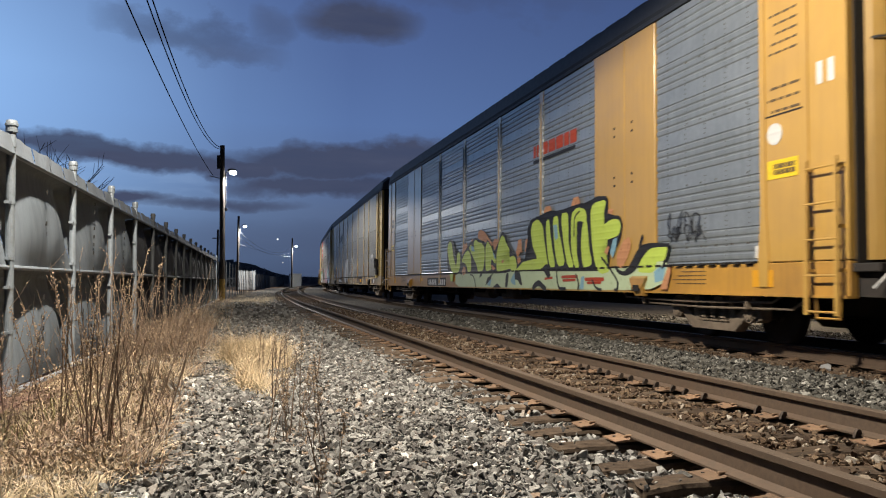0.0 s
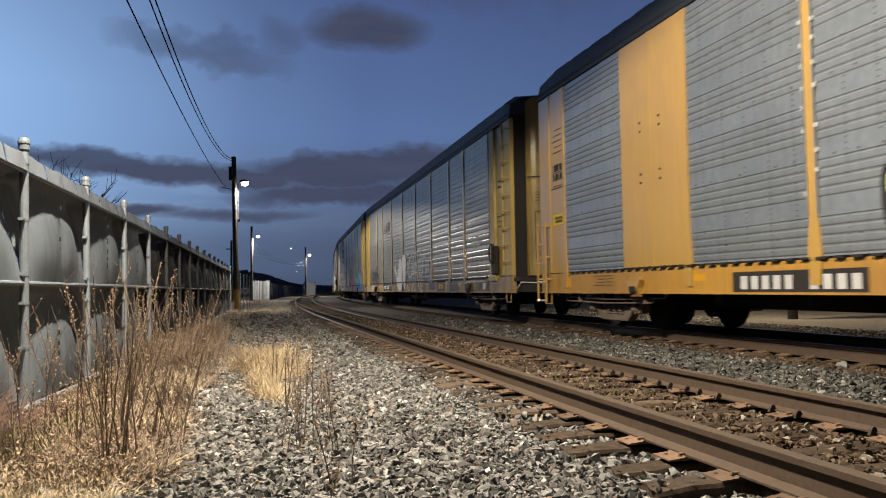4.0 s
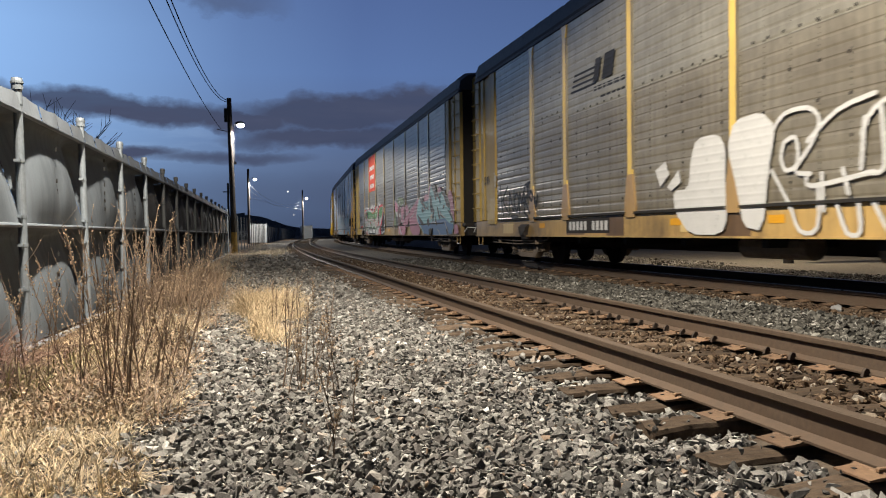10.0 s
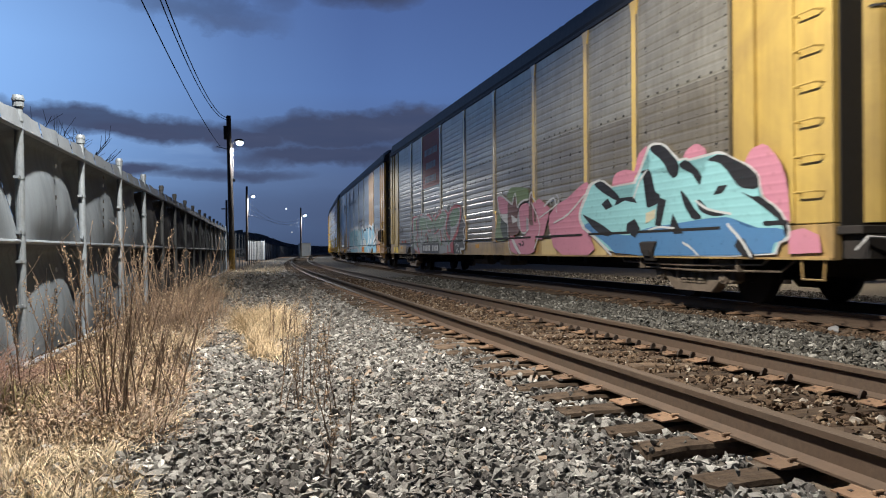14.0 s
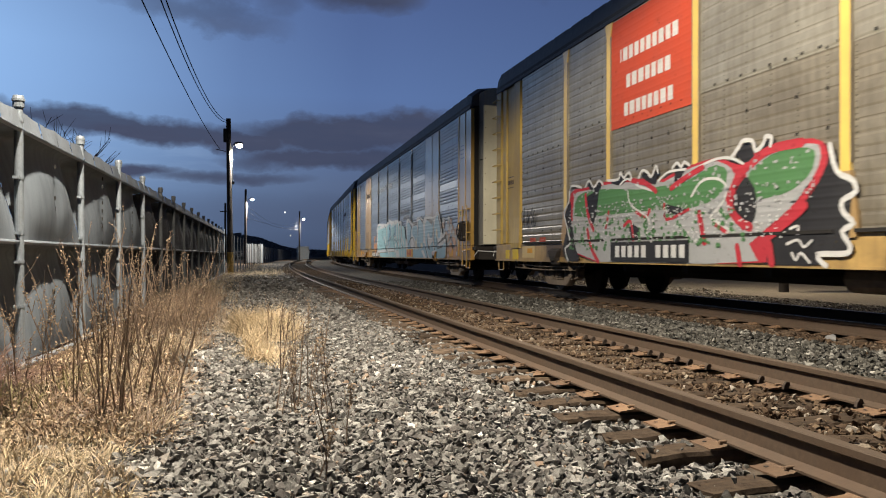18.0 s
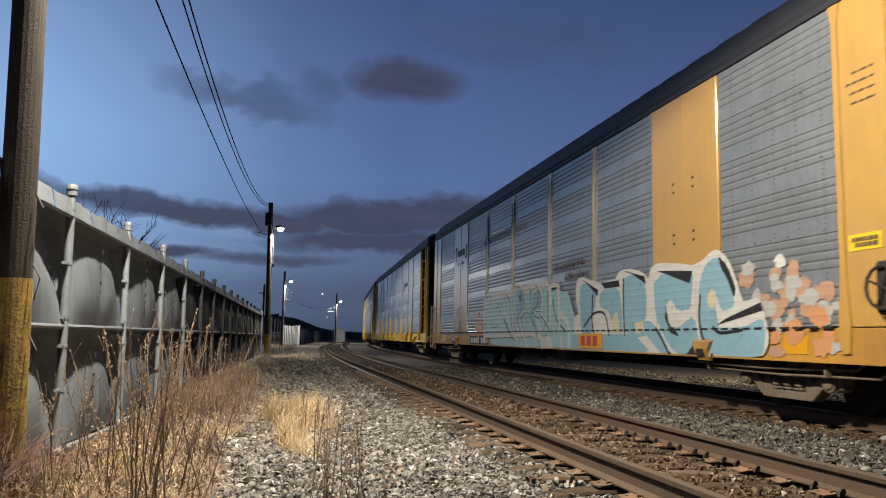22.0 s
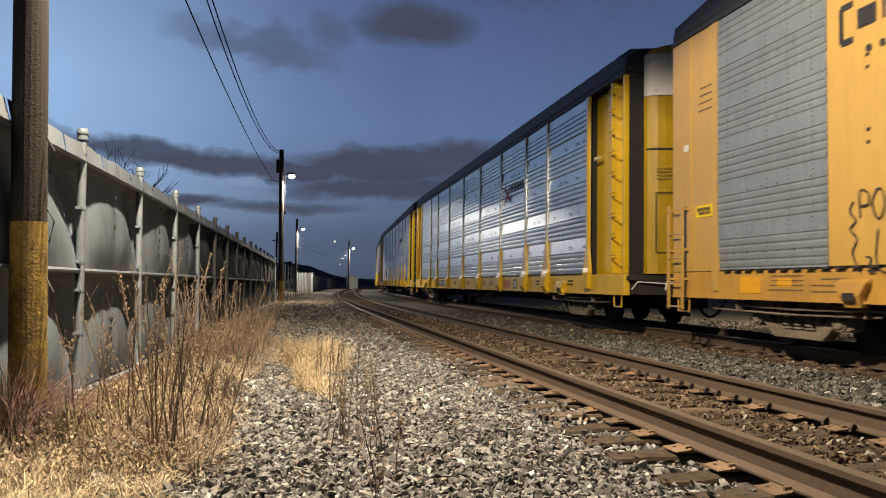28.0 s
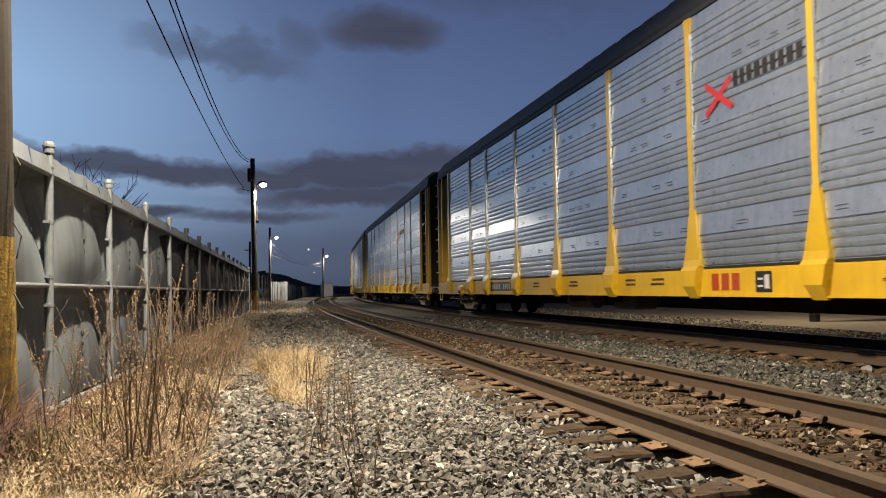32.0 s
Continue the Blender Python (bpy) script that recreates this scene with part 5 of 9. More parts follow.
daub(A, CHAR, 1, [(-2.66, 1.12), (-3.24, 1.36), (-3.92, 1.47), (-3.73, 1.75), (-3.63, 2.06), (-3.87, 2.3), (-4.32, 2.35), (-4.62, 2.21), (-4.71, 2.39), (-5.07, 2.41), (-5.38, 2.37), (-5.53, 2.38), (-5.96, 2.35), (-6.06, 2.39), (-6.23, 2.41), (-6.62, 2.43), (-6.86, 2.31), (-7.04, 2.45), (-7.21, 2.49), (-7.71, 2.44), (-7.62, 2.14), (-7.9, 2.07), (-8.14, 2.04), (-8.24, 1.88), (-8.16, 1.65), (-8.01, 1.47), (-7.66, 1.35), (-7.73, 1.06), (-6.28, 1.07)])
daub(A, LIME, 2, [(-3.87, 2), (-3.96, 2.21), (-4.28, 2.29), (-4.58, 2.13), (-4.66, 1.88), (-4.75, 1.59), (-4.91, 1.17), (-4.32, 1.16), (-4.28, 1.39), (-4.01, 1.65)], "lime green block letters outlined in black")
daub(A, LIME, 2, [(-2.88, 1.14), (-3.39, 1.33), (-4.1, 1.38), (-4.41, 1.38), (-4.49, 1.14)])
daub(A, LIME, 2, [(-4.75, 2.18), (-4.95, 2.24), (-5.01, 1.92), (-5.09, 1.64), (-5.3, 1.18), (-4.99, 1.17), (-4.85, 1.49)])
daub(A, LIME, 2, [(-5.13, 2.24), (-5.42, 2.28), (-5.45, 1.98), (-5.62, 1.63), (-5.79, 1.21), (-5.41, 1.18), (-5.24, 1.55)])
daub(A, SKY_BLUE, 3, [(-5.19, 2.08), (-5.38, 2.08), (-5.43, 1.79), (-5.28, 1.74)])
daub(A, LIME, 2, [(-5.55, 2.29), (-5.92, 2.3), (-5.96, 2.01), (-5.94, 1.74), (-6.05, 1.44), (-6.22, 1.16), (-5.93, 1.15), (-5.74, 1.54)])
daub(A, LIME, 2, [(-6.08, 2.24), (-6.36, 2.36), (-6.71, 2.29), (-6.81, 2.15), (-6.75, 2), (-6.55, 2.07), (-6.31, 2.06), (-6.24, 1.79), (-6.32, 1.48), (-6.48, 1.15), (-6.25, 1.14), (-6.07, 1.53)])
daub(A, LIME, 2, [(-6.6, 2.01), (-6.8, 2.08), (-6.86, 1.81), (-6.91, 1.49), (-7.05, 1.21), (-6.85, 1.15), (-6.62, 1.15), (-6.53, 1.59)])
daub(A, LIME, 2, [(-6.95, 2.17), (-7.07, 2.37), (-7.63, 2.39), (-7.52, 2.14), (-7.47, 1.91), (-7.8, 2), (-8.07, 1.99), (-8.18, 1.87), (-8.1, 1.7), (-7.87, 1.66), (-7.61, 1.63), (-7.38, 1.46), (-7.53, 1.26), (-7.78, 1.05), (-7.36, 1), (-7.14, 1.21), (-7.03, 1.56)])
daub(A, SKY_BLUE, 3, [(-7.76, 1.4), (-7.88, 1.63), (-8.03, 1.66), (-7.98, 1.43), (-7.86, 1.28)])
daub(A, PEACH, 3, [(-7.53, 1.42), (-7.69, 1.53), (-7.74, 1.49), (-7.66, 1.35)])
daub(A, LIME, 2, [(-8.76, 1.12), (-8.93, 1.3), (-9.17, 1.43), (-9.47, 1.46), (-9.71, 1.41), (-9.61, 1.2), (-9.32, 1.19), (-9.28, 1.01), (-8.78, 1.02)])
daub(A, CHAR, 3, [(-7.96, 1.18), (-8.06, 1.09), (-8.27, 1.04), (-8.43, 1.11), (-8.59, 1.25), (-8.74, 1.41), (-8.93, 1.49), (-9.19, 1.51), (-9.78, 1.47), (-9.71, 1.42), (-9.44, 1.43), (-9.15, 1.41), (-8.95, 1.3), (-8.8, 1.16), (-8.63, 1.03), (-8.34, 0.96), (-8.1, 1), (-7.98, 1.07)])
spray(A, CHAR, 0.05, 4, [(-9.74, 1.46), (-9.69, 1.31), (-9.59, 1.14), (-9.54, 1.09)])
spray(A, CHAR, 0.06, 4, [(-8.92, 1.63), (-8.87, 1.54), (-8.83, 1.46)])
spray(A, CHAR, 0.05, 4, [(-7.45, 1.31), (-7.78, 1.09), (-8.03, 0.89), (-8.05, 0.75), (-7.95, 0.71)])
spray(A, CHAR, 0.06, 4, [(-5.37, 1.08), (-5.41, 0.85), (-5.55, 0.71), (-5.81, 0.71)])
spray(A, CHAR, 0.06, 4, [(-6.32, 1), (-6.44, 0.84), (-6.41, 0.71)])
spray(A, CHAR, 0.13, 4, [(-4.05, 0.71), (-4.19, 0.79), (-4.4, 0.83), (-4.62, 0.75), (-4.74, 0.71)])
daub(A, CHAR, 4, [(-4.83, 1.27), (-4.95, 1.13), (-5.06, 0.99), (-4.9, 0.93), (-4.74, 1.05), (-4.53, 1.15)])
spray(A, CHAR, 0.05, 4, [(-7.05, 0.89), (-7.19, 0.76), (-7.41, 0.71)])
spray(A, CHAR, 0.04, 4, [(-6.23, 1.79), (-6.26, 2.15), (-6.49, 2.26)])
daub(A, SKY_BLUE, 3, [(-9.28, 1.02), (-9.47, 1.12), (-9.63, 1.09), (-9.55, 0.89), (-9.31, 0.85)])
daub(A, SKY_BLUE, 3, [(-6.47, 0.71), (-6.57, 0.96), (-6.69, 0.98), (-6.66, 0.71)])
spray(A, RUST_RED, 0.06, 4, [(-5.63, 0.96), (-6.38, 0.97)])
spray(A, RUST_RED, 0.05, 4, [(-5.7, 0.89), (-6.28, 0.9)])
spray(A, RUST_RED, 0.07, 4, [(-6.75, 0.91), (-7.49, 0.91)])
spray(A, RUST_RED, 0.05, 4, [(-6.84, 0.84), (-7.39, 0.85)])
spray(A, RUST_RED, 0.05, 4, [(-4.74, 0.93), (-5.14, 0.95)])
daub(A, CHAR, 4, [(-8.56, 0.89), (-8.9, 0.85), (-8.92, 0.71), (-8.54, 0.71)])
daub(A, PEACH, 0, [(0.17, 2.07), (0.11, 2.27), (-0.16, 2.31), (-0.61, 2.16), (-0.74, 2.06), (-1.22, 1.85), (-1, 1.78), (-0.5, 1.95)])
daub(A, PEACH, 0, [(-1.17, 1.92), (-1.34, 2), (-1.62, 1.95), (-1.57, 1.79), (-1.36, 1.63), (-1.22, 1.76)])
daub(A, PEACH, 0, [(-2.9, 1.58), (-3.03, 1.8), (-3.18, 1.81), (-3.15, 1.54), (-3.03, 1.41)])
daub(A, PEACH, 0, [(-2.95, 1.41), (-3.2, 1.47), (-3.2, 1.3), (-3.08, 1.22)])
daub(A, PEACH, 0, [(1.71, 1.68), (1.59, 1.96), (1.22, 2), (1.11, 1.83), (1.44, 1.66)])
daub(A, PEACH, 0, [(0.83, 1.98), (0.69, 2.1), (0.53, 2.05), (0.59, 1.95)])
daub(A, PALE_GREEN, 1, [(2.37, 1.13), (0.16, 1.12), (-2.3, 1.13), (-3.7, 1.14), (-3.69, 0.71), (-2.29, 0.71), (0.64, 0.71), (2.37, 0.71)])
daub(A, CHAR, 1, [(3.37, 1.61), (3.37, 2.03), (3.13, 2.2), (2.67, 2.14), (2.45, 1.85), (2.24, 1.49), (2.28, 1.72), (2.07, 1.83), (1.79, 1.69), (1.67, 1.57), (1.52, 1.73), (1.15, 1.86), (0.97, 1.98), (0.69, 2.01), (0.52, 2.1), (0.27, 2.11), (0.11, 2.01), (-0.27, 1.97), (-0.52, 1.82), (-0.61, 1.93), (-0.72, 2.01), (-1, 1.84), (-1.36, 1.55), (-1.46, 1.7), (-1.62, 1.91), (-1.89, 2.16), (-2.24, 2.03), (-2.18, 1.88), (-2.65, 1.58), (-2.95, 1.5), (-3.05, 1.25), (-3.19, 1.09), (-1.21, 1.07), (3.23, 1.12)])
daub(A, LIME, 2, [(3.3, 1.78), (3.27, 2.02), (3.04, 2.15), (2.8, 2.07), (2.67, 1.74), (2.41, 1.38), (2.26, 1.33), (2.2, 1.69), (2.01, 1.78), (1.83, 1.63), (1.93, 1.14), (2.72, 1.13), (2.99, 1.35)], "lime green block letters outlined in black")
daub(A, LIME, 2, [(3.04, 1.1), (2.63, 1.11), (2.68, 0.88), (2.9, 0.86)])
daub(A, LIME, 2, [(1.75, 1.45), (1.4, 1.71), (1.04, 1.79), (0.76, 1.61), (0.74, 1.15), (1.08, 1.14), (1.15, 1.3), (1.41, 1.42)])
daub(A, LIME, 2, [(0.97, 1.85), (0.79, 1.94), (0.5, 1.78), (0.31, 1.55), (0.06, 1.55), (0.46, 1.83), (0.53, 1.99), (0.3, 2.06), (0.11, 1.97), (-0.24, 1.93), (-0.49, 1.79), (-0.48, 1.51), (-0.37, 1.16), (0.13, 1.14), (0.22, 1.32), (0.66, 1.62)])
daub(A, SKY_BLUE, 3, [(0.83, 1.89), (0.56, 1.87), (0.4, 1.72), (0.7, 1.74)])
daub(A, LIME, 2, [(-0.58, 1.85), (-0.74, 1.96), (-1, 1.81), (-1.24, 1.62), (-1.43, 1.43), (-1.38, 1.32), (-1.09, 1.46), (-0.91, 1.48), (-0.91, 1.34), (-1.11, 1.19), (-0.59, 1.13), (-0.54, 1.5)])
daub(A, PEACH, 3, [(-1.01, 1.29), (-1.16, 1.3), (-1.4, 1.2), (-1.21, 1.16)])
daub(A, SKY_BLUE, 3, [(-1.17, 1.67), (-1.34, 1.57), (-1.4, 1.46), (-1.29, 1.48)])
daub(A, LIME, 2, [(-1.45, 1.5), (-1.62, 1.85), (-1.89, 2.06), (-2.08, 1.99), (-2.12, 1.9), (-2.5, 1.64), (-2.33, 1.55), (-1.81, 1.58), (-1.72, 1.4), (-1.81, 1.29), (-2.31, 1.44), (-2.69, 1.51), (-2.9, 1.44), (-2.98, 1.27), (-2.91, 1.14), (-2.68, 1.12), (-2.49, 1.19), (-1.74, 1.12), (-1.49, 1.14)])
daub(A, PEACH, 3, [(-1.85, 1.36), (-2, 1.44), (-2.06, 1.38), (-1.94, 1.33)])
daub(A, PEACH, 3, [(1.68, 1.16), (1.48, 1.31), (1.3, 1.26), (1.3, 1.09), (1.52, 1.04)])
daub(A, CHAR, 2, [(1.91, 1.14), (1.71, 1.31), (1.41, 1.38), (1.19, 1.3), (1.52, 1.23), (1.72, 1.04)])
daub(A, CHAR, 3, [(-0.56, 0.75), (-0.72, 0.95), (-1.25, 1.1), (-0.93, 0.87)])
daub(A, SKY_BLUE, 3, [(-0.72, 0.77), (-0.9, 0.88), (-1.08, 0.93), (-0.98, 0.74)])
daub(A, CHAR, 3, [(-1.17, 0.71), (-1.55, 0.82), (-1.84, 0.71), (-2.05, 0.71)])
daub(A, CHAR, 3, [(-2.15, 0.73), (-2.18, 0.99), (-2.3, 1.1), (-2.43, 1.06), (-2.33, 0.76), (-2.25, 0.71)])
daub(A, CHAR, 3, [(-2.78, 1.1), (-3.13, 1.15), (-3.27, 0.95), (-3.36, 0.76), (-3.18, 0.8), (-3.02, 0.92), (-2.81, 0.92)])
daub(A, SKY_BLUE, 3, [(-2.52, 0.88), (-2.73, 1.04), (-2.84, 1.09), (-2.85, 0.92), (-2.93, 0.78), (-2.74, 0.79)])
daub(A, CHAR, 3, [(-0.11, 1.08), (-0.34, 1.15), (-0.26, 1.02), (-0.02, 0.97)])
spray(A, CHAR, 0.04, 3, [(0.81, 1.06), (0.57, 1.03), (0.38, 0.88), (0.32, 0.71)])
scrawl(A, -9.6, -10.6, 1.5, 1.98, 0.022, CHAR, 6, 0.012, "thin black tag")
scrawl(A, -9.7, -10.65, 1.45, 1.8, 0.022, CHAR, 16, 0.014)
plate(A, "dark_stripe", -6.2, -3.95, 3.585, 3.65, CHAR, "black stripe below the red lettering", SIDE, 0.012)
bars(A, -5.1, 3.85, 2.3, 0.30, 1, RUST_RED, "faded_lettering", "faded red lettering", fill=0.9)
plate_text(A, 4.85, 0.84, 2.45, 0.30, DARK, WHITE, "black number panel")
amber_marks(A, (-9.0, -5.5, -1.5, 2.5, 6.9))
for e in (-1, 1):
    plate(A, "warning_label", e * 12.3 - 0.28, e * 12.3 + 0.28, 2.18, 2.42, LABEL_YELLOW, "yellow warning label")
    bars(A, e * 12.3, 2.3, 0.46, 0.15, 2, INK, seed=3, x=SIDE - 0.008)
    bars(A, e * 12.3, 4.05, 0.55, 0.62, 5, INK, seed=e + 5, fill=0.35)
    bars(A, e * 12.3, 3.2, 0.62, 0.45, 3, INK, seed=e + 9, fill=0.35)
    plate(A, "stencil_line", e * 12.3 - 0.36, e * 12.3 + 0.36, 2.99, 3.01, CHAR)
    bars(A, e * 10.2, 0.93, 0.9, 0.24, 4, INK, seed=e + 12, fill=0.4)
    plate(A, "yellow_square", e * 11.9 - 0.2, e * 11.9 + 0.2, 0.80, 1.02, AMBER)
bars(A, 12.3, 3.35, 0.5, 0.42, 2, CHAR, "stencil_mark", seed=21, fill=0.7)
bars(A, -13.03, 3.35, 0.3, 0.34, 1, WHITE, "stencil_mark", "white stencilled letters", seed=22, letter=0.1)
bm = bmesh.new()
add_tube(bm, (SIDE - 0.001, -12.16, 2.76), (SIDE - 0.008, -12.16, 2.76), 0.14, None, 18)
part("round_label", bm, WHITE, A)
plate(A, "small_label", -12.0, -11.76, 1.18, 1.34, WHITE)

# second car: white outline letters
daub(B, WHITE, 1, [(2.5, 1.9), (2.35, 2.18), (1.82, 2.19), (1.62, 2.0), (1.64, 1.6), (1.66, 1.25), (1.58, 0.98), (1.73, 0.73), (2.54, 0.73), (2.96, 1.09), (3.01, 1.43), (2.57, 1.43)], "white filled graffiti letters")
daub(B, WHITE, 1, [(1.57, 2), (1.43, 2.32), (0.84, 2.36), (0.56, 2.12), (0.7, 1.56), (0.82, 0.78), (1.23, 0.84), (1.34, 1.27), (1.46, 1.62), (1.55, 1.85)])
daub(B, WHITE, 1, [(3.55, 1.79), (3.23, 1.92), (3.12, 1.7), (3.4, 1.52)])
daub(B, WHITE, 1, [(3.19, 1.5), (2.85, 1.75), (2.77, 1.56), (3.07, 1.43)])
spray(B, WHITE, 0.058, 1, [(0.62, 2.08), (0.4, 2.26), (-0.02, 2.27), (-0.21, 2.1), (-0.07, 1.82), (0.21, 1.53), (-0.06, 1.47)])
spray(B, WHITE, 0.058, 1, [(0.41, 1.9), (0.2, 1.94), (0.16, 1.63), (0.36, 1.54), (0.46, 1.7), (0.41, 1.9)])
spray(B, WHITE, 0.058, 1, [(-0.01, 1.87), (-0.5, 2.17), (-1.05, 2.27)])
spray(B, WHITE, 0.058, 1, [(-0.86, 1.85), (-1.04, 2.11), (-1.55, 2.27), (-1.86, 2.19), (-1.95, 1.97)])
spray(B, WHITE, 0.058, 1, [(-0.9, 2.03), (-0.85, 1.47)])
spray(B, WHITE, 0.058, 1, [(-1.13, 2.1), (-1.17, 1.46), (-0.94, 1.42)])
spray(B, WHITE, 0.058, 1, [(-1.24, 1.81), (-1.54, 1.88), (-1.62, 1.69), (-1.29, 1.49), (-1.92, 1.5)])
spray(B, WHITE, 0.058, 1, [(-1.94, 1.93), (-2.01, 2.34), (-2.37, 2.36), (-2.71, 2.17), (-2.9, 1.75), (-2.89, 1.44), (-2.63, 1.37), (-2.29, 1.43), (-2.12, 1.66)])
spray(B, WHITE, 0.058, 1, [(-2.29, 1.73), (-2.37, 1.93), (-2.54, 1.91), (-2.59, 1.58), (-2.36, 1.6), (-2.12, 1.74)])
spray(B, WHITE, 0.058, 1, [(-2.59, 1.58), (-2.83, 1.76)])
spray(B, WHITE, 0.058, 1, [(-2.83, 1.68), (-3.09, 2.01), (-3.27, 2.1), (-3.51, 2.05), (-3.64, 1.9), (-3.55, 1.62), (-3.15, 1.73), (-2.96, 1.51), (-3.05, 1.08), (-2.94, 0.76), (-2.62, 0.73), (-2.35, 0.89)])
spray(B, WHITE, 0.058, 1, [(-2.28, 1.39), (-2.49, 1.09), (-2.62, 1.01), (-2.76, 1.29)])
spray(B, WHITE, 0.058, 1, [(-3.49, 1.4), (-3.57, 1.36), (-3.69, 1.68), (-3.61, 1.8)])
spray(B, WHITE, 0.058, 1, [(-3.72, 1.53), (-3.93, 1.48), (-4.06, 1.64), (-3.99, 1.86), (-3.91, 1.84), (-3.93, 1.58)])
spray(B, WHITE, 0.058, 1, [(0, 1.45), (-0.09, 1.32), (-1.03, 1.42)])
spray(B, WHITE, 0.058, 1, [(-0.25, 1.46), (-0.28, 1.02)])
spray(B, WHITE, 0.058, 1, [(-0.58, 1.49), (-0.67, 1.2)])
spray(B, WHITE, 0.058, 1, [(0.64, 1.56), (0.32, 1.13), (0.12, 0.78), (-0.18, 0.82), (-0.19, 1.32)])
spray(B, WHITE, 0.058, 1, [(-0.48, 1.11), (-0.65, 0.75), (-0.84, 0.77), (-0.81, 1.1)])
spray(B, WHITE, 0.058, 1, [(-1.02, 1.1), (-1.27, 0.74), (-1.52, 0.81)])
spray(B, WHITE, 0.058, 1, [(-1.92, 1.41), (-2.06, 1.15), (-2.13, 0.89)])
spray(B, WHITE, 0.058, 1, [(-1.78, 1.94), (-1.91, 1.16)])
scrawl(B, -10.2, -11.15, 2.02, 2.28, 0.04, WHITE, 9, 0.012, "small white tag")
spray(B, CHAR, 0.075, 0, [(11.56, 2.02), (11.48, 1.64), (11.33, 1.24)], "black hand-drawn tag")
spray(B, CHAR, 0.075, 0, [(10.98, 1.96), (11.36, 1.64), (11.13, 1.44), (10.87, 1.24)])
spray(B, CHAR, 0.075, 0, [(10.83, 1.3), (10.84, 1.83), (10.67, 1.53), (10.51, 1.32), (10.48, 1.84)])
spray(B, CHAR, 0.075, 0, [(10.35, 1.75), (10.46, 1.52), (10.31, 1.33), (10.16, 1.5), (10.23, 1.73), (10.37, 1.74)])
spray(B, CHAR, 0.075, 0, [(10.1, 1.27), (10.07, 1.8), (9.93, 1.48), (9.79, 1.82), (9.76, 1.26)])
spray(B, CHAR, 0.075, 0, [(9.73, 1.25), (9.73, 1.9), (9.52, 1.87), (9.52, 1.68), (9.69, 1.6), (9.56, 1.41), (9.39, 1.24)])
spray(B, CHAR, 0.075, 0, [(9.67, 1.93), (9.38, 1.98)])
spray(B, CHAR, 0.075, 0, [(9.52, 1.98), (9.5, 1.66)])
spray(B, CHAR, 0.075, 0, [(9.32, 1.78), (9.4, 1.66), (9.28, 1.54), (9.18, 1.67), (9.32, 1.78)])
spray(B, CHAR, 0.075, 0, [(9.15, 1.38), (9.1, 1.64), (9, 1.35), (8.89, 1.65)])
spray(B, CHAR, 0.075, 0, [(9.77, 1.48), (9.73, 1.26), (9.4, 1.11)])
spray(B, CHAR, 0.075, 0, [(10.72, 1.18), (10.5, 1.19), (10.22, 1.17)])
plate_text(B, 6.3, 0.91, 2.0, 0.30, DARK, WHITE, "black number panel")
plate(B, "dark_patch", -6.6, -5.2, 0.70, 1.09, CHAR, "black painted patch on the sill", SIDE, 0.004)
plate(B, "grime_patch", -11.9, -9.9, 0.70, 0.99, TRUCK, "grimy brown patched stretch of the sill", SIDE, 0.003)
plate(B, "dark_patch", -11.1, -10.75, 0.76, 0.97, CHAR, "", SIDE, 0.007)
plate(B, "small_label", -11.5, -11.25, 0.78, 0.96, WHITE, "", SIDE, 0.007)
bars(B, -5.9, 0.9, 0.7, 0.22, 1, AMBER, "faded_lettering", seed=3, x=SIDE - 0.006)
amber_marks(B, (-8.6, -2.6, 0.6, 3.0, 8.7))
bars(B, 5.3, 3.46, 1.3, 0.42, 2, CHAR, "faded_lettering", "dark faded lettering on the sheet", seed=30, fill=0.5)
for i in range(4):
    plate(B, "emblem_stripe", 5.82, 7.0 - 0.06 * i, 3.66 + i * 0.105, 3.705 + i * 0.105, CHAR)
daub(B, CHAR, 1, [(5.90, 3.70), (5.66, 3.70), (5.52, 4.13), (5.76, 4.13)], "dark slanted emblem block")
daub(B, CHAR, 1, [(5.50, 3.70), (5.08, 3.70), (4.96, 4.15), (5.38, 4.15)])
bars(B, -12.9, 3.6, 0.5, 0.3, 2, CHAR, seed=31, fill=0.3, x=SIDE + 0.03)
bars(B, -12.9, 2.6, 0.6, 0.4, 3, CHAR, seed=32, fill=0.3, x=SIDE + 0.03)
scrawl(B, 13.1, 12.4, 2.1, 2.4, 0.025, CHAR, 33, -0.02)
splash(B, 11.98, 12.16, 1.9, 2.5, 6, 0.16, BUFF, 34, 0.02)

part("brake_housing", box_bm(SIDE - 0.10, SIDE + 0.02, -12.78, -12.38, 1.18, 1.95, bevel=0.03), DARK, B, "black brake gear housing")
# repainted and rusted patches along the sills
SILL_PALE = car_paint("pale_sill_patch", (0.82, 0.62, 0.27), (0.5, 0.34, 0.13), 0.5)
SILL_RUST = car_paint("rusted_sill_patch", (0.16, 0.10, 0.055), (0.05, 0.035, 0.025), 0.7)
for car, seed in ((B, 1), (C, 2)):
    rnd = random.Random(seed)
    y = -13.2
    while y < 12.6:
        w = rnd.uniform(0.3, 1.3)
        if rnd.random() < 0.6:
            plate(car, "paint_patch", y, y + w, SILL0 + rnd.uniform(0.03, 0.12), SILL1 - rnd.uniform(0.01, 0.1), SILL_PALE if rnd.random() < 0.6 else SILL_RUST, "", SIDE, 0.003)
        y += w + rnd.uniform(0.1, 1.0)
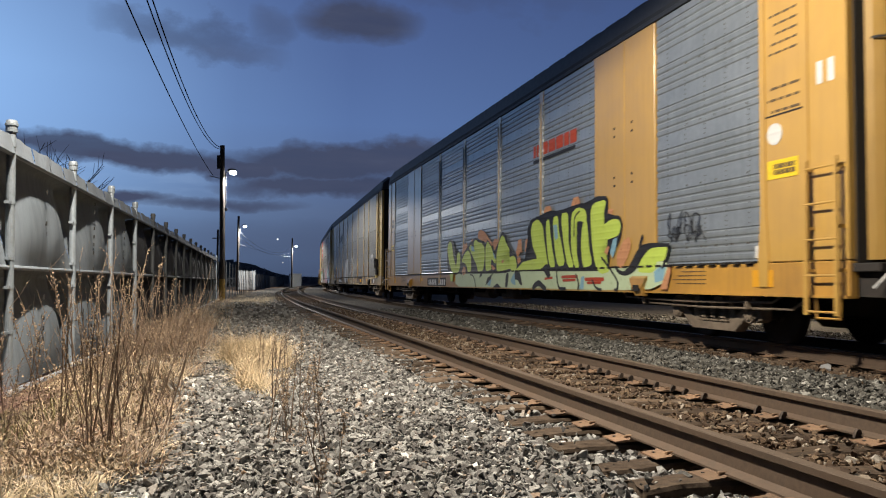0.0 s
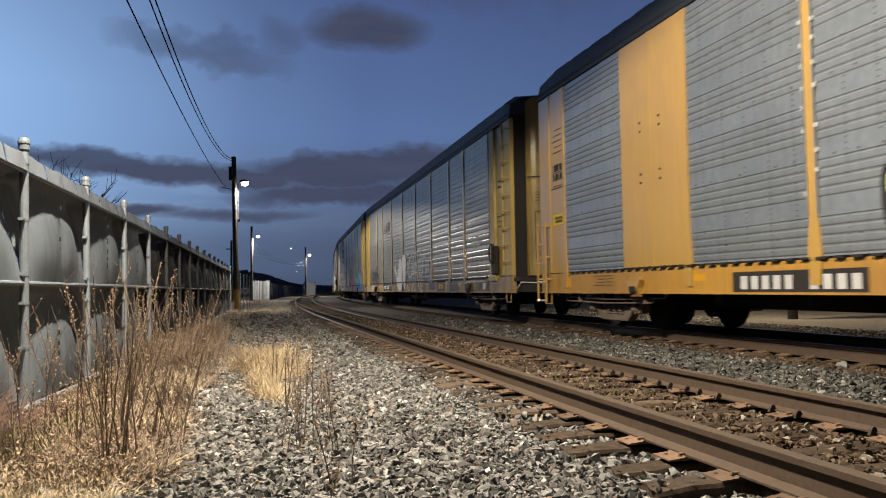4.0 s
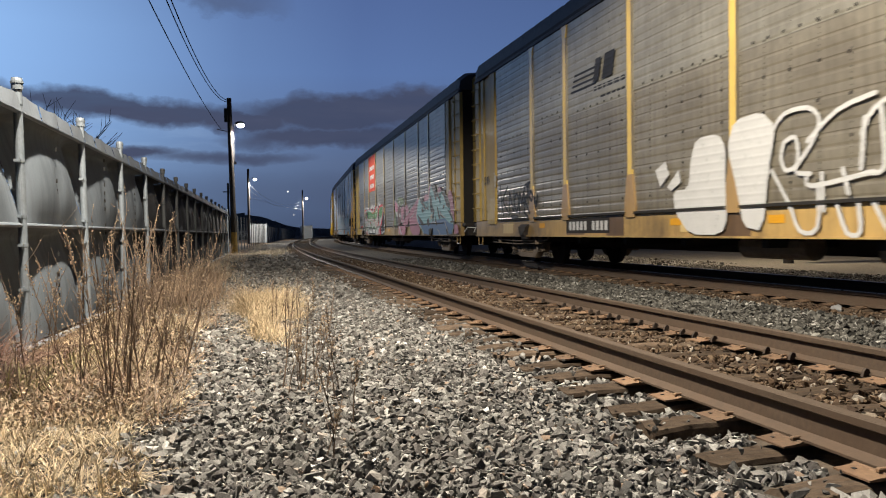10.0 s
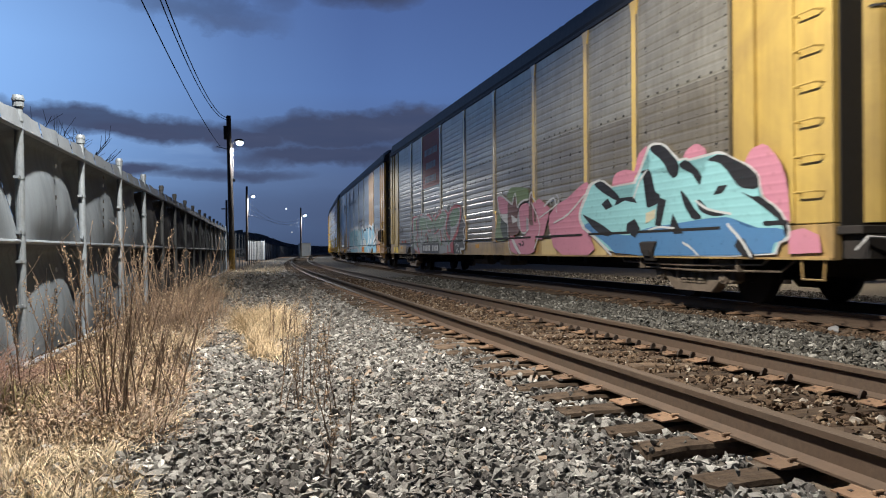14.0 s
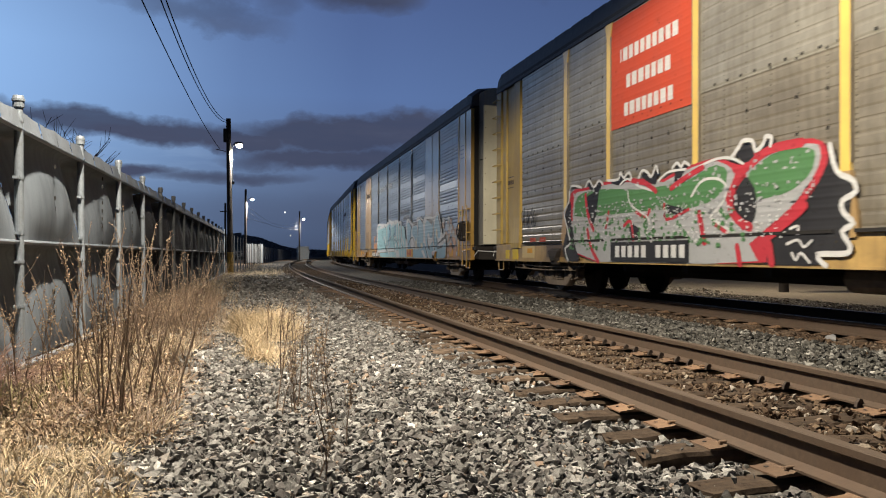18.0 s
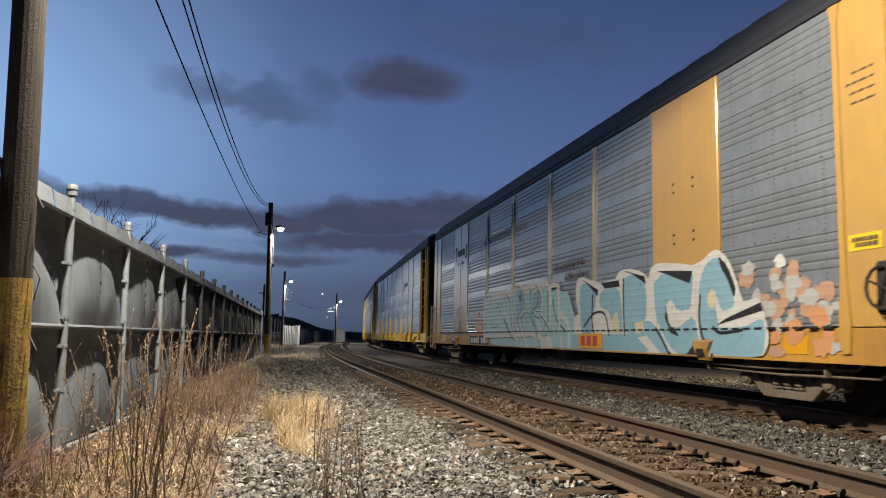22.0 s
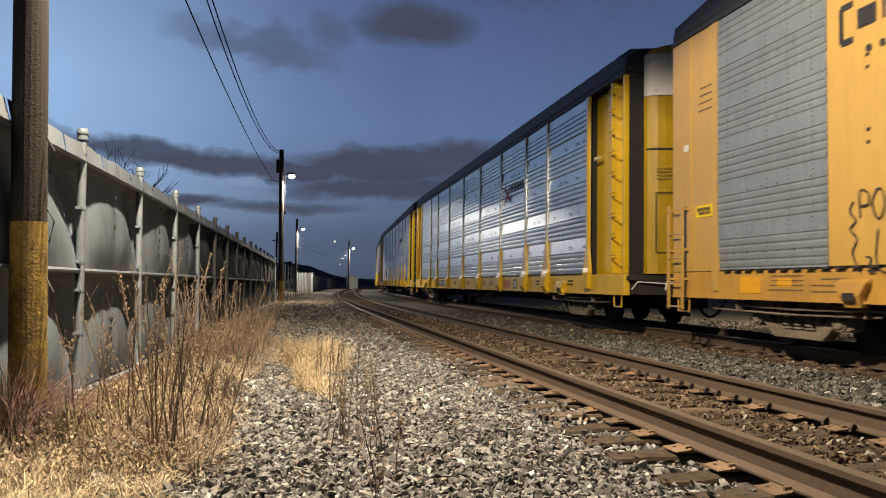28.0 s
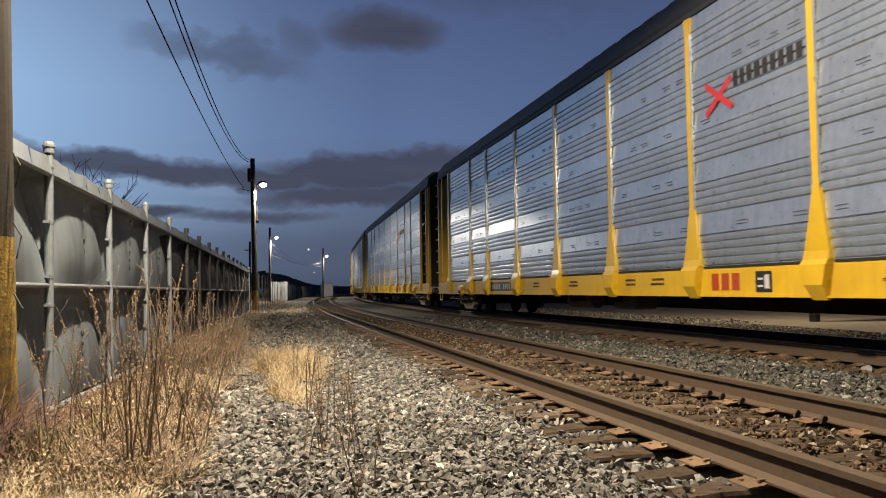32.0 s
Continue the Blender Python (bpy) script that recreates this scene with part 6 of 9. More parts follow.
# third car: red panel, blue letters on pink, green letters edged in red
plate(C, "red_panel", 4.55, 7.22, 3.15, EAVE - 0.13, PANEL_RED, "faded red painted panel", SIDE - 0.010, 0.006)
for k, (zc, w) in enumerate(((4.45, 1.9), (3.95, 1.45), (3.45, 1.6))):
    bars(C, 5.9, zc, w, 0.26, 1, WHITE, "company_bar", "white lettering bars on red", SIDE - 0.016, 0.9, seed=50 + k, letter=0.15)
daub(C, MOSS, 0, [(-2.53, 2.2), (-2.85, 2.42), (-3.39, 2.38), (-4.13, 2.3), (-4.17, 2.03), (-3.67, 1.97), (-3.41, 1.88), (-3.21, 2.18), (-3, 1.99)])
daub(C, MOSS, 0, [(-1.59, 1.07), (-1.62, 1.3), (-1.89, 1.82), (-2.12, 1.72), (-2.6, 1.47), (-2.62, 1.06)])
daub(C, SOOT, 1, [(-2.12, 1.68), (-2.6, 1.53), (-2.67, 1.14), (-2.27, 1.13), (-2.04, 1.41)])
daub(C, PINK, 2, [(-1.82, 2.26), (-2.17, 2.26), (-2.53, 2.18), (-2.71, 2.04), (-2.67, 1.73), (-2.04, 1.77)])
daub(C, MAROON, 2, [(-2.64, 2.05), (-3.03, 1.96), (-3.21, 2.18), (-3.32, 2.04), (-3.45, 1.85), (-3.4, 1.64), (-3.31, 1.58), (-2.95, 1.69), (-3.03, 1.49), (-3.41, 1.49), (-3.56, 1.25), (-3.18, 1.19), (-2.82, 1.16), (-2.7, 1.25), (-2.67, 1.67)])
daub(C, PINK, 2, [(-3.46, 1.8), (-3.67, 1.93), (-4.08, 1.96), (-4.2, 1.87), (-4.12, 1.62), (-4.13, 1.26), (-3.86, 1.2), (-3.56, 1.29)])
daub(C, PINK, 2, [(-2.73, 1.19), (-3.39, 1.12), (-4.12, 1.17), (-4.49, 1.36), (-4.57, 1.03), (-4.5, 0.71), (-2.89, 0.71)])
daub(C, SILVER, 3, [(-3.35, 1.58), (-3.5, 1.81), (-3.56, 1.56), (-3.6, 1.31), (-3.43, 1.36)])
daub(C, SILVER, 3, [(-4.01, 1.62), (-4.17, 1.54), (-4.17, 1.3), (-4, 1.27)])
daub(C, WHITE, 3, [(-2.07, 1.77), (-2.64, 1.75), (-2.67, 1.51), (-2.41, 1.57)])
daub(C, MAROON, 3, [(-4.18, 1.86), (-4.22, 2.09), (-4.36, 2.18), (-4.44, 1.97), (-4.41, 1.54), (-4.5, 1.39), (-4.18, 1.41)])
daub(C, MAROON, 3, [(-4.49, 1.84), (-4.66, 1.75), (-4.66, 1.44), (-4.52, 1.49)])
daub(C, WHITE, 3, [(-2.94, 1.71), (-3.41, 1.58), (-3.31, 1.52), (-3.02, 1.49)])
daub(C, MAROON, 3, [(-3.16, 1.01), (-3.41, 0.92), (-3.6, 0.71), (-3.37, 0.71)])
daub(C, WHITE, 3, [(-2.89, 1.13), (-3.02, 1.13), (-3.35, 0.92), (-3.64, 0.71), (-3.48, 0.71), (-3.16, 0.88)])
spray(C, WHITE, 0.05, 4, [(-1.82, 2.24), (-2.04, 2.28), (-2.35, 2.21), (-2.7, 2.08), (-3.03, 1.98), (-3.09, 2.11), (-3.25, 2.24), (-3.32, 2.07), (-3.4, 1.88), (-3.58, 1.97), (-3.86, 2.02), (-4.13, 2.02)])
spray(C, WHITE, 0.04, 4, [(-1.82, 2.24), (-1.94, 1.97), (-2.04, 1.76), (-2.41, 1.57), (-2.64, 1.5), (-2.68, 1.25), (-2.73, 0.93), (-2.89, 0.72)])
spray(C, WHITE, 0.05, 4, [(-4.22, 1.87), (-4.24, 2.08), (-4.38, 2.19), (-4.44, 2.06), (-4.64, 1.93)])
spray(C, WHITE, 0.04, 4, [(-3.54, 1.56), (-3.6, 1.31), (-3.86, 1.22), (-4.13, 1.3)])
spray(C, CHAR, 0.03, 5, [(-3.48, 0.97), (-3.64, 0.96), (-3.58, 0.92)])
spray(C, CHAR, 0.03, 5, [(-3.73, 1.03), (-3.84, 0.97), (-3.73, 0.93)])
daub(C, PINK, 0, [(-8.38, 1.84), (-8.54, 2.21), (-8.97, 2.25), (-9.33, 2.17), (-9.29, 1.92), (-8.96, 1.74)])
daub(C, PINK, 0, [(-9.25, 2.1), (-9.45, 2.47), (-9.72, 2.57), (-9.94, 2.19), (-9.64, 2.12)])
daub(C, PINK, 0, [(-10.78, 2.15), (-10.91, 2.34), (-11.21, 2.42), (-11.47, 2.27), (-11.38, 2), (-11.14, 2.02)])
daub(C, PINK, 0, [(-12.27, 1.91), (-12.47, 2.16), (-12.77, 2.21), (-13.07, 1.92), (-13.19, 1.6), (-13.24, 1.16), (-13.12, 1.03), (-12.8, 1.48)])
daub(C, PINK, 0, [(-13.2, 1.03), (-13.46, 1.07), (-13.72, 0.98), (-13.76, 0.77), (-13.2, 0.75)])
daub(C, PINK, 0, [(-4.11, 1.86), (-4.83, 2), (-5.5, 1.73), (-5.02, 1.06), (-3.94, 1.07)])
daub(C, PINK, 0, [(-5.3, 1.53), (-5.88, 1.81), (-6.53, 1.91), (-7.03, 2.1), (-7.45, 2.18), (-7.5, 1.89), (-7.02, 1.53), (-7.18, 1.27), (-7.83, 0.71), (-5.73, 0.71)])
daub(C, WHITE, 1, [(-6.97, 1.58), (-7.34, 1.97), (-7.5, 2.13), (-8.04, 2.17), (-8.54, 1.94), (-8.75, 1.79), (-9.13, 1.77), (-9.21, 1.95), (-9.49, 2.2), (-9.79, 2.23), (-9.72, 2.51), (-9.87, 2.6), (-10.29, 2.54), (-10.62, 2.31), (-10.75, 2.21), (-10.97, 2.23), (-11.29, 2.01), (-11.38, 1.98), (-11.41, 2.16), (-11.77, 2.24), (-12.13, 2.07), (-12.42, 1.97), (-12.65, 1.81), (-12.68, 1.64), (-12.65, 1.54), (-13.04, 1.34), (-13.24, 1.1), (-13.22, 0.93), (-13.01, 0.88), (-12.97, 0.71), (-8.47, 0.71), (-7.38, 1.16), (-7.02, 1.35)], "pale blue letters shaded black and edged in white")
daub(C, CYAN, 2, [(-7.1, 1.57), (-7.47, 1.93), (-7.63, 2.09), (-8.04, 2.13), (-8.47, 1.92), (-8.71, 1.75), (-9.19, 1.73), (-9.29, 1.91), (-9.55, 2.16), (-9.86, 2.17), (-9.79, 2.49), (-9.92, 2.55), (-10.26, 2.51), (-10.57, 2.29), (-10.73, 2.17), (-10.94, 2.2), (-11.25, 1.99), (-11.42, 1.94), (-11.46, 2.13), (-11.77, 2.2), (-12.1, 2.04), (-12.4, 1.94), (-12.6, 1.79), (-12.64, 1.64), (-12.6, 1.52), (-13, 1.32), (-13.19, 1.1), (-13.18, 0.96), (-12.98, 0.9), (-12.93, 0.73), (-8.56, 0.71), (-7.49, 1.19), (-7.13, 1.38)])
daub(C, DEEP_BLUE, 3, [(-7.2, 1.3), (-7.59, 1.37), (-8.3, 1.15), (-9.12, 1.05), (-9.7, 1.18), (-10.57, 1.22), (-11.51, 1.27), (-12.02, 1.27), (-12.29, 1.13), (-12.5, 1.1), (-13.14, 1.08), (-13.14, 0.93), (-12.91, 0.89), (-12.88, 0.73), (-8.65, 0.71), (-8.21, 0.94), (-7.59, 1.15)], "blue sprayed base of the letters")
daub(C, BUFF, 5, [(-9.71, 1.43), (-10.03, 1.48), (-10, 1.34), (-9.7, 1.25)])
daub(C, CHAR, 4, [(-7.7, 2.09), (-8.04, 2.13), (-8.49, 1.93), (-8.79, 1.76), (-8.64, 1.7), (-8.27, 1.83), (-7.89, 1.98)])
daub(C, CHAR, 4, [(-7.13, 1.55), (-7.49, 1.45), (-8.07, 1.29), (-8.52, 1.11), (-8.25, 1.05), (-7.74, 1.19)])
daub(C, CHAR, 4, [(-8.66, 1.75), (-9.29, 1.74), (-9.4, 1.62), (-8.96, 1.69), (-8.58, 1.62)])
daub(C, CHAR, 4, [(-9.04, 1.28), (-9.32, 1.35), (-9.51, 1.17), (-9.32, 1.01), (-9, 1.16)])
daub(C, CHAR, 4, [(-9.51, 2.15), (-9.86, 2.17), (-10, 1.77), (-10.18, 1.71), (-10.11, 1.57), (-9.71, 1.5), (-9.8, 1.73), (-9.71, 2.06)])
daub(C, CHAR, 4, [(-9.83, 2.48), (-9.92, 2.55), (-10.27, 2.51), (-10.76, 2.15), (-10.68, 1.95), (-10.5, 1.95), (-10.25, 2.25)])
daub(C, CHAR, 4, [(-10.73, 2.16), (-10.95, 2.2), (-11.36, 1.93), (-11.29, 1.74), (-11.17, 1.93), (-10.78, 2.08)])
daub(C, CHAR, 4, [(-10.74, 1.76), (-10.93, 1.65), (-11.14, 1.43), (-11.37, 1.28), (-11.11, 1.25), (-10.88, 1.47)])
daub(C, CHAR, 4, [(-11.45, 2.12), (-11.82, 2.19), (-12.42, 1.94), (-12.64, 1.78), (-12.64, 1.6), (-12.22, 1.66), (-12.02, 1.88), (-11.77, 2.06)])
daub(C, CHAR, 4, [(-11.63, 1.6), (-11.75, 1.72), (-11.98, 1.72), (-11.84, 1.61)])
daub(C, CHAR, 4, [(-12.22, 1.62), (-12.53, 1.51), (-12.66, 1.52), (-13.02, 1.32), (-13.21, 1.09), (-13.17, 0.93), (-13.08, 1.16), (-12.62, 1.43)])
daub(C, CHAR, 4, [(-10.54, 1.39), (-10.72, 1.18), (-10.84, 1.06), (-10.56, 1.06), (-10.46, 1.19)])
daub(C, CHAR, 4, [(-12.22, 0.99), (-12.34, 0.95), (-12.51, 0.72), (-12.29, 0.72), (-12.11, 0.86)])
daub(C, CHAR, 4, [(-8.17, 1.73), (-8.31, 1.77), (-8.49, 1.61), (-8.22, 1.56), (-8.03, 1.68)])
daub(C, CHAR, 4, [(-10.11, 1.67), (-10.35, 1.61), (-10.17, 1.18), (-9.99, 1.22)])
daub(C, CHAR, 4, [(-11.2, 1.54), (-11.29, 1.57), (-11.51, 1.4), (-11.97, 1.3), (-11.62, 1.29), (-11.28, 1.38)])
spray(C, WHITE, 0.05, 5, [(-7.18, 1.27), (-7.83, 1.01), (-8.43, 0.71)])
spray(C, WHITE, 0.05, 5, [(-11.97, 1.16), (-12.26, 0.95), (-12.48, 0.72)])
spray(C, WHITE, 0.04, 5, [(-9.29, 1.72), (-9.52, 2), (-9.75, 2.15)])
spray(C, WHITE, 0.035, 5, [(-11.2, 1.54), (-11.51, 1.4), (-12.04, 1.31)])
spray(C, WHITE, 0.035, 5, [(-9.7, 1.12), (-10.1, 1.18), (-10.57, 1.15)])
spray(C, WHITE, 0.035, 5, [(-10.83, 0.92), (-11.07, 0.83), (-11.25, 0.71)])
spray(C, CHAR, 0.1, 5, [(-12.29, 0.9), (-12.41, 0.79), (-12.5, 0.71)])
spray(C, CHAR, 0.06, 5, [(-12.76, 1.15), (-13.18, 1.15)])
spray(C, WHITE, 0.03, 4, [(-4.89, 1.56), (-5.94, 1.83), (-5.88, 2.01)])
spray(C, WHITE, 0.04, 4, [(-5.71, 1.41), (-6.47, 1.56), (-7.29, 1.91)])
spray(C, WHITE, 0.04, 4, [(-5.17, 1.81), (-5.72, 1.96), (-5.87, 1.65)])
spray(C, WHITE, 0.04, 4, [(-4.37, 1.92), (-4.89, 1.37), (-4.53, 0.85)])
daub(C, CHAR, 0, [(1.86, 2.19), (1.62, 2.11), (1.57, 1.81), (1.38, 1.71), (1.32, 1.54), (1.52, 1.46), (1.48, 1.33), (1.35, 1.2), (1.48, 1.1), (1.38, 0.93), (1.45, 0.85), (1.89, 0.85), (1.79, 0.71), (2.97, 0.71), (3.22, 0.95), (2.41, 1.33), (2.04, 1.69)])
spray(C, WHITE, 0.07, 1, [(1.69, 2.13), (1.58, 1.81), (1.35, 1.69), (1.3, 1.55), (1.5, 1.46), (1.47, 1.32), (1.33, 1.2), (1.5, 1.11), (1.38, 0.95), (1.45, 0.86), (1.89, 0.85), (1.75, 0.71)])
daub(C, RED, 1, [(9.08, 0.71), (9.05, 1.78), (8.93, 2.19), (8.05, 2.17), (7.52, 2.22), (6.96, 2.2), (6.18, 2.17), (5.4, 2.05), (5.01, 2.15), (4.39, 2.23), (3.85, 2.25), (3.53, 2.13), (3.33, 2.07), (3.1, 2.21), (2.61, 2.27), (2, 2.26), (1.76, 2.17), (1.7, 1.95), (1.89, 1.67), (2.26, 1.35), (2.72, 1.07), (2.97, 0.89), (2.76, 0.71)], "green and silver letters edged in red")
daub(C, SILVER, 2, [(8.87, 0.71), (8.84, 1.76), (8.76, 2.12), (8.05, 2.12), (7.45, 2.16), (6.89, 2.15), (6.18, 2.11), (5.4, 2), (4.96, 2.1), (4.39, 2.19), (3.9, 2.21), (3.58, 2.09), (3.44, 1.94), (3.67, 1.67), (3.71, 1.43), (3.48, 1.28), (3.31, 1.21), (3.18, 0.97), (2.92, 0.71)])
daub(C, SILVER, 2, [(3.27, 1.62), (3.22, 1.92), (3.05, 2.15), (2.57, 2.22), (2.04, 2.2), (1.84, 2.15), (1.82, 1.96), (2.02, 1.69), (2.37, 1.41), (2.88, 1.15), (3.13, 0.99), (3.39, 0.95), (3.31, 1.16), (3.14, 1.36)])
daub(C, GREEN, 3, [(8.76, 1.87), (8.52, 2.08), (7.52, 2.1), (5.75, 1.93), (4.64, 1.97), (3.95, 2.16), (3.62, 2.06), (3.67, 1.78), (3.99, 1.62), (4.64, 1.54), (5.75, 1.59), (8.76, 1.58)], "green upper half of the letters")
daub(C, GREEN, 3, [(3.22, 1.73), (3.14, 1.99), (2.61, 2.17), (2.08, 2.16), (1.9, 2.08), (1.97, 1.83), (2.37, 1.62), (3.09, 1.56)])
spray(C, RED, 0.09, 5, [(8.22, 2.03), (8.13, 1.67), (7.87, 1.33)])
spray(C, RED, 0.1, 5, [(8.13, 1.33), (7.95, 0.97), (7.66, 0.71)])
spray(C, RED, 0.09, 5, [(6.33, 2.14), (5.87, 2.05), (5.54, 1.89)])
spray(C, RED, 0.09, 5, [(5.08, 1.9), (4.68, 2.03), (4.22, 2.14)])
spray(C, RED, 0.13, 5, [(3.18, 2.04), (3.4, 1.9), (3.56, 1.62), (3.5, 1.43), (3.3, 1.28), (3.12, 1.22)])
spray(C, RED, 0.12, 5, [(3.12, 2.05), (2.87, 2.17), (2.59, 2.22), (2.14, 2.22)])
spray(C, RED, 0.11, 5, [(4.31, 1.46), (4.24, 1.24), (4.17, 1.03)])
spray(C, RED, 0.13, 5, [(2.83, 1.05), (2.59, 1.17), (2.34, 1.3), (2.1, 1.44)])
spray(C, RED, 0.1, 5, [(3.4, 0.96), (3.34, 0.72)])
spray(C, RED, 0.12, 5, [(2.74, 0.98), (2.69, 0.74)])
spray(C, RED, 0.07, 5, [(7.23, 1.64), (7.34, 1.35)])
spray(C, RED, 0.07, 5, [(6.19, 1.58), (5.87, 1.49), (5.75, 1.59)])
spray(C, RED, 0.06, 5, [(3.94, 1.3), (3.62, 1.15)])
daub(C, CHAR, 4, [(3.2, 1.93), (3.03, 1.74), (2.98, 1.53), (3.03, 1.32), (3.12, 1.24), (3.36, 1.32), (3.51, 1.54), (3.4, 1.77)])
daub(C, CHAR, 4, [(8.18, 1.99), (7.62, 2.1), (7.75, 1.61), (7.91, 1.35), (8.13, 1.69)])
daub(C, CHAR, 4, [(6.32, 1.39), (6.09, 1.29), (6.19, 1.1), (6.36, 1.08), (6.46, 1.32)])
daub(C, CHAR, 4, [(5.25, 1.66), (4.61, 1.54), (5.11, 1.42)])
spray(C, RED, 0.05, 5, [(5.28, 1.68), (5.22, 1.41), (4.58, 1.54)])
spray(C, RED, 0.06, 5, [(6.63, 1.36), (6.39, 1.43), (6.29, 1.1)])
daub(C, CHAR, 4, [(8.13, 2.19), (8.02, 2.28), (7.85, 2.17), (7.63, 2.25), (7.5, 2.15), (7.75, 1.99)])
spray(C, WHITE, 0.05, 5, [(8.22, 2.2), (8.05, 2.3), (7.85, 2.15), (7.63, 2.26), (7.46, 2.17)])
daub(C, CHAR, 4, [(7.19, 2.18), (6.85, 2.23), (6.74, 2.29), (6.46, 2.24), (6.71, 2.08), (6.96, 2.12)])
spray(C, WHITE, 0.05, 5, [(7.27, 2.23), (6.85, 2.21), (6.78, 2.32), (6.64, 2.22), (6.46, 2.3), (6.36, 2.19)])
daub(C, CHAR, 4, [(6.03, 2.18), (5.87, 2.23), (5.69, 2.14), (5.51, 2.27), (5.51, 1.99), (5.78, 2.05)])
spray(C, WHITE, 0.05, 5, [(6.1, 2.17), (6, 2.28), (5.81, 2.23), (5.69, 2.14), (5.54, 2.31), (5.48, 2.2)])
daub(C, CHAR, 4, [(4.97, 2.24), (4.79, 2.25), (4.63, 2.2), (4.84, 2.02), (5, 1.99)])
spray(C, WHITE, 0.05, 5, [(5.05, 2.22), (4.92, 2.29), (4.79, 2.21), (4.71, 2.28), (4.56, 2.21)])
daub(C, CHAR, 4, [(3.44, 2.24), (3.28, 2.34), (3.11, 2.32), (3.01, 2.13), (3.16, 2.04), (3.32, 2.13)])
spray(C, WHITE, 0.06, 5, [(3.52, 2.21), (3.36, 2.33), (3.28, 2.4), (3.07, 2.37), (3.01, 2.23), (2.85, 2.3), (2.81, 2.39), (2.69, 2.36), (2.71, 2.26)])
daub(C, CHAR, 4, [(2.92, 2.22), (2.83, 2.34), (2.73, 2.32), (2.76, 2.24)])
spray(C, WHITE, 0.04, 5, [(4.29, 2.16), (3.95, 2.22), (3.6, 2.21), (3.32, 2.11), (3.16, 2.02)])
spray(C, WHITE, 0.04, 5, [(4.51, 1.73), (4.29, 1.92), (4.03, 1.96), (3.77, 1.91), (3.64, 1.78), (3.73, 1.59), (4.01, 1.4), (3.86, 1.32), (3.52, 1.17)])
spray(C, WHITE, 0.04, 5, [(6.78, 2.11), (6.5, 2.19), (6.1, 2.02), (5.54, 1.89)])
spray(C, WHITE, 0.035, 5, [(6.5, 1.97), (6.39, 1.72), (5.84, 1.49), (5.75, 1.37)])
spray(C, WHITE, 0.04, 5, [(5.48, 2.05), (5.16, 2.17), (4.66, 2.16)])
spray(C, WHITE, 0.05, 5, [(9.06, 0.71), (9.21, 0.97), (8.96, 1.08), (9.11, 1.42), (9.26, 1.74), (9.02, 1.94), (8.92, 2.26), (8.4, 2.19)])
daub(C, CHAR, 3, [(9.21, 0.71), (9.36, 0.98), (9.11, 1.42), (9.26, 1.65), (9.06, 1.91), (8.92, 1.96), (8.96, 1.41), (8.82, 1.08), (8.44, 0.71)])
spray(C, WHITE, 0.035, 5, [(2.34, 1.17), (2.2, 1.2), (2.21, 1.1)])
spray(C, WHITE, 0.035, 5, [(2.4, 0.98), (2.2, 1.03), (2.1, 0.94), (1.96, 1.02)])
spray(C, WHITE, 0.035, 5, [(2.31, 0.87), (2.24, 0.78), (2.15, 0.87), (2, 0.75)])
splash(C, 1.9, 9.0, 1.42, 1.8, 300, 0.055, SILVER, 91, 0.0545)
splash(C, 2.4, 9.0, 1.05, 1.62, 330, 0.042, WHITE, 92, 0.0535)
splash(C, 2.0, 9.0, 1.92, 2.1, 60, 0.07, SILVER, 93, 0.0545)
splash(C, 3.2, 9.0, 0.95, 1.5, 160, 0.10, GREEN, 94, 0.0525)
plate_text(C, 5.85, 0.90, 2.55, 0.34, CHAR, WHITE, "black number panel", SIDE - 0.064)
for y in (-2.9, -2.2):
    plate(C, "red_mark", y - 0.16, y + 0.16, 1.13, 1.22, RUST_RED, "", SIDE, 0.012)
for y in (11.2, 10.6):
    plate(C, "red_mark", y - 0.16, y + 0.16, 1.13, 1.24, RUST_RED, "", SIDE, 0.012)
amber_marks(C, (-12.0, -10.6, -8.7, -6.3, -3.4, 0.2, 11.4))
plate(C, "yellow_square", -12.15, -11.85, 0.72, 1.0, LABEL_YELLOW, "yellow consolidated stencil")
plate(C, "yellow_square", 12.2, 12.6, 0.72, 0.98, LABEL_YELLOW, "yellow consolidated stencil")
bars(C, 12.88, 2.70, 0.5, 0.16, 1, INK, seed=54, fill=0.7, x=SIDE + 0.05)
plate(C, "stencil_line", 12.6, 13.12, 2.83, 2.845, CHAR, "", SIDE + 0.05)
plate(C, "stencil_line", 12.6, 13.12, 2.56, 2.575, CHAR, "", SIDE + 0.05)
plate(C, "yellow_square", 12.85, 13.12, 0.74, 0.96, LABEL_YELLOW)
scrawl(C, 11.95, 11.05, 1.48, 2.0, 0.026, CHAR, 55, 0.012, "black scribbled tag")
scrawl(C, 11.85, 10.95, 1.45, 1.82, 0.022, CHAR, 58, 0.014)

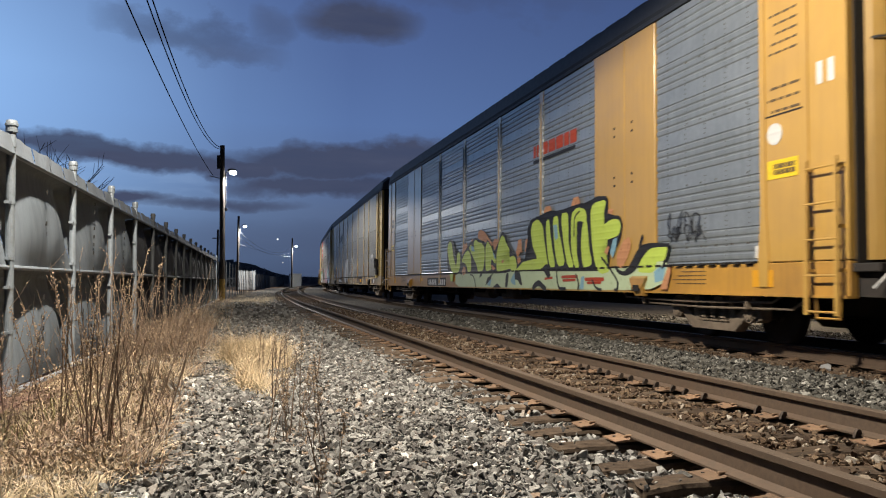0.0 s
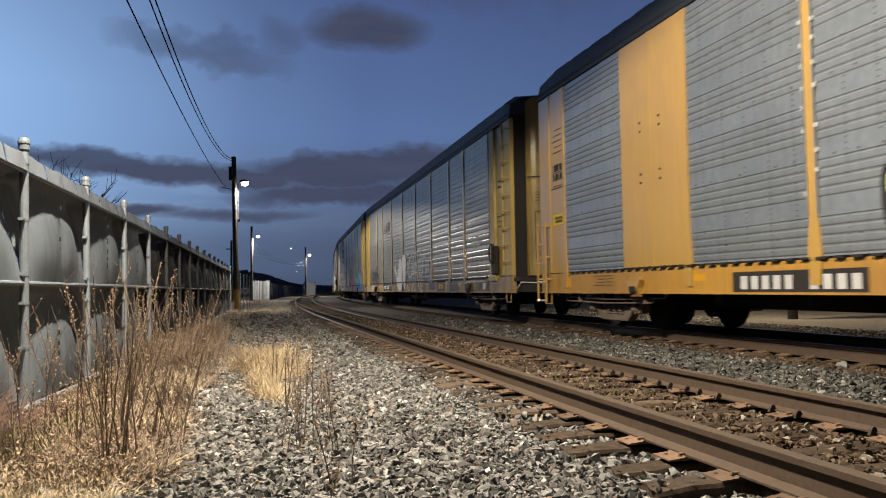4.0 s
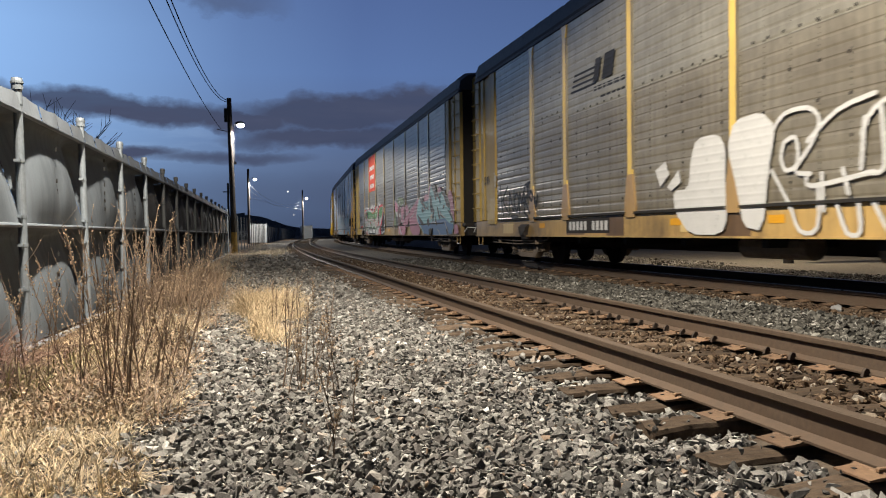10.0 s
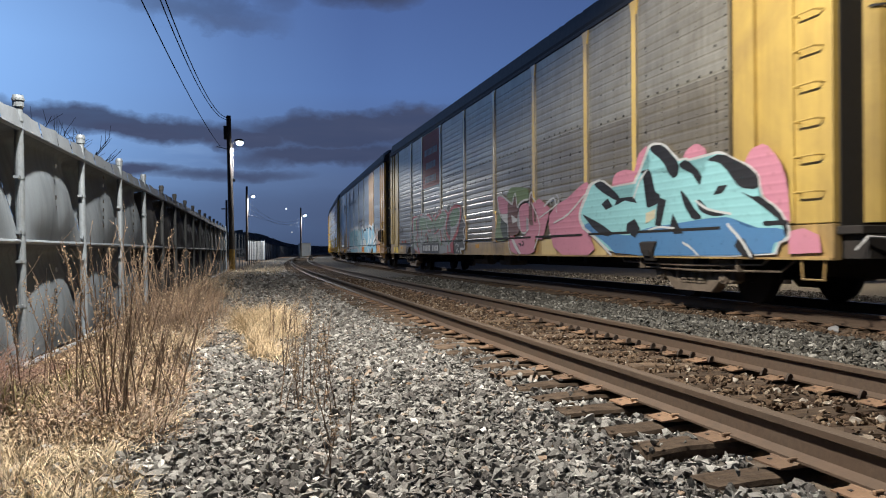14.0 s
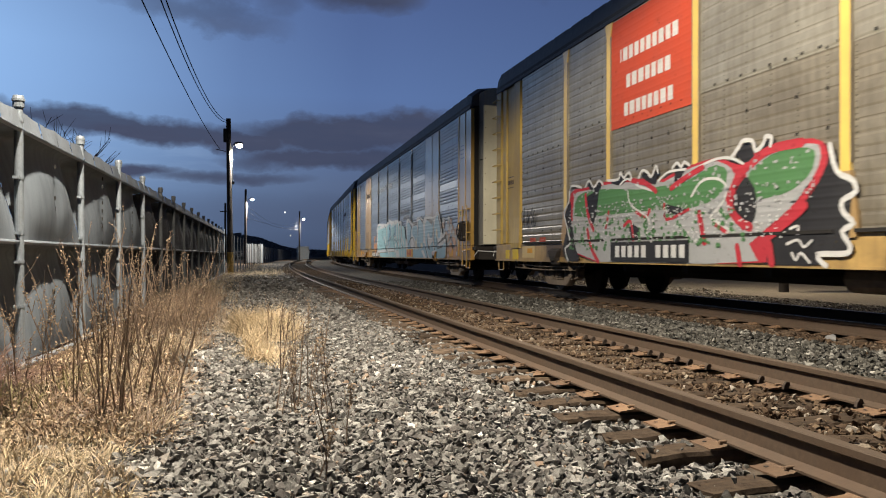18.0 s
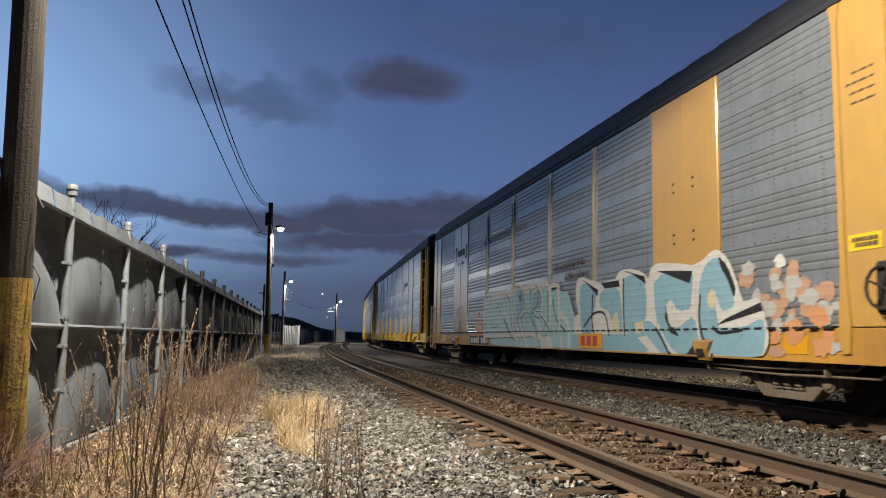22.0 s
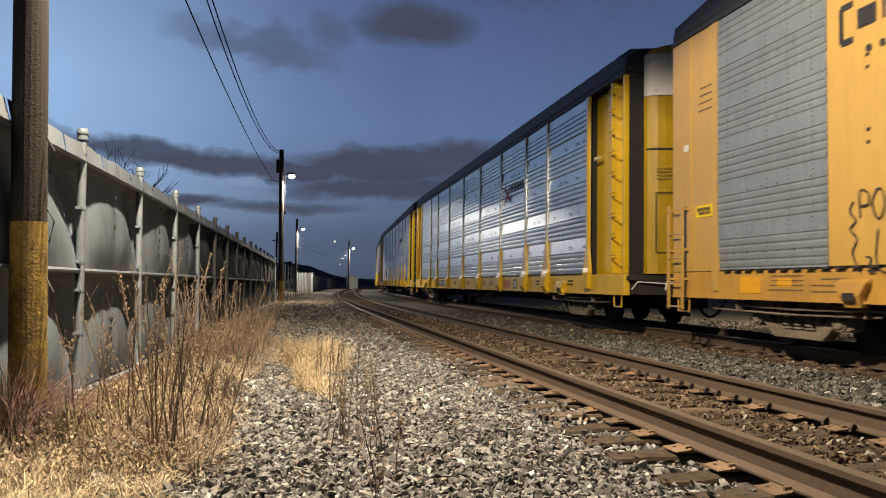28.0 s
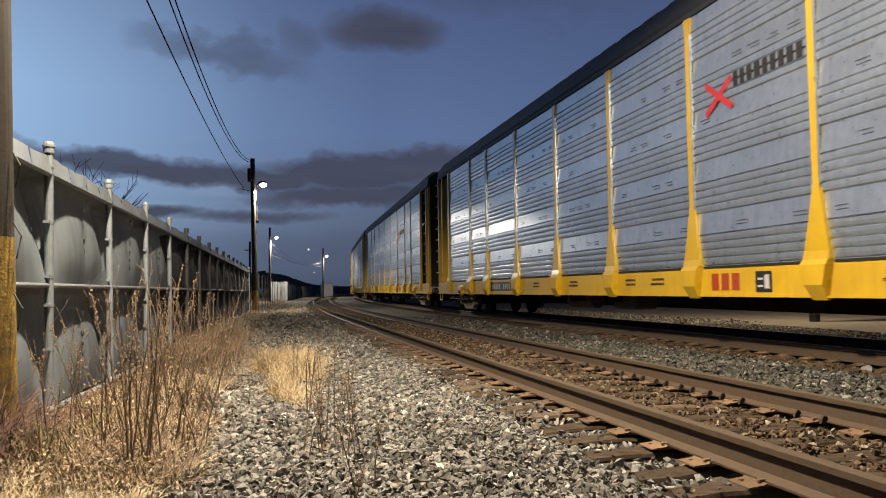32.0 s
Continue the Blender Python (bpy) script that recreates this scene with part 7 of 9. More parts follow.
# fourth car: pale blue letters
daub(D, WHITE, 0, [(-2.92, 0.92), (-2.92, 1.34), (-3.6, 1.4), (-3.38, 1.95), (-3.47, 2.31), (-3.95, 2.32), (-4.71, 2.01), (-4.87, 2.14), (-5.64, 2.15), (-5.69, 2.31), (-6.27, 2.31), (-6.8, 2.18), (-6.95, 2.01), (-7.03, 2.26), (-7.33, 2.32), (-8.05, 2.25), (-8.61, 2.15), (-8.78, 2.21), (-9.07, 2.35), (-9.28, 2.36), (-9.56, 2.17), (-9.75, 1.84), (-9.82, 1.51), (-10.29, 1.56), (-10.39, 1.36), (-10.49, 1.07), (-10.45, 0.84), (-10.29, 0.71), (-8.59, 0.71), (-6.93, 0.71), (-3.18, 0.71)], "pale blue letters edged in white")
daub(D, SKY_BLUE, 1, [(-3.15, 1.05), (-5.6, 1.04), (-6.9, 1.06), (-6.9, 0.72), (-3.15, 0.72)])
daub(D, SKY_BLUE, 1, [(-3.72, 1.21), (-3.66, 1.69), (-3.65, 2.15), (-4.03, 2.17), (-4.58, 1.94), (-4.53, 1.66), (-4.34, 1.41), (-4.34, 1.09), (-3.89, 0.9)])
daub(D, SKY_BLUE, 1, [(-4.71, 1.63), (-4.76, 1.96), (-5.69, 1.99), (-5.82, 1.6), (-5.86, 1.06), (-5.5, 1.06), (-5.31, 1.49)])
daub(D, SKY_BLUE, 1, [(-5.91, 1.16), (-5.85, 2.13), (-6.27, 2.2), (-6.77, 2.06), (-6.87, 1.76), (-6.86, 1.37), (-6.54, 1), (-6.12, 1.02)])
daub(D, SKY_BLUE, 1, [(-3.12, 0.71), (-3.3, 0.87), (-4.39, 0.97), (-4.66, 0.75), (-3.72, 0.71)])
daub(D, SKY_BLUE, 1, [(-6.42, 1.16), (-6.94, 1.32), (-7.41, 1.08), (-7.68, 0.79), (-7.68, 0.71), (-7, 0.71), (-6.74, 0.88)])
daub(D, SKY_BLUE, 1, [(-7.16, 2.11), (-8.51, 2.06), (-8.51, 1.83), (-8.41, 1.45), (-8.03, 1.44), (-7.77, 1.64), (-7.6, 1.54), (-7.66, 1.15), (-8.06, 1.16), (-8.49, 1.3), (-8.71, 1.16), (-8.77, 0.81), (-8.59, 0.71), (-7.91, 0.71), (-7.55, 0.98), (-7.2, 1.36)])
daub(D, SKY_BLUE, 1, [(-8.88, 2.14), (-9.2, 2.25), (-9.47, 2.1), (-9.61, 1.77), (-9.7, 1.45), (-9.33, 1.38), (-9.26, 1.63), (-9.13, 1.74), (-8.92, 1.65), (-9, 1.32), (-9.11, 1.14), (-9.91, 1.14), (-10.36, 1.28), (-10.42, 1.05), (-10.35, 0.77), (-10.19, 0.71), (-9.18, 0.71), (-8.88, 0.81), (-8.69, 1.32), (-8.69, 1.83)])
daub(D, CHAR, 2, [(-7.29, 2.18), (-8.51, 2.08), (-8.42, 1.88), (-7.71, 2.07)])
daub(D, CHAR, 2, [(-9.27, 2.26), (-9.51, 2.09), (-9.72, 1.75), (-9.69, 1.55), (-9.53, 1.85), (-9.33, 2.08)])
daub(D, CHAR, 2, [(-9.19, 1.18), (-9.46, 1.28), (-10.33, 1.49), (-10.37, 1.37), (-9.82, 1.28)])
daub(D, CHAR, 2, [(-3.71, 2.29), (-4.69, 1.98), (-4.63, 1.86), (-4.12, 2.12)])
daub(D, CHAR, 2, [(-5.87, 2.3), (-6.8, 2.12), (-6.87, 1.96), (-6.31, 2.19)])
daub(D, CHAR, 2, [(-7.63, 1.55), (-7.86, 1.17), (-8.05, 1), (-7.76, 1.06), (-7.56, 1.33)])
daub(D, CHAR, 2, [(-8.27, 0.71), (-8.54, 0.9), (-8.91, 0.88), (-8.93, 0.71)])
daub(D, CHAR, 2, [(-4.82, 2.12), (-5.69, 2.12), (-5.74, 1.99), (-5.02, 1.99)])
spray(D, CHAR, 0.05, 3, [(-7.23, 1.15), (-7.51, 0.89), (-7.68, 0.71), (-7.73, 0.71)])
spray(D, CHAR, 0.05, 3, [(-4.39, 1.89), (-4.34, 1.37), (-4.45, 1.03)])
spray(D, CHAR, 0.05, 3, [(-5.92, 2.12), (-5.91, 1.5), (-5.95, 1.04)])
spray(D, CHAR, 0.05, 3, [(-8.74, 1.66), (-8.7, 1.24), (-8.91, 0.79), (-9.07, 0.71)])
spray(D, CHAR, 0.05, 3, [(-3.89, 1.21), (-4.45, 1.49), (-5.02, 1.46), (-5.21, 1.03)])
spray(D, CHAR, 0.05, 3, [(-9.11, 1.15), (-9.3, 1.06), (-9.86, 1.1)])
daub(D, BUFF, 2, [(-8.94, 1.63), (-9.08, 1.76), (-9.2, 1.64), (-9.12, 1.43), (-8.97, 1.47)])
daub(D, BUFF, 2, [(-5.36, 1.35), (-5.59, 1.51), (-5.77, 1.08), (-5.45, 1.06)])
daub(D, BUFF, 2, [(-6.38, 1.26), (-6.74, 1.29), (-6.78, 1.12), (-6.46, 1.04)])
daub(D, WHITE, 2, [(-7.6, 1.54), (-7.77, 1.66), (-8.03, 1.43), (-8.47, 1.45), (-8.49, 1.33), (-8.02, 1.15), (-7.73, 1.17)])
daub(D, WHITE, 2, [(-6.5, 0.98), (-6.86, 1.02), (-7.4, 0.71), (-7.04, 0.71)])
spray(D, WHITE, 0.06, 3, [(-8.63, 2.09), (-8.56, 1.67), (-8.61, 1.28), (-8.77, 0.82), (-8.99, 0.71)])
daub(D, AQUA, 0, [(-1.5, 2.15), (-2.9, 2.05), (-3.3, 1.5), (-3.3, 0.72), (-1.5, 0.72)], "pale aqua wash between the letters")
spray(D, WHITE, 0.12, 1, [(-1.75, 2.25), (-2.3, 2.2), (-2.35, 1.6), (-2.9, 1.3), (-2.95, 0.75)])
spray(D, CHAR, 0.04, 2, [(-1.9, 1.9), (-2.15, 1.4), (-2.7, 1.15)])
LEFT_EDGE = [(4.65, 0.99), (4.5, 2.22), (3.6, 2.34), (1.83, 2.26), (1.17, 2.29), (0.94, 2.43), (0.47, 2.38), (0.15, 2.21), (-0.56, 2.36), (-1, 2.24), (-1.59, 2.27), (-1.59, 0.98), (-0.33, 1.05), (2.54, 1.01)]
daub(D, AQUA, 0, LEFT_EDGE, "pale aqua letters edged in white")
spray(D, WHITE, 0.12, 1, LEFT_EDGE + LEFT_EDGE[:1])
daub(D, AQUA, 1, [(4.23, 1.04), (4.15, 2.14), (1.83, 2.17), (1.49, 1.8), (1.4, 1.08)], "pale aqua letters")
daub(D, SKY_BLUE, 1, [(1.24, 1.09), (1.09, 2.21), (0.87, 2.34), (0.47, 2.27), (0.37, 1.72), (0.79, 1.5), (0.37, 1.09)])
daub(D, AQUA, 1, [(0.23, 1.09), (0.15, 2.11), (-0.33, 2.14), (-0.39, 1.67), (-0.56, 1.14)])
daub(D, SKY_BLUE, 1, [(-0.5, 1.67), (-0.45, 2.13), (-0.78, 2.24), (-1.08, 2.06), (-1, 1.67)])
daub(D, AQUA, 1, [(-1.1, 1.06), (-1.15, 2.12), (-1.55, 2.21), (-1.55, 1.02)])
daub(D, AQUA, 1, [(4.03, 0.91), (1.64, 0.94), (-1.66, 0.99), (-1.66, 0.71), (0.43, 0.71), (3.57, 0.71)])
spray(D, WHITE, 0.09, 2, [(3.6, 2.2), (1.83, 2.21), (1.52, 1.8), (1.32, 1.08), (0.93, 0.89)])
spray(D, WHITE, 0.09, 2, [(2.55, 1.57), (2.14, 1.67), (1.61, 1.17), (1.01, 0.89)])
spray(D, WHITE, 0.09, 2, [(0.94, 2.3), (0.41, 2.29), (0.36, 1.72), (0.83, 1.5), (0.3, 0.91), (0.14, 0.71)])
spray(D, WHITE, 0.09, 2, [(-0.39, 2.13), (-0.78, 2.27), (-1.1, 2.06), (-1.02, 1.63), (-0.58, 1.66), (-1, 1.13), (-1.12, 0.71)])
spray(D, WHITE, 0.09, 2, [(-1.05, 1.56), (-1.59, 1.26)])
spray(D, SLATE, 0.026, 3, [(3.26, 1.81), (2.85, 1.99), (2.94, 1.59)])
spray(D, SLATE, 0.026, 3, [(2.55, 1.62), (1.81, 1.08)])
spray(D, SLATE, 0.026, 3, [(0.44, 2.18), (0.37, 1.72), (0.79, 1.5)])
spray(D, SLATE, 0.026, 3, [(0.04, 1.7), (0.23, 1.39)])
spray(D, SLATE, 0.026, 3, [(-0.5, 2.16), (-0.45, 1.71), (-1, 1.63)])
spray(D, SLATE, 0.026, 3, [(-0.21, 1.69), (-0.67, 1.14)])
spray(D, SLATE, 0.026, 3, [(1.65, 2.08), (1.45, 1.62)])
spray(D, WHITE, 0.2, 2, [(4.45, 2.16), (4.58, 0.99)])
daub(D, CHAR, 3, [(0.76, 2.2), (0.73, 2.11), (0.62, 2.1), (0.71, 2.05), (0.67, 1.96), (0.76, 2.02), (0.85, 1.98), (0.82, 2.06), (0.91, 2.13), (0.8, 2.12)])
spray(D, WHITE, 0.14, 4, [(4.68, 2.19), (4.48, 1.66), (4.61, 1.02)])
spray(D, WHITE, 0.1, 4, [(4.14, 2.15), (2.07, 2.22), (1.31, 2.34), (0.8, 2.39), (-0.37, 2.3), (-0.68, 2.36), (-1.53, 2.29), (-1.7, 2.17)])
spray(D, WHITE, 0.12, 4, [(1.63, 2.11), (1.45, 1.54), (1.35, 0.99)])
spray(D, WHITE, 0.09, 4, [(1.08, 1.33), (0.85, 1.11), (0.58, 0.71)])
spray(D, WHITE, 0.09, 4, [(-0.57, 1.11), (-0.84, 0.71)])
spray(D, WHITE, 0.12, 4, [(-1.39, 0.96), (-1.13, 0.71)])
spray(D, WHITE, 0.1, 4, [(-1.76, 2.16), (-1.82, 1.81)])
spray(D, WHITE, 0.12, 4, [(-2.23, 2.19), (-2.32, 1.77), (-2.4, 1.11)])
spray(D, WHITE, 0.1, 4, [(-2.45, 0.96), (-2.54, 0.71)])
spray(D, SLATE, 0.038, 5, [(2.19, 2.25), (1.74, 2.05), (1.58, 1.6), (1.44, 1.14), (1.25, 0.91)])
spray(D, SLATE, 0.034, 5, [(1.17, 2.41), (0.76, 2.34), (0.62, 1.91), (0.78, 1.59), (1.07, 1.47)])
spray(D, SLATE, 0.034, 5, [(-0.16, 2.27), (-0.32, 1.65), (-0.92, 1.45)])
spray(D, SLATE, 0.038, 5, [(-0.6, 2.35), (-0.82, 2.2), (-0.86, 2.01), (-0.68, 1.79), (-0.38, 1.69)])
spray(D, SLATE, 0.038, 5, [(-0.06, 1.61), (-0.39, 1.34), (-0.63, 1.1), (-0.87, 0.71)])
spray(D, SLATE, 0.030, 5, [(0.24, 1.64), (0.49, 1.51)])
spray(D, SLATE, 0.038, 5, [(-0.98, 1.54), (-1.41, 1.34), (-1.74, 1.1)])
spray(D, SLATE, 0.030, 5, [(-1.41, 1.36), (-1.2, 1.15)])
spray(D, SLATE, 0.038, 5, [(-1.52, 2.13), (-1.59, 1.33)])
spray(D, SLATE, 0.041, 5, [(2.28, 1.49), (1.78, 1.14), (1.35, 0.88)])
spray(D, SLATE, 0.026, 5, [(3.85, 2.2), (3.94, 1.64), (3.54, 1.27), (2.88, 1.35)])
spray(D, SLATE, 0.026, 5, [(3.03, 2.05), (2.72, 1.7), (2.53, 2.02)])
daub(D, WHITE, 2, [(-1.07, 0.71), (-1.44, 0.96), (-1.77, 0.97), (-1.92, 0.71)])
FADED_PEACH, FADED_GREY = paint("faded_peach", (0.50, 0.31, 0.21)), paint("faded_grey", (0.46, 0.47, 0.455))
splash(D, -11.75, -9.9, 0.8, 1.95, 20, 0.36, FADED_PEACH, 63, 0.008, "faded patchy peach and grey paint")
splash(D, -11.8, -10.0, 0.8, 2.05, 20, 0.28, FADED_GREY, 64, 0.011)
splash(D, -11.75, -10.3, 0.8, 1.3, 6, 0.34, PEACH, 66, 0.0135)
splash(D, -10.75, -10.6, 1.75, 2.15, 3, 0.2, WHITE, 67, 0.0135)
splash(D, 4.9, 6.0, 1.0, 1.8, 9, 0.4, PEACH, 65, 0.006)
plate(D, "orange_patch", -4.9, -3.6, 0.74, 1.06, AMBER, "orange patch on the sill", SIDE - 0.048, 0.006)
for i in range(3):
    plate(D, "red_bar", -3.98 - 0.33 * i, -3.76 - 0.33 * i, 0.80, 1.01, RUST_RED, "", SIDE - 0.056, 0.004)
plate_text(D, 5.45, 0.85, 2.5, 0.30, DARK, WHITE, "black number panel")
amber_marks(D, (-10.0, -6.8, -1.0, 2.0, 7.2, 10.2))
# brake wheel and its gear at the lead corner
bm = bmesh.new()
for k in range(14):
    a0, a1 = k * math.pi / 7, (k + 1) * math.pi / 7
    add_tube(bm, (SIDE - 0.2, -12.75 + 0.24 * math.cos(a0), 1.55 + 0.24 * math.sin(a0)), (SIDE - 0.2, -12.75 + 0.24 * math.cos(a1), 1.55 + 0.24 * math.sin(a1)), 0.02, None, 5)
for k in range(4):
    add_tube(bm, (SIDE - 0.2, -12.75, 1.55), (SIDE - 0.2, -12.75 + 0.23 * math.cos(k * 1.571 + 0.4), 1.55 + 0.23 * math.sin(k * 1.571 + 0.4)), 0.015, None, 5)
part("brake_wheel", bm, DARK, D, "dark hand brake wheel")
part("brake_housing", box_bm(SIDE - 0.16, SIDE, -12.95, -12.6, 1.25, 1.85, bevel=0.03), DARK, D, "black brake gear housing")
# plain emblem of brackets and bars on the trailing orange panel
for s in (-1, 1):
    bm = bmesh.new()
    y = 8.15 + s * 0.85
    add_box(bm, SIDE - 0.03, SIDE - 0.022, y - 0.035, y + 0.035, 3.90, 4.34)
    for z in (3.90, 4.34):
        add_box(bm, SIDE - 0.03, SIDE - 0.022, min(y, y - s * 0.2), max(y, y - s * 0.2), z - 0.04, z + 0.04)
    part("emblem_bracket", bm, CHAR, D, "black bracket emblem")
for i in range(3):
    part("emblem_bar", box_bm(SIDE - 0.03, SIDE - 0.022, 7.62 + i * 0.4, 7.92 + i * 0.4, 4.0, 4.24), CHAR, D)
for i in (0, 1, 2.6, 3.6):
    bm = bmesh.new()
    add_tube(bm, (SIDE - 0.022, 7.75 + i * 0.22, 3.72), (SIDE - 0.03, 7.75 + i * 0.22, 3.72), 0.05, None, 10)
    part("emblem_dot", bm, CHAR, D)
spray(D, CHAR, 0.026, 0, [(8.7, 1.72), (8.71, 2.03), (8.57, 1.99), (8.57, 1.86), (8.69, 1.85)], "grey outlined tag")
spray(D, CHAR, 0.026, 0, [(8.44, 2.02), (8.51, 1.85), (8.41, 1.67), (8.31, 1.83), (8.36, 2.01), (8.44, 2.02)])
spray(D, CHAR, 0.026, 0, [(8.12, 2.02), (8.24, 1.99), (8.21, 1.9), (8.11, 1.81), (8.17, 1.71), (8.25, 1.75)])
spray(D, CHAR, 0.026, 0, [(8.19, 2.05), (7.86, 2.07)])
spray(D, CHAR, 0.026, 0, [(8.01, 2.06), (8.02, 1.72)])
spray(D, CHAR, 0.026, 0, [(8.42, 1.55), (8.46, 1.24), (8.38, 1.07), (8.25, 1.1), (8.23, 1.54)])
spray(D, CHAR, 0.026, 0, [(8.13, 1.59), (8.16, 1.07)])
spray(D, CHAR, 0.026, 0, [(8.06, 1.68), (8.08, 1.06), (7.91, 1.07), (7.91, 1.32), (8.04, 1.38), (7.91, 1.52), (7.94, 1.67), (8.06, 1.68)])
spray(D, CHAR, 0.026, 0, [(8.82, 1.91), (8.88, 1.8), (8.78, 1.68), (8.88, 1.58), (8.76, 1.46), (8.84, 1.3), (8.73, 1.07)])
spray(D, CHAR, 0.026, 0, [(7.81, 2.11), (7.7, 1.91), (7.83, 1.72), (7.69, 1.61), (7.81, 1.42), (7.7, 1.32), (7.81, 1.06)])
spray(D, CHAR, 0.026, 0, [(8.61, 1.24), (8.53, 1.21), (8.6, 1.08), (8.49, 1.07)])
for e in (-1, 1):
    plate(D, "warning_label", e * 12.3 - 0.26, e * 12.3 + 0.26, 2.02, 2.22, LABEL_YELLOW, "yellow warning label")
    bars(D, e * 12.3, 2.12, 0.42, 0.13, 2, INK, seed=3, x=SIDE - 0.008)
    bars(D, e * 12.3, 4.0, 0.5, 0.5, 4, INK, seed=e + 70, fill=0.35)
    bars(D, e * 10.2, 0.93, 0.8, 0.26, 4, INK, seed=e + 74, fill=0.4)
    plate(D, "yellow_square", e * 11.0 - 0.25, e * 11.0 + 0.25, 0.78, 1.02, AMBER)
bars(D, 9.3, 0.9, 0.7, 0.24, 3, INK, seed=77, fill=0.4)
plate(D, "small_label", 12.75, 12.95, 3.2, 3.32, WHITE)
scrawl(D, -1.9, -3.9, 2.55, 2.78, 0.022, INK, 78, 0.012)
scrawl(D, -2.6, -4.1, 2.30, 2.5, 0.022, INK, 77, 0.012)
GHOST = paint("ghost_grey", (0.30, 0.325, 0.33))
bars(D, 2.6, 4.1, 4.6, 0.26, 1, GHOST, "faded_lettering", "ghosted pale lettering on the sheets", fill=0.8, seed=79, letter=0.16)

# the silver cars
for n, E_CAR in enumerate(RAKE[5:8]):
    bm = bmesh.new()
    for a, b in (((-4.94, 3.93), (-5.55, 3.5)), ((-5.55, 3.9), (-4.94, 3.5))):
        ribbon(bm, [a, b], 0.10, SIDE - 0.008)
    part("emblem_cross", bm, RED, E_CAR, "red cross emblem")
    bars(E_CAR, -6.35, 3.86, 1.55, 0.22, 1, CHAR, "company_bar", "black lettering bars", fill=1.0, seed=80, letter=0.12)
    for i in range(3):
        plate(E_CAR, "red_bar", -5.1 - 0.26 * i, -4.92 - 0.26 * i, 0.78, 1.03, RUST_RED, "", SIDE, 0.008)
    p = plate(E_CAR, "stencil_square", -6.35, -6.0, 0.75, 1.04, CHAR, "black consolidated stencil", SIDE, 0.006)
    bm = bmesh.new()
    add_box(bm, SIDE - 0.011, SIDE - 0.005, -6.30, -6.2, 0.80, 0.99)
    add_box(bm, SIDE - 0.011, SIDE - 0.005, -6.16, -6.05, 0.92, 0.95)
    add_box(bm, SIDE - 0.011, SIDE - 0.005, -6.16, -6.05, 0.82, 0.85)
    part("figure_bar", bm, WHITE, p)
    plate_text(E_CAR, 6.0, 0.91, 2.0, 0.26, CHAR, GALV, "dark number panel")
    for y, w in ((-11.0, 0.5), (-8.4, 0.4), (-3.2, 0.5), (-2.2, 0.4), (0.6, 0.6), (3.0, 0.5)):
        bars(E_CAR, y, 0.93, w, 0.16, 2, DARK, seed=int(y * 3) + 90, fill=0.5)
    bars(E_CAR, -12.7, 3.7, 0.4, 0.1, 1, BUFF, seed=95, fill=0.7, x=SIDE + 0.03)


# ---- the fence ----
def fence_x(y):
    return -2.15 + 0.028 * y


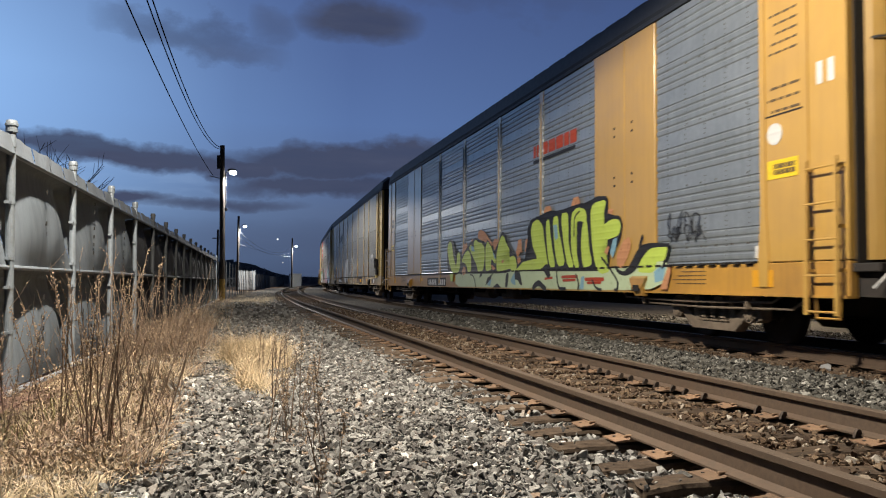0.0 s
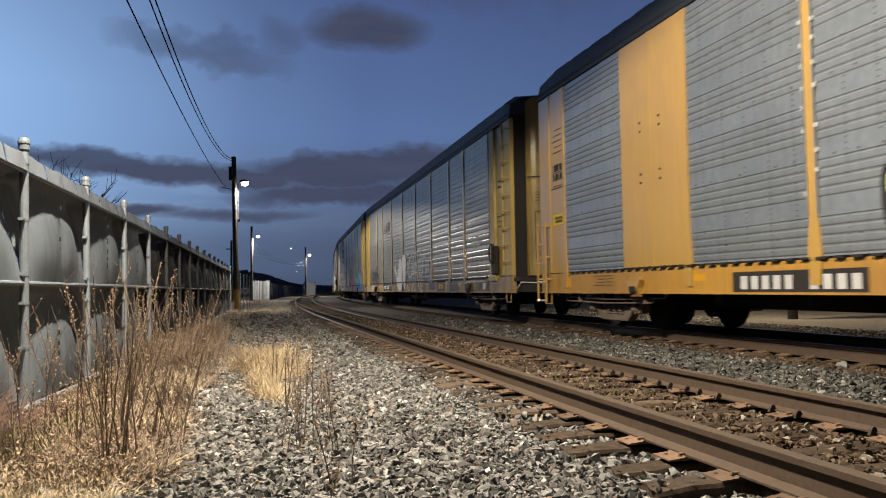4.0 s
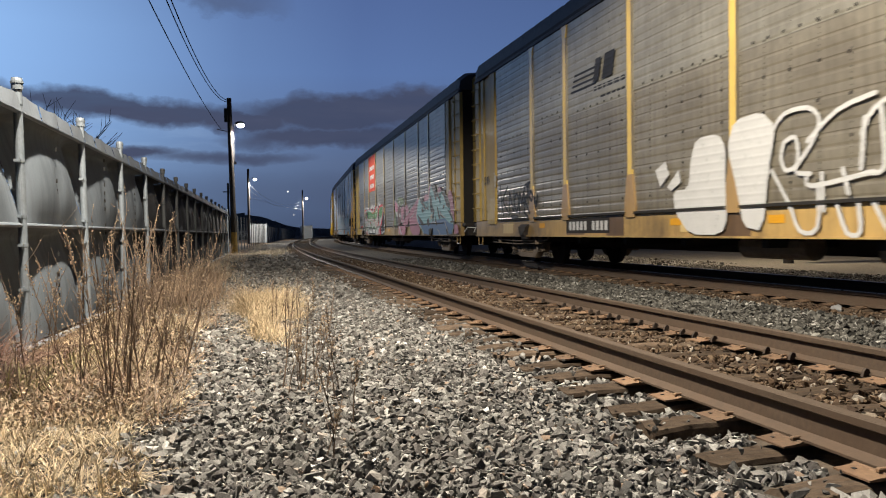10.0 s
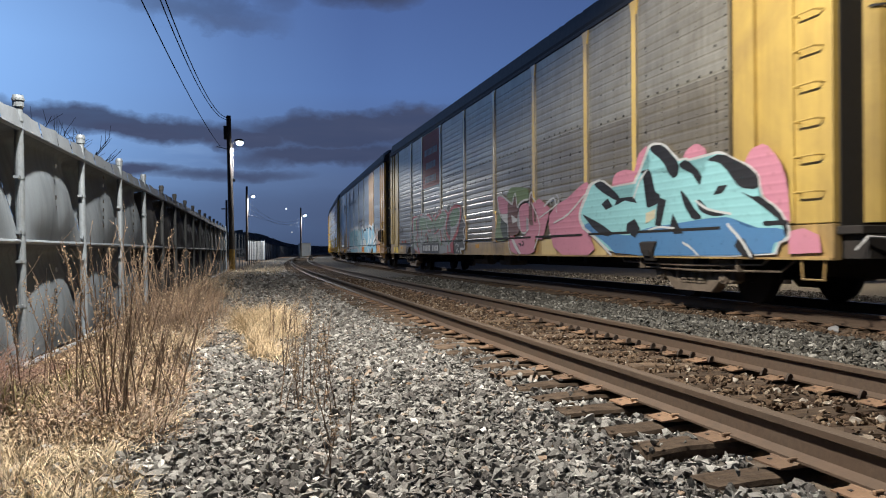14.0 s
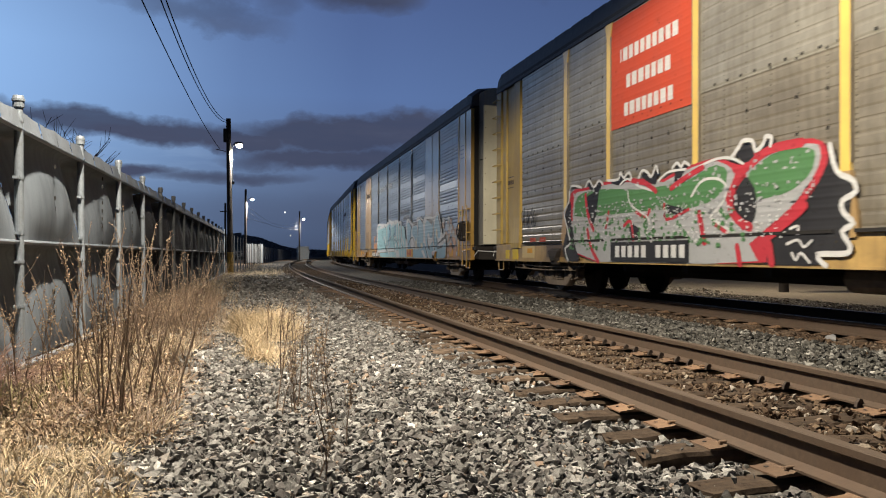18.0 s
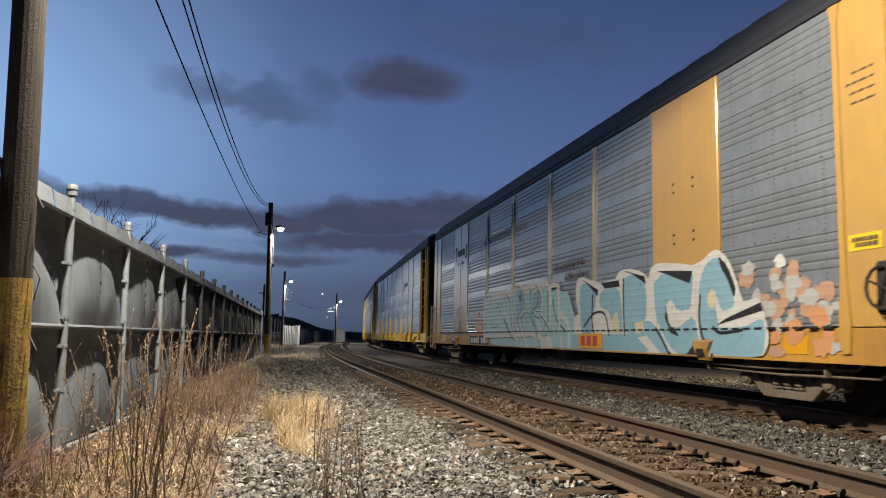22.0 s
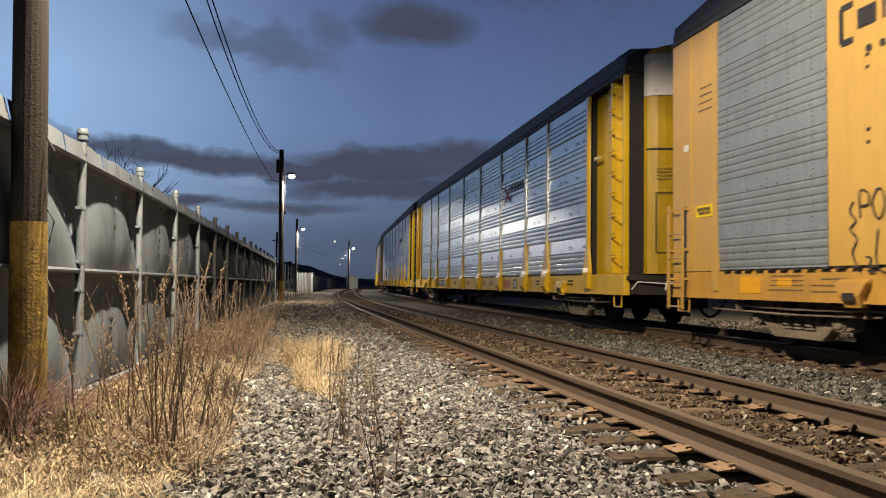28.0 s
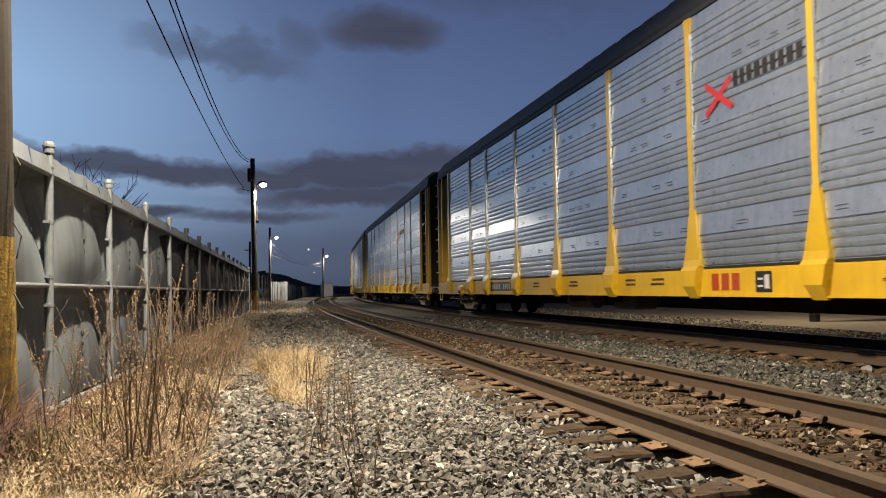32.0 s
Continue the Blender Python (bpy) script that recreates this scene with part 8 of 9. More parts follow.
def fence():
    f = thing("screened_fence", "tall chain-link fence with torn grey screen cloth, shade painted into its far bays", "fence", kind="structure")
    n0, n1 = -4, 15
    bm = bmesh.new()
    add_tube(bm, (0, 0, -0.1), (0, 0, 2.47), 0.039, None, 14)
    for z in (0.62, 1.02, 1.28, 1.78, 2.30):
        add_tube(bm, (0, 0, z - 0.015), (0, 0, z + 0.015), 0.043, None, 14)
        add_box(bm, -0.03, 0.02, -0.09, -0.036, z - 0.012, z + 0.012)
        add_tube(bm, (0.01, -0.075, z - 0.03), (0.01, -0.075, z + 0.03), 0.008, None, 6)
    # a flat-topped cap with a rim
    add_tube(bm, (0, 0, 2.42), (0, 0, 2.475), 0.049, None, 14)
    add_tube(bm, (0, 0, 2.475), (0, 0, 2.495), 0.055, None, 14)
    add_tube(bm, (0, 0, 2.495), (0, 0, 2.525), 0.05, 0.044, 14)
    pm = bm_mesh("fence_post", bm, GALV)
    # the stretch further on has its shade painted in, with darkened posts and cloth
    shaded_pm = pm.copy()
    shaded_pm.materials[0] = POST_DARK
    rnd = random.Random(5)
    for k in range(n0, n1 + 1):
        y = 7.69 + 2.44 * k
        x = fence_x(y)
        part("fence_post", pm if k < 4 or k > 12 else shaded_pm, None, f, place=pose(x, y, bed(x, y) - 0.05, rnd.uniform(-0.25, 0.25), -0.9 + rnd.uniform(-0.2, 0.2), 0))
        if k == n1:
            break
        y2 = y + 2.44
        x2 = fence_x(y2)
        g0 = bed(x, y)
        for z, r in ((2.17, 0.02), (1.15, 0.022)):
            b = bmesh.new()
            add_tube(b, (x - 0.02, y, g0 + z), (x2 - 0.02, y2, g0 + z), r, None, 8)
            part("fence_rail", b, GALV if k < 4 else POST_DARK, f)
        b = bmesh.new()
        add_tube(b, (x + 0.03, y - 0.25, g0 + 0.04), (x2 + 0.02, y2 - 0.35, g0 + 0.0), 0.03, None, 10)
        part("bottom_rail", b, GALV, f)

        def at(u, v, dx):
            return (x + (x2 - x) * u + dx, y + 2.44 * u, g0 + v)

        # grey cloth in two sheets laced to the rails; each is drawn back at the posts, sags behind its rail and bellies out low in mid-bay
        for lo, hi in ((0.05, 1.14), (1.165, 2.165)):
            nu, nv = 28, 24
            vs, fs = [], []
            skew = 0.16 * math.sin(k * 1.7 + 2 * lo) - 0.08
            for i in range(nu + 1):
                for j in range(nv + 1):
                    u, v = i / nu, j / nv
                    uu = min(1.0, max(0.0, u + skew * math.sin(math.pi * u)))
                    side = abs(2 * uu - 1) ** (2.2 + 0.7 * math.sin(k * 2.3 + lo))
                    # pulled in along the stitched seam at mid-bay, most of all half way up
                    crease = 0.045 * math.exp(-((u - 0.52) / 0.045) ** 2) * math.exp(-((v - 0.42) / 0.22) ** 2)
                    sag = ((0.085 if lo > 1 else 0.13) + 0.21 * side) * v + crease + 0.014 * noise.noise((u * 4 + k, v * 3, lo)) * (1 - v)
                    belly = 0.062 * math.sin(math.pi * min(1.0, v * 1.25)) * (1 - side) if v < 0.8 else 0.0
                    hem = min(1.0, (1 - v) / 0.05)
                    vs.append(at(u, lo + (hi - lo) * v, -0.020 - (sag - belly) * hem))
            for i in range(nu):
                for j in range(nv):
                    a = i * (nv + 1) + j
                    fs.append((a, a + nv + 1, a + nv + 2, a + 1))
            # from the fourth bay of this count the shade is in the cloth's colour
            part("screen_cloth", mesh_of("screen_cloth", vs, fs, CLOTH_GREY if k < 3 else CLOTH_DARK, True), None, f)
        # pale strip above the top rail, folded every half metre, with open joints
        for q in range(4):
            vs, fs = [], []
            n = 6
            for i in range(n + 1):
                u = (q + 0.02 + 0.96 * i / n) / 4
                fold = 0.006 * math.sin(u * 30 + k) + 0.012 * noise.noise((u * 7, k, 0)) + 0.006 * (q % 2)
                vs += [at(u, 2.17, 0.010), at(u, 2.33 + 0.008 * math.sin(u * 15 + k), -0.03 + fold)]
            for i in range(n):
                fs.append((2 * i, 2 * i + 2, 2 * i + 3, 2 * i + 1))
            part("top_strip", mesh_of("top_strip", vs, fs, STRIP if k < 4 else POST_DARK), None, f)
        # vertical stitching seam
        if k < 6:
            b = bmesh.new()
            for z in np.arange(0.4, 2.1, 0.11):
                if rnd.random() < 0.6:
                    p = at(0.5, z, -0.02)
                    add_box(b, p[0] - 0.006, p[0] + 0.006, p[1] - 0.012, p[1] + 0.012, p[2], p[2] + 0.045)
            part("cloth_tie", b, GAP, f)


fence()


# ---- poles, lamps and wires ----
def pole(x, y, base, top, r0, r1, label, band=None, lean=0.0):
    p = thing("utility_pole", label, "utility pole", pose(x, y, base, 0, lean, 0))
    h = top - base
    bm = bmesh.new()
    n = 14
    rnd = random.Random(int(y * 7))
    add_path(bm, [(rnd.uniform(-0.006, 0.006), rnd.uniform(-0.006, 0.006), -0.2 + (h + 0.2) * i / n) for i in range(n + 1)], r0, 20, r1)
    part("shaft", bm, POLE_WOOD, p)
    if band:
        bm = bmesh.new()
        add_tube(bm, (0, 0, -0.1), (0, 0, band), r0 + 0.004, r0 - 0.001, 24, caps=False)
        part("painted_band", bm, POLE_YELLOW, p, "flaking yellow band")
    return p


def lamp_head(p, reach, z, side=1, conduit=None):
    bm = bmesh.new()
    add_path(bm, [(0.1 * side, 0, z - 0.25), (reach * 0.5, 0, z + 0.02), (reach, 0, z + 0.06)], 0.03, 8)
    arm = part("lamp_arm", bm, POST_DARK, p)
    bm = bmesh.new()
    bmesh.ops.create_uvsphere(bm, u_segments=16, v_segments=10, radius=0.20, matrix=Matrix.Translation((reach + 0.02, 0, z + 0.10)) @ Matrix.Diagonal((1.2, 0.7, 0.45, 1)))
    head = part("lamp_housing", bm, IRON, p)
    bm = bmesh.new()
    bmesh.ops.create_uvsphere(bm, u_segments=16, v_segments=10, radius=0.16, matrix=Matrix.Translation((reach + 0.06, 0, z - 0.02)) @ Matrix.Diagonal((1.1, 1.0, 0.85, 1)))
    part("lamp_lens", bm, GLOW, p, "glowing white lamp lens")
    if conduit:
        bm = bmesh.new()
        add_tube(bm, (0.17 * side, 0, conduit), (0.17 * side, 0, z - 0.1), 0.022, None, 8)
        add_box(bm, 0.08, 0.26, -0.06, 0.06, conduit - 0.12, conduit + 0.02)
        part("conduit", bm, POST_DARK, p, "grey cable conduit")


GLOW = glowing("lamp_glow", (1.0, 0.95, 0.85), 60.0)
near_pole = pole(-1.82, 5.95, 0.02, 9.3, 0.122, 0.10, "dark wooden pole with a flaking yellow band", band=1.50, lean=-1.6)
for i in range(3):
    bm = bmesh.new()
    add_path(bm, [(0.13, -0.05, 1.1 + 0.5 * i), (0.19, -0.08, 1.0 + 0.5 * i), (0.14, -0.02, 0.85 + 0.5 * i)], 0.006, 5)
    part("loose_wire", bm, POST_DARK, near_pole)
p1 = pole(-0.56, 42.0, 0.0, 8.25, 0.16, 0.12, "tall wooden pole with a lit street lamp", band=1.2, lean=-1.0)
lamp_head(p1, 0.48, 6.85, 1, 4.9)
p2 = pole(0.42, 88.0, 0.0, 8.3, 0.15, 0.12, "distant wooden pole with a lit street lamp")
lamp_head(p2, 0.65, 7.2, 1, 5.0)
p3 = pole(9.35, 130.0, 0.0, 8.3, 0.15, 0.12, "far wooden pole with wires and a lit lamp")
lamp_head(p3, 0.6, 7.0)
for z in (6.55, 5.95, 5.2):
    bm = bmesh.new()
    add_tube(bm, (-0.28, 0, z), (0.0, 0, z), 0.03, None, 8)
    part("wire_bracket", bm, GALV, p3)
p4 = pole(-1.55, 78.0, 0.0, 6.1, 0.12, 0.10, "slim wooden pole behind the fence")
bm = bmesh.new()
add_box(bm, -0.5, 0.5, -0.05, 0.05, 5.2, 5.3)
part("crossarm", bm, POLE_WOOD, p4)
bm = bmesh.new()
add_tube(bm, (-0.16, -0.05, 7.0), (-0.16, -0.05, 7.7), 0.12, None, 12)
part("transformer", bm, IRON, p1)
bm = bmesh.new()
add_tube(bm, (-0.64, 0.0, 6.62), (-0.12, 0.0, 6.5), 0.022, None, 6)
part("wire_bracket", bm, GALV, p1, "steel side bracket with an insulator")
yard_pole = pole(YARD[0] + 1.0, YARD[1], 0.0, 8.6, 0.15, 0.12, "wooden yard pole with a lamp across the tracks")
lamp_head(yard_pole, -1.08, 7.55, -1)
# the near lamp, out of sight overhead
lamp_head(near_pole, 1.14, 7.62)


def wires():
    for k, (a, b, sag) in enumerate((((-1.15, 42.0, 6.65), (-2.30, 5.0, 6.52), 0.49), ((-0.74, 42.0, 8.05), (-2.21, 5.0, 7.92), 1.57), ((-0.70, 42.0, 8.15), (-2.02, 5.0, 7.63), 1.49))):
        bm = bmesh.new()
        n = 22
        pts = []
        for i in range(n + 1):
            u = i / n
            pts.append((a[0] + (b[0] - a[0]) * u, a[1] + (b[1] - a[1]) * u, a[2] + (b[2] - a[2]) * u - sag * 4 * u * (1 - u)))
        add_path(bm, pts, 0.0145, 6)
        ob = part("overhead_wire", bm, WIRE)
        tagged(ob, "thin black overhead wire slung between poles", "wire", "overhead wires")
    # bare bright wires between the two far lamp poles
    for z, sag in ((6.55, 1.35), (5.95, 1.1), (5.2, 0.25)):
        bm = bmesh.new()
        add_path(bm, [(9.07 - 8.5 * u, 130.0 - 42.0 * u, z - sag * 4 * u * (1 - u)) for u in [i / 24 for i in range(25)]], 0.013, 6)
        tagged(part("overhead_wire", bm, GALV), "bare grey overhead wire between far lamp poles", "wire", "overhead wires")


wires()


# ---- far things ----
def shed(x0, x1, y, h, label):
    s = thing("storage_container", label, "container", pose((x0 + x1) / 2, y, 0))
    w = x1 - x0
    bm = bmesh.new()
    n = 12
    for i in range(n):
        a = -w / 2 + w * i / n
        part("rib", box_bm(a, a + w / n * 0.55, -0.03, 0.0, 0.15, h - 0.1), SHED, s)
    add_box(bm, -w / 2, w / 2, 0.0, 5.0, 0.05, h)
    part("body", bm, SHED, s)
    bm = bmesh.new()
    for i in range(7):
        add_box(bm, -w / 2 + w * i / 6 - 0.04, -w / 2 + w * i / 6 + 0.04, -0.08, 0.0, 0.05, h + 0.08)
    part("frame", bm, GALV, s)


shed(0.6, 2.4, 92.0, 2.25, "white ribbed container behind the poles")
shed(10.6, 12.6, 150.0, 2.6, "white sheet steel hut near the bend")


def far_fence():
    f = thing("far_fence", "distant chain-link fence posts under the lamps", "fence", kind="structure")
    for i in range(16):
        y = 44.0 + i * 3.0
        x = -0.6 + 0.06 * (y - 44)
        bm = bmesh.new()
        add_tube(bm, (x, y, 0), (x, y, 2.2), 0.035, None, 6)
        part("fence_post", bm, POST_DARK, f)
    bm = bmesh.new()
    for i in range(30):
        a, b = 92.0 + i * 4, 92.0 + (i + 1) * 4
        add_box(bm, 2.4 + (a - 92) * 0.09, 2.46 + (a - 92) * 0.09, a, b, 0, 2.0)
    part("screen", bm, CLOTH_DARK, f)


far_fence()


def branch(bm, a, d, length, r, depth, rnd):
    b = a + d * length
    add_tube(bm, a, b, r, r * 0.6, 5, caps=False)
    if depth == 0:
        return
    for _ in range(3 if depth > 1 else 2):
        ax = Vector((rnd.uniform(-1, 1), rnd.uniform(-1, 1), rnd.uniform(-0.2, 0.4))).normalized()
        nd = (d + ax * rnd.uniform(0.35, 0.75)).normalized()
        branch(bm, a + (b - a) * rnd.uniform(0.55, 1.0), nd, length * rnd.uniform(0.55, 0.8), r * 0.55, depth - 1, rnd)


def bare_tree(x, y, h, seed):
    rnd = random.Random(seed)
    t = thing("bare_tree", "leafless dark tree rising behind the fence", "tree", pose(x, y, 0), "trees behind the fence")
    bm = bmesh.new()
    add_tube(bm, (0, 0, -0.1), (0, 0, h * 0.45), h * 0.022, h * 0.015, 7)
    part("trunk", bm, BARK, t)
    bm = bmesh.new()
    for i in range(5):
        d = Vector((rnd.uniform(-0.5, 0.5), rnd.uniform(-0.5, 0.5), 1)).normalized()
        branch(bm, Vector((0, 0, h * (0.25 + 0.04 * i))), d, h * 0.3, h * 0.009, 3, rnd)
    part("crown", bm, BARK, t)


for i, (x, y, h) in enumerate(((-6.2, 24.0, 5.0), (-7.2, 26.5, 5.2), (-5.6, 27.0, 5.4), (-6.4, 31.0, 5.0), (-9.0, 30.0, 5.6))):
    bare_tree(x, y, h, 40 + i)


def woods():
    """Dark far woods all round, a ragged mass of small clumps."""
    rnd = random.Random(9)
    vs, fs = [], []

    def clump(x, y, z, r):
        b = len(vs)
        for dx, dy, dz in ((1, 0, 0), (-1, 0, 0), (0, 1, 0), (0, -1, 0), (0, 0, 1), (0, 0, -1)):
            k = r * rnd.uniform(0.6, 1.2)
            vs.append((x + dx * k, y + dy * k, max(-0.2, z + dz * k)))
        fs.extend([(b, b + 2, b + 4), (b + 2, b + 1, b + 4), (b + 1, b + 3, b + 4), (b + 3, b, b + 4), (b + 2, b, b + 5), (b + 1, b + 2, b + 5), (b + 3, b + 1, b + 5), (b, b + 3, b + 5)])

    def ridge(pts):
        # the closed mass of the wood, with a finely ragged top
        b = len(vs)
        for x, y, h in pts:
            vs.extend([(x, y, -0.3), (x, y, h)])
        for k in range(len(pts) - 1):
            q = b + 2 * k
            fs.append((q, q + 2, q + 3, q + 1))

    def hill(a):
        return 3.6 + 2.0 * noise.noise((a * 3.0, 0.3, 1.0)) + 0.9 * noise.noise((a * 22.0, 1.3, 0.0)) + 5.2 * math.exp(-(((a + math.pi) % (2 * math.pi) - math.pi - 0.0) / 0.05) ** 2)

    ring = [2 * math.pi * k / 1500 for k in range(1501)]
    ridge([(300 * math.sin(a), 300 * math.cos(a), hill(a) * 0.9 + 0.35 * noise.noise((a * 130.0, 0, 0))) for a in ring])
    for i in range(14000):
        a = rnd.uniform(0, 2 * math.pi)
        d = rnd.uniform(285, 299)
        clump(d * math.sin(a), d * math.cos(a), rnd.uniform(0.3, 0.86) * hill(a), rnd.uniform(0.25, 0.6))
    low = [(-26 + 0.12 * k, 150.0, 1.9 + 0.9 * noise.noise((k * 0.03, 4, 0)) + 0.3 * noise.noise((k * 0.3, 2, 0)) - max(0.0, -26 + 0.12 * k) * 0.28) for k in range(270)]
    ridge(low)
    for i in range(2400):
        x, y, h = low[rnd.randrange(len(low))]
        clump(x, y - rnd.uniform(0, 3), rnd.uniform(0.3, 0.9) * h, rnd.uniform(0.08, 0.22))
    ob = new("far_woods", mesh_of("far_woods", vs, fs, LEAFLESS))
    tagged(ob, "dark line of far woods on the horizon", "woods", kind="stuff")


woods()


# ---- stones, grass and weeds ----
def stone_shapes(n, rnd):
    shapes = []
    for _ in range(n):
        pts = []
        for _ in range(9):
            v = Vector((rnd.gauss(0, 1), rnd.gauss(0, 1), rnd.gauss(0, 1))).normalized()
            pts.append(Vector((v.x * rnd.uniform(0.9, 1.3), v.y * rnd.uniform(0.7, 1.0), v.z * rnd.uniform(0.5, 0.8))))
        bm = bmesh.new()
        for p in pts:
            bm.verts.new(p)
        r = bmesh.ops.convex_hull(bm, input=bm.verts[:])
        bmesh.ops.delete(bm, geom=[v for v in bm.verts if not v.link_faces], context="VERTS")
        bmesh.ops.triangulate(bm, faces=bm.faces[:])
        bm.verts.index_update()
        shapes.append((np.array([tuple(v.co) for v in bm.verts]), np.array([[v.index for v in f.verts] for f in bm.faces])))
        bm.free()
    return shapes


def scatter_stones(name, label, mat, places, seed):
    """places: rows of x, y, z, size."""
    rnd = random.Random(seed)
    rng = np.random.default_rng(seed)
    shapes = stone_shapes(14, rnd)
    vs, fs, base = [], [], 0
    for x, y, z, s in places:
        v, f = shapes[rng.integers(len(shapes))]
        a, b, c = rng.uniform(0, 6.283), rng.normal(0, 0.6), rng.normal(0, 0.6)
        m = np.array(Euler((b, c, a)).to_matrix())
        vs.append((v * s) @ m.T + (x, y, z))
        fs.append(f + base)
        base += len(v)
    V, F = np.concatenate(vs), np.concatenate(fs)
    me = bpy.data.meshes.new(name)
    me.vertices.add(len(V))
    me.vertices.foreach_set("co", V.astype(np.float32).ravel())
    me.loops.add(F.size)
    me.loops.foreach_set("vertex_index", F.astype(np.int32).ravel())
    me.polygons.add(len(F))
    me.polygons.foreach_set("loop_start", np.arange(0, F.size, 3, dtype=np.int32))
    me.polygons.foreach_set("use_smooth", np.zeros(len(F), dtype=bool))
    me.update(calc_edges=True)
    me.materials.append(mat)
    tagged(new(name, me), label, "gravel", kind="stuff")


def stones():
    rng = np.random.default_rng(3)
    grey, brown = [], []

    def fill(dst, x0, x1, y0, y1, per, size, keep=lambda x, y: True, lift=0.0, base=0.01):
        n = int((x1 - x0) * (y1 - y0) * per)
        for x, y, q, h in zip(rng.uniform(x0, x1, n), rng.uniform(y0, y1, n), rng.random(n), rng.random(n)):
            x += bend(y)
            if keep(x, y):
                s = size * (0.5 + 1.35 * q ** 3)
                dst.append((x, y, bed(x, y) + base + lift * h, s))

    def open_ground(x, y):
        # gravel thins out among the grass
        e = -0.45 + 0.25 * noise.noise((y * 0.6, 2.0, 0.0)) - 0.02 * y
        return x > e or rng.random() < 0.22

    def between_ties(clear):
        # stones lie in the cribs and only a few on the ties
        def ok(x, y):
            d = abs((y - 0.6 + 0.2485) % 0.497 - 0.2485)
            rail = abs(abs(x - bend(y) - X1) - 0.755) > 0.11
            return rail and (d > 0.14 or x - bend(y) < 1.96 or rng.random() < clear)
        return ok

    def on_ties(x, y):
        d = abs((y - 0.6 + 0.2485) % 0.497 - 0.2485)
        edge = 0.45 + 0.55 * noise.noise((x * 2.2, y * 1.7, 3.0)) + max(0.0, 0.5 - 2.2 * abs(x - bend(y) - 2.0))
        return d < 0.15 and abs(abs(x - bend(y) - X1) - 0.755) > 0.2 and rng.random() < edge

    def off_rail(c):
        def ok(x, y):
            d = abs(x - bend(y) - c)
            return abs(d - 0.755) > 0.13
        return ok

    fill(grey, -1.2, 2.3, -7.0, 2.6, 260, 0.040, open_ground, 0.02)
    fill(brown, 2.65, 4.4, -7.0, 2.4, 250, 0.032, between_ties(0.15), 0.015)
    fill(grey, -1.2, 1.93, 2.6, 7.0, 2700, 0.0235, open_ground, 0.03)
    fill(grey, -1.2, 1.95, 7.0, 12.0, 1900, 0.0265, open_ground, 0.03)
    fill(grey, -1.2, 1.95, 12.0, 22.0, 620, 0.036, open_ground, 0.03)
    fill(grey, -1.0, 2.1, 22.0, 40.0, 70, 0.06, open_ground, 0.02)
    fill(grey, 1.85, 2.42, 1.8, 14.0, 1000, 0.027, between_ties(0.02), 0.0)
    # stones that have rolled on to the tie ends, and fines that half bury the ties between the rails
    fill(grey, 1.92, 2.42, 1.8, 20.0, 130, 0.020, on_ties, 0.01, 0.075)
    fill(brown, 2.65, 4.0, 1.8, 22.0, 420, 0.020, on_ties, 0.012, 0.048)
    old = []
    fill(old, 4.4, 6.75, 3.5, 14.0, 680, 0.031, off_rail(X2), 0.03)
    fill(brown, 6.6, 7.42, 3.5, 16.0, 260, 0.026, off_rail(X2), 0.0)
    fill(old, 4.4, 6.8, 14.0, 30.0, 170, 0.041, off_rail(X2), 0.03)
    scatter_stones("old_ballast", "darker grey ballast between the two tracks", STONE_DARKER, old, 14)
    fill(brown, 7.5, 9.8, 5.0, 22.0, 90, 0.04, off_rail(X2), 0.0)
    tan = []
    fill(tan, 9.3, 13.5, 5.0, 20.0, 230, 0.030, lambda x, y: True, 0.0)
    fill(tan, 9.3, 14.5, 20.0, 40.0, 34, 0.055, lambda x, y: True, 0.0)
    scatter_stones("yard_gravel", "pale tan gravel across the main track", STONE_TAN, tan, 13)
    fill(brown, 2.65, 4.4, 2.4, 12.0, 1080, 0.025, between_ties(0.08), 0.018)
    fill(brown, 2.65, 4.4, 12.0, 30.0, 400, 0.03, off_rail(X1), 0.035)
    scatter_stones("ballast", "loose angular grey crushed-stone ballast", STONE_GREY, grey, 11)
    scatter_stones("dirty_ballast", "rust-brown dirty ballast between the rails", STONE_BROWN, brown, 12)
    scatter_stones("white_stone", "single pale stone lying by the main track", SHED, [(7.05, 7.95, 0.09, 0.085)], 5)


stones()


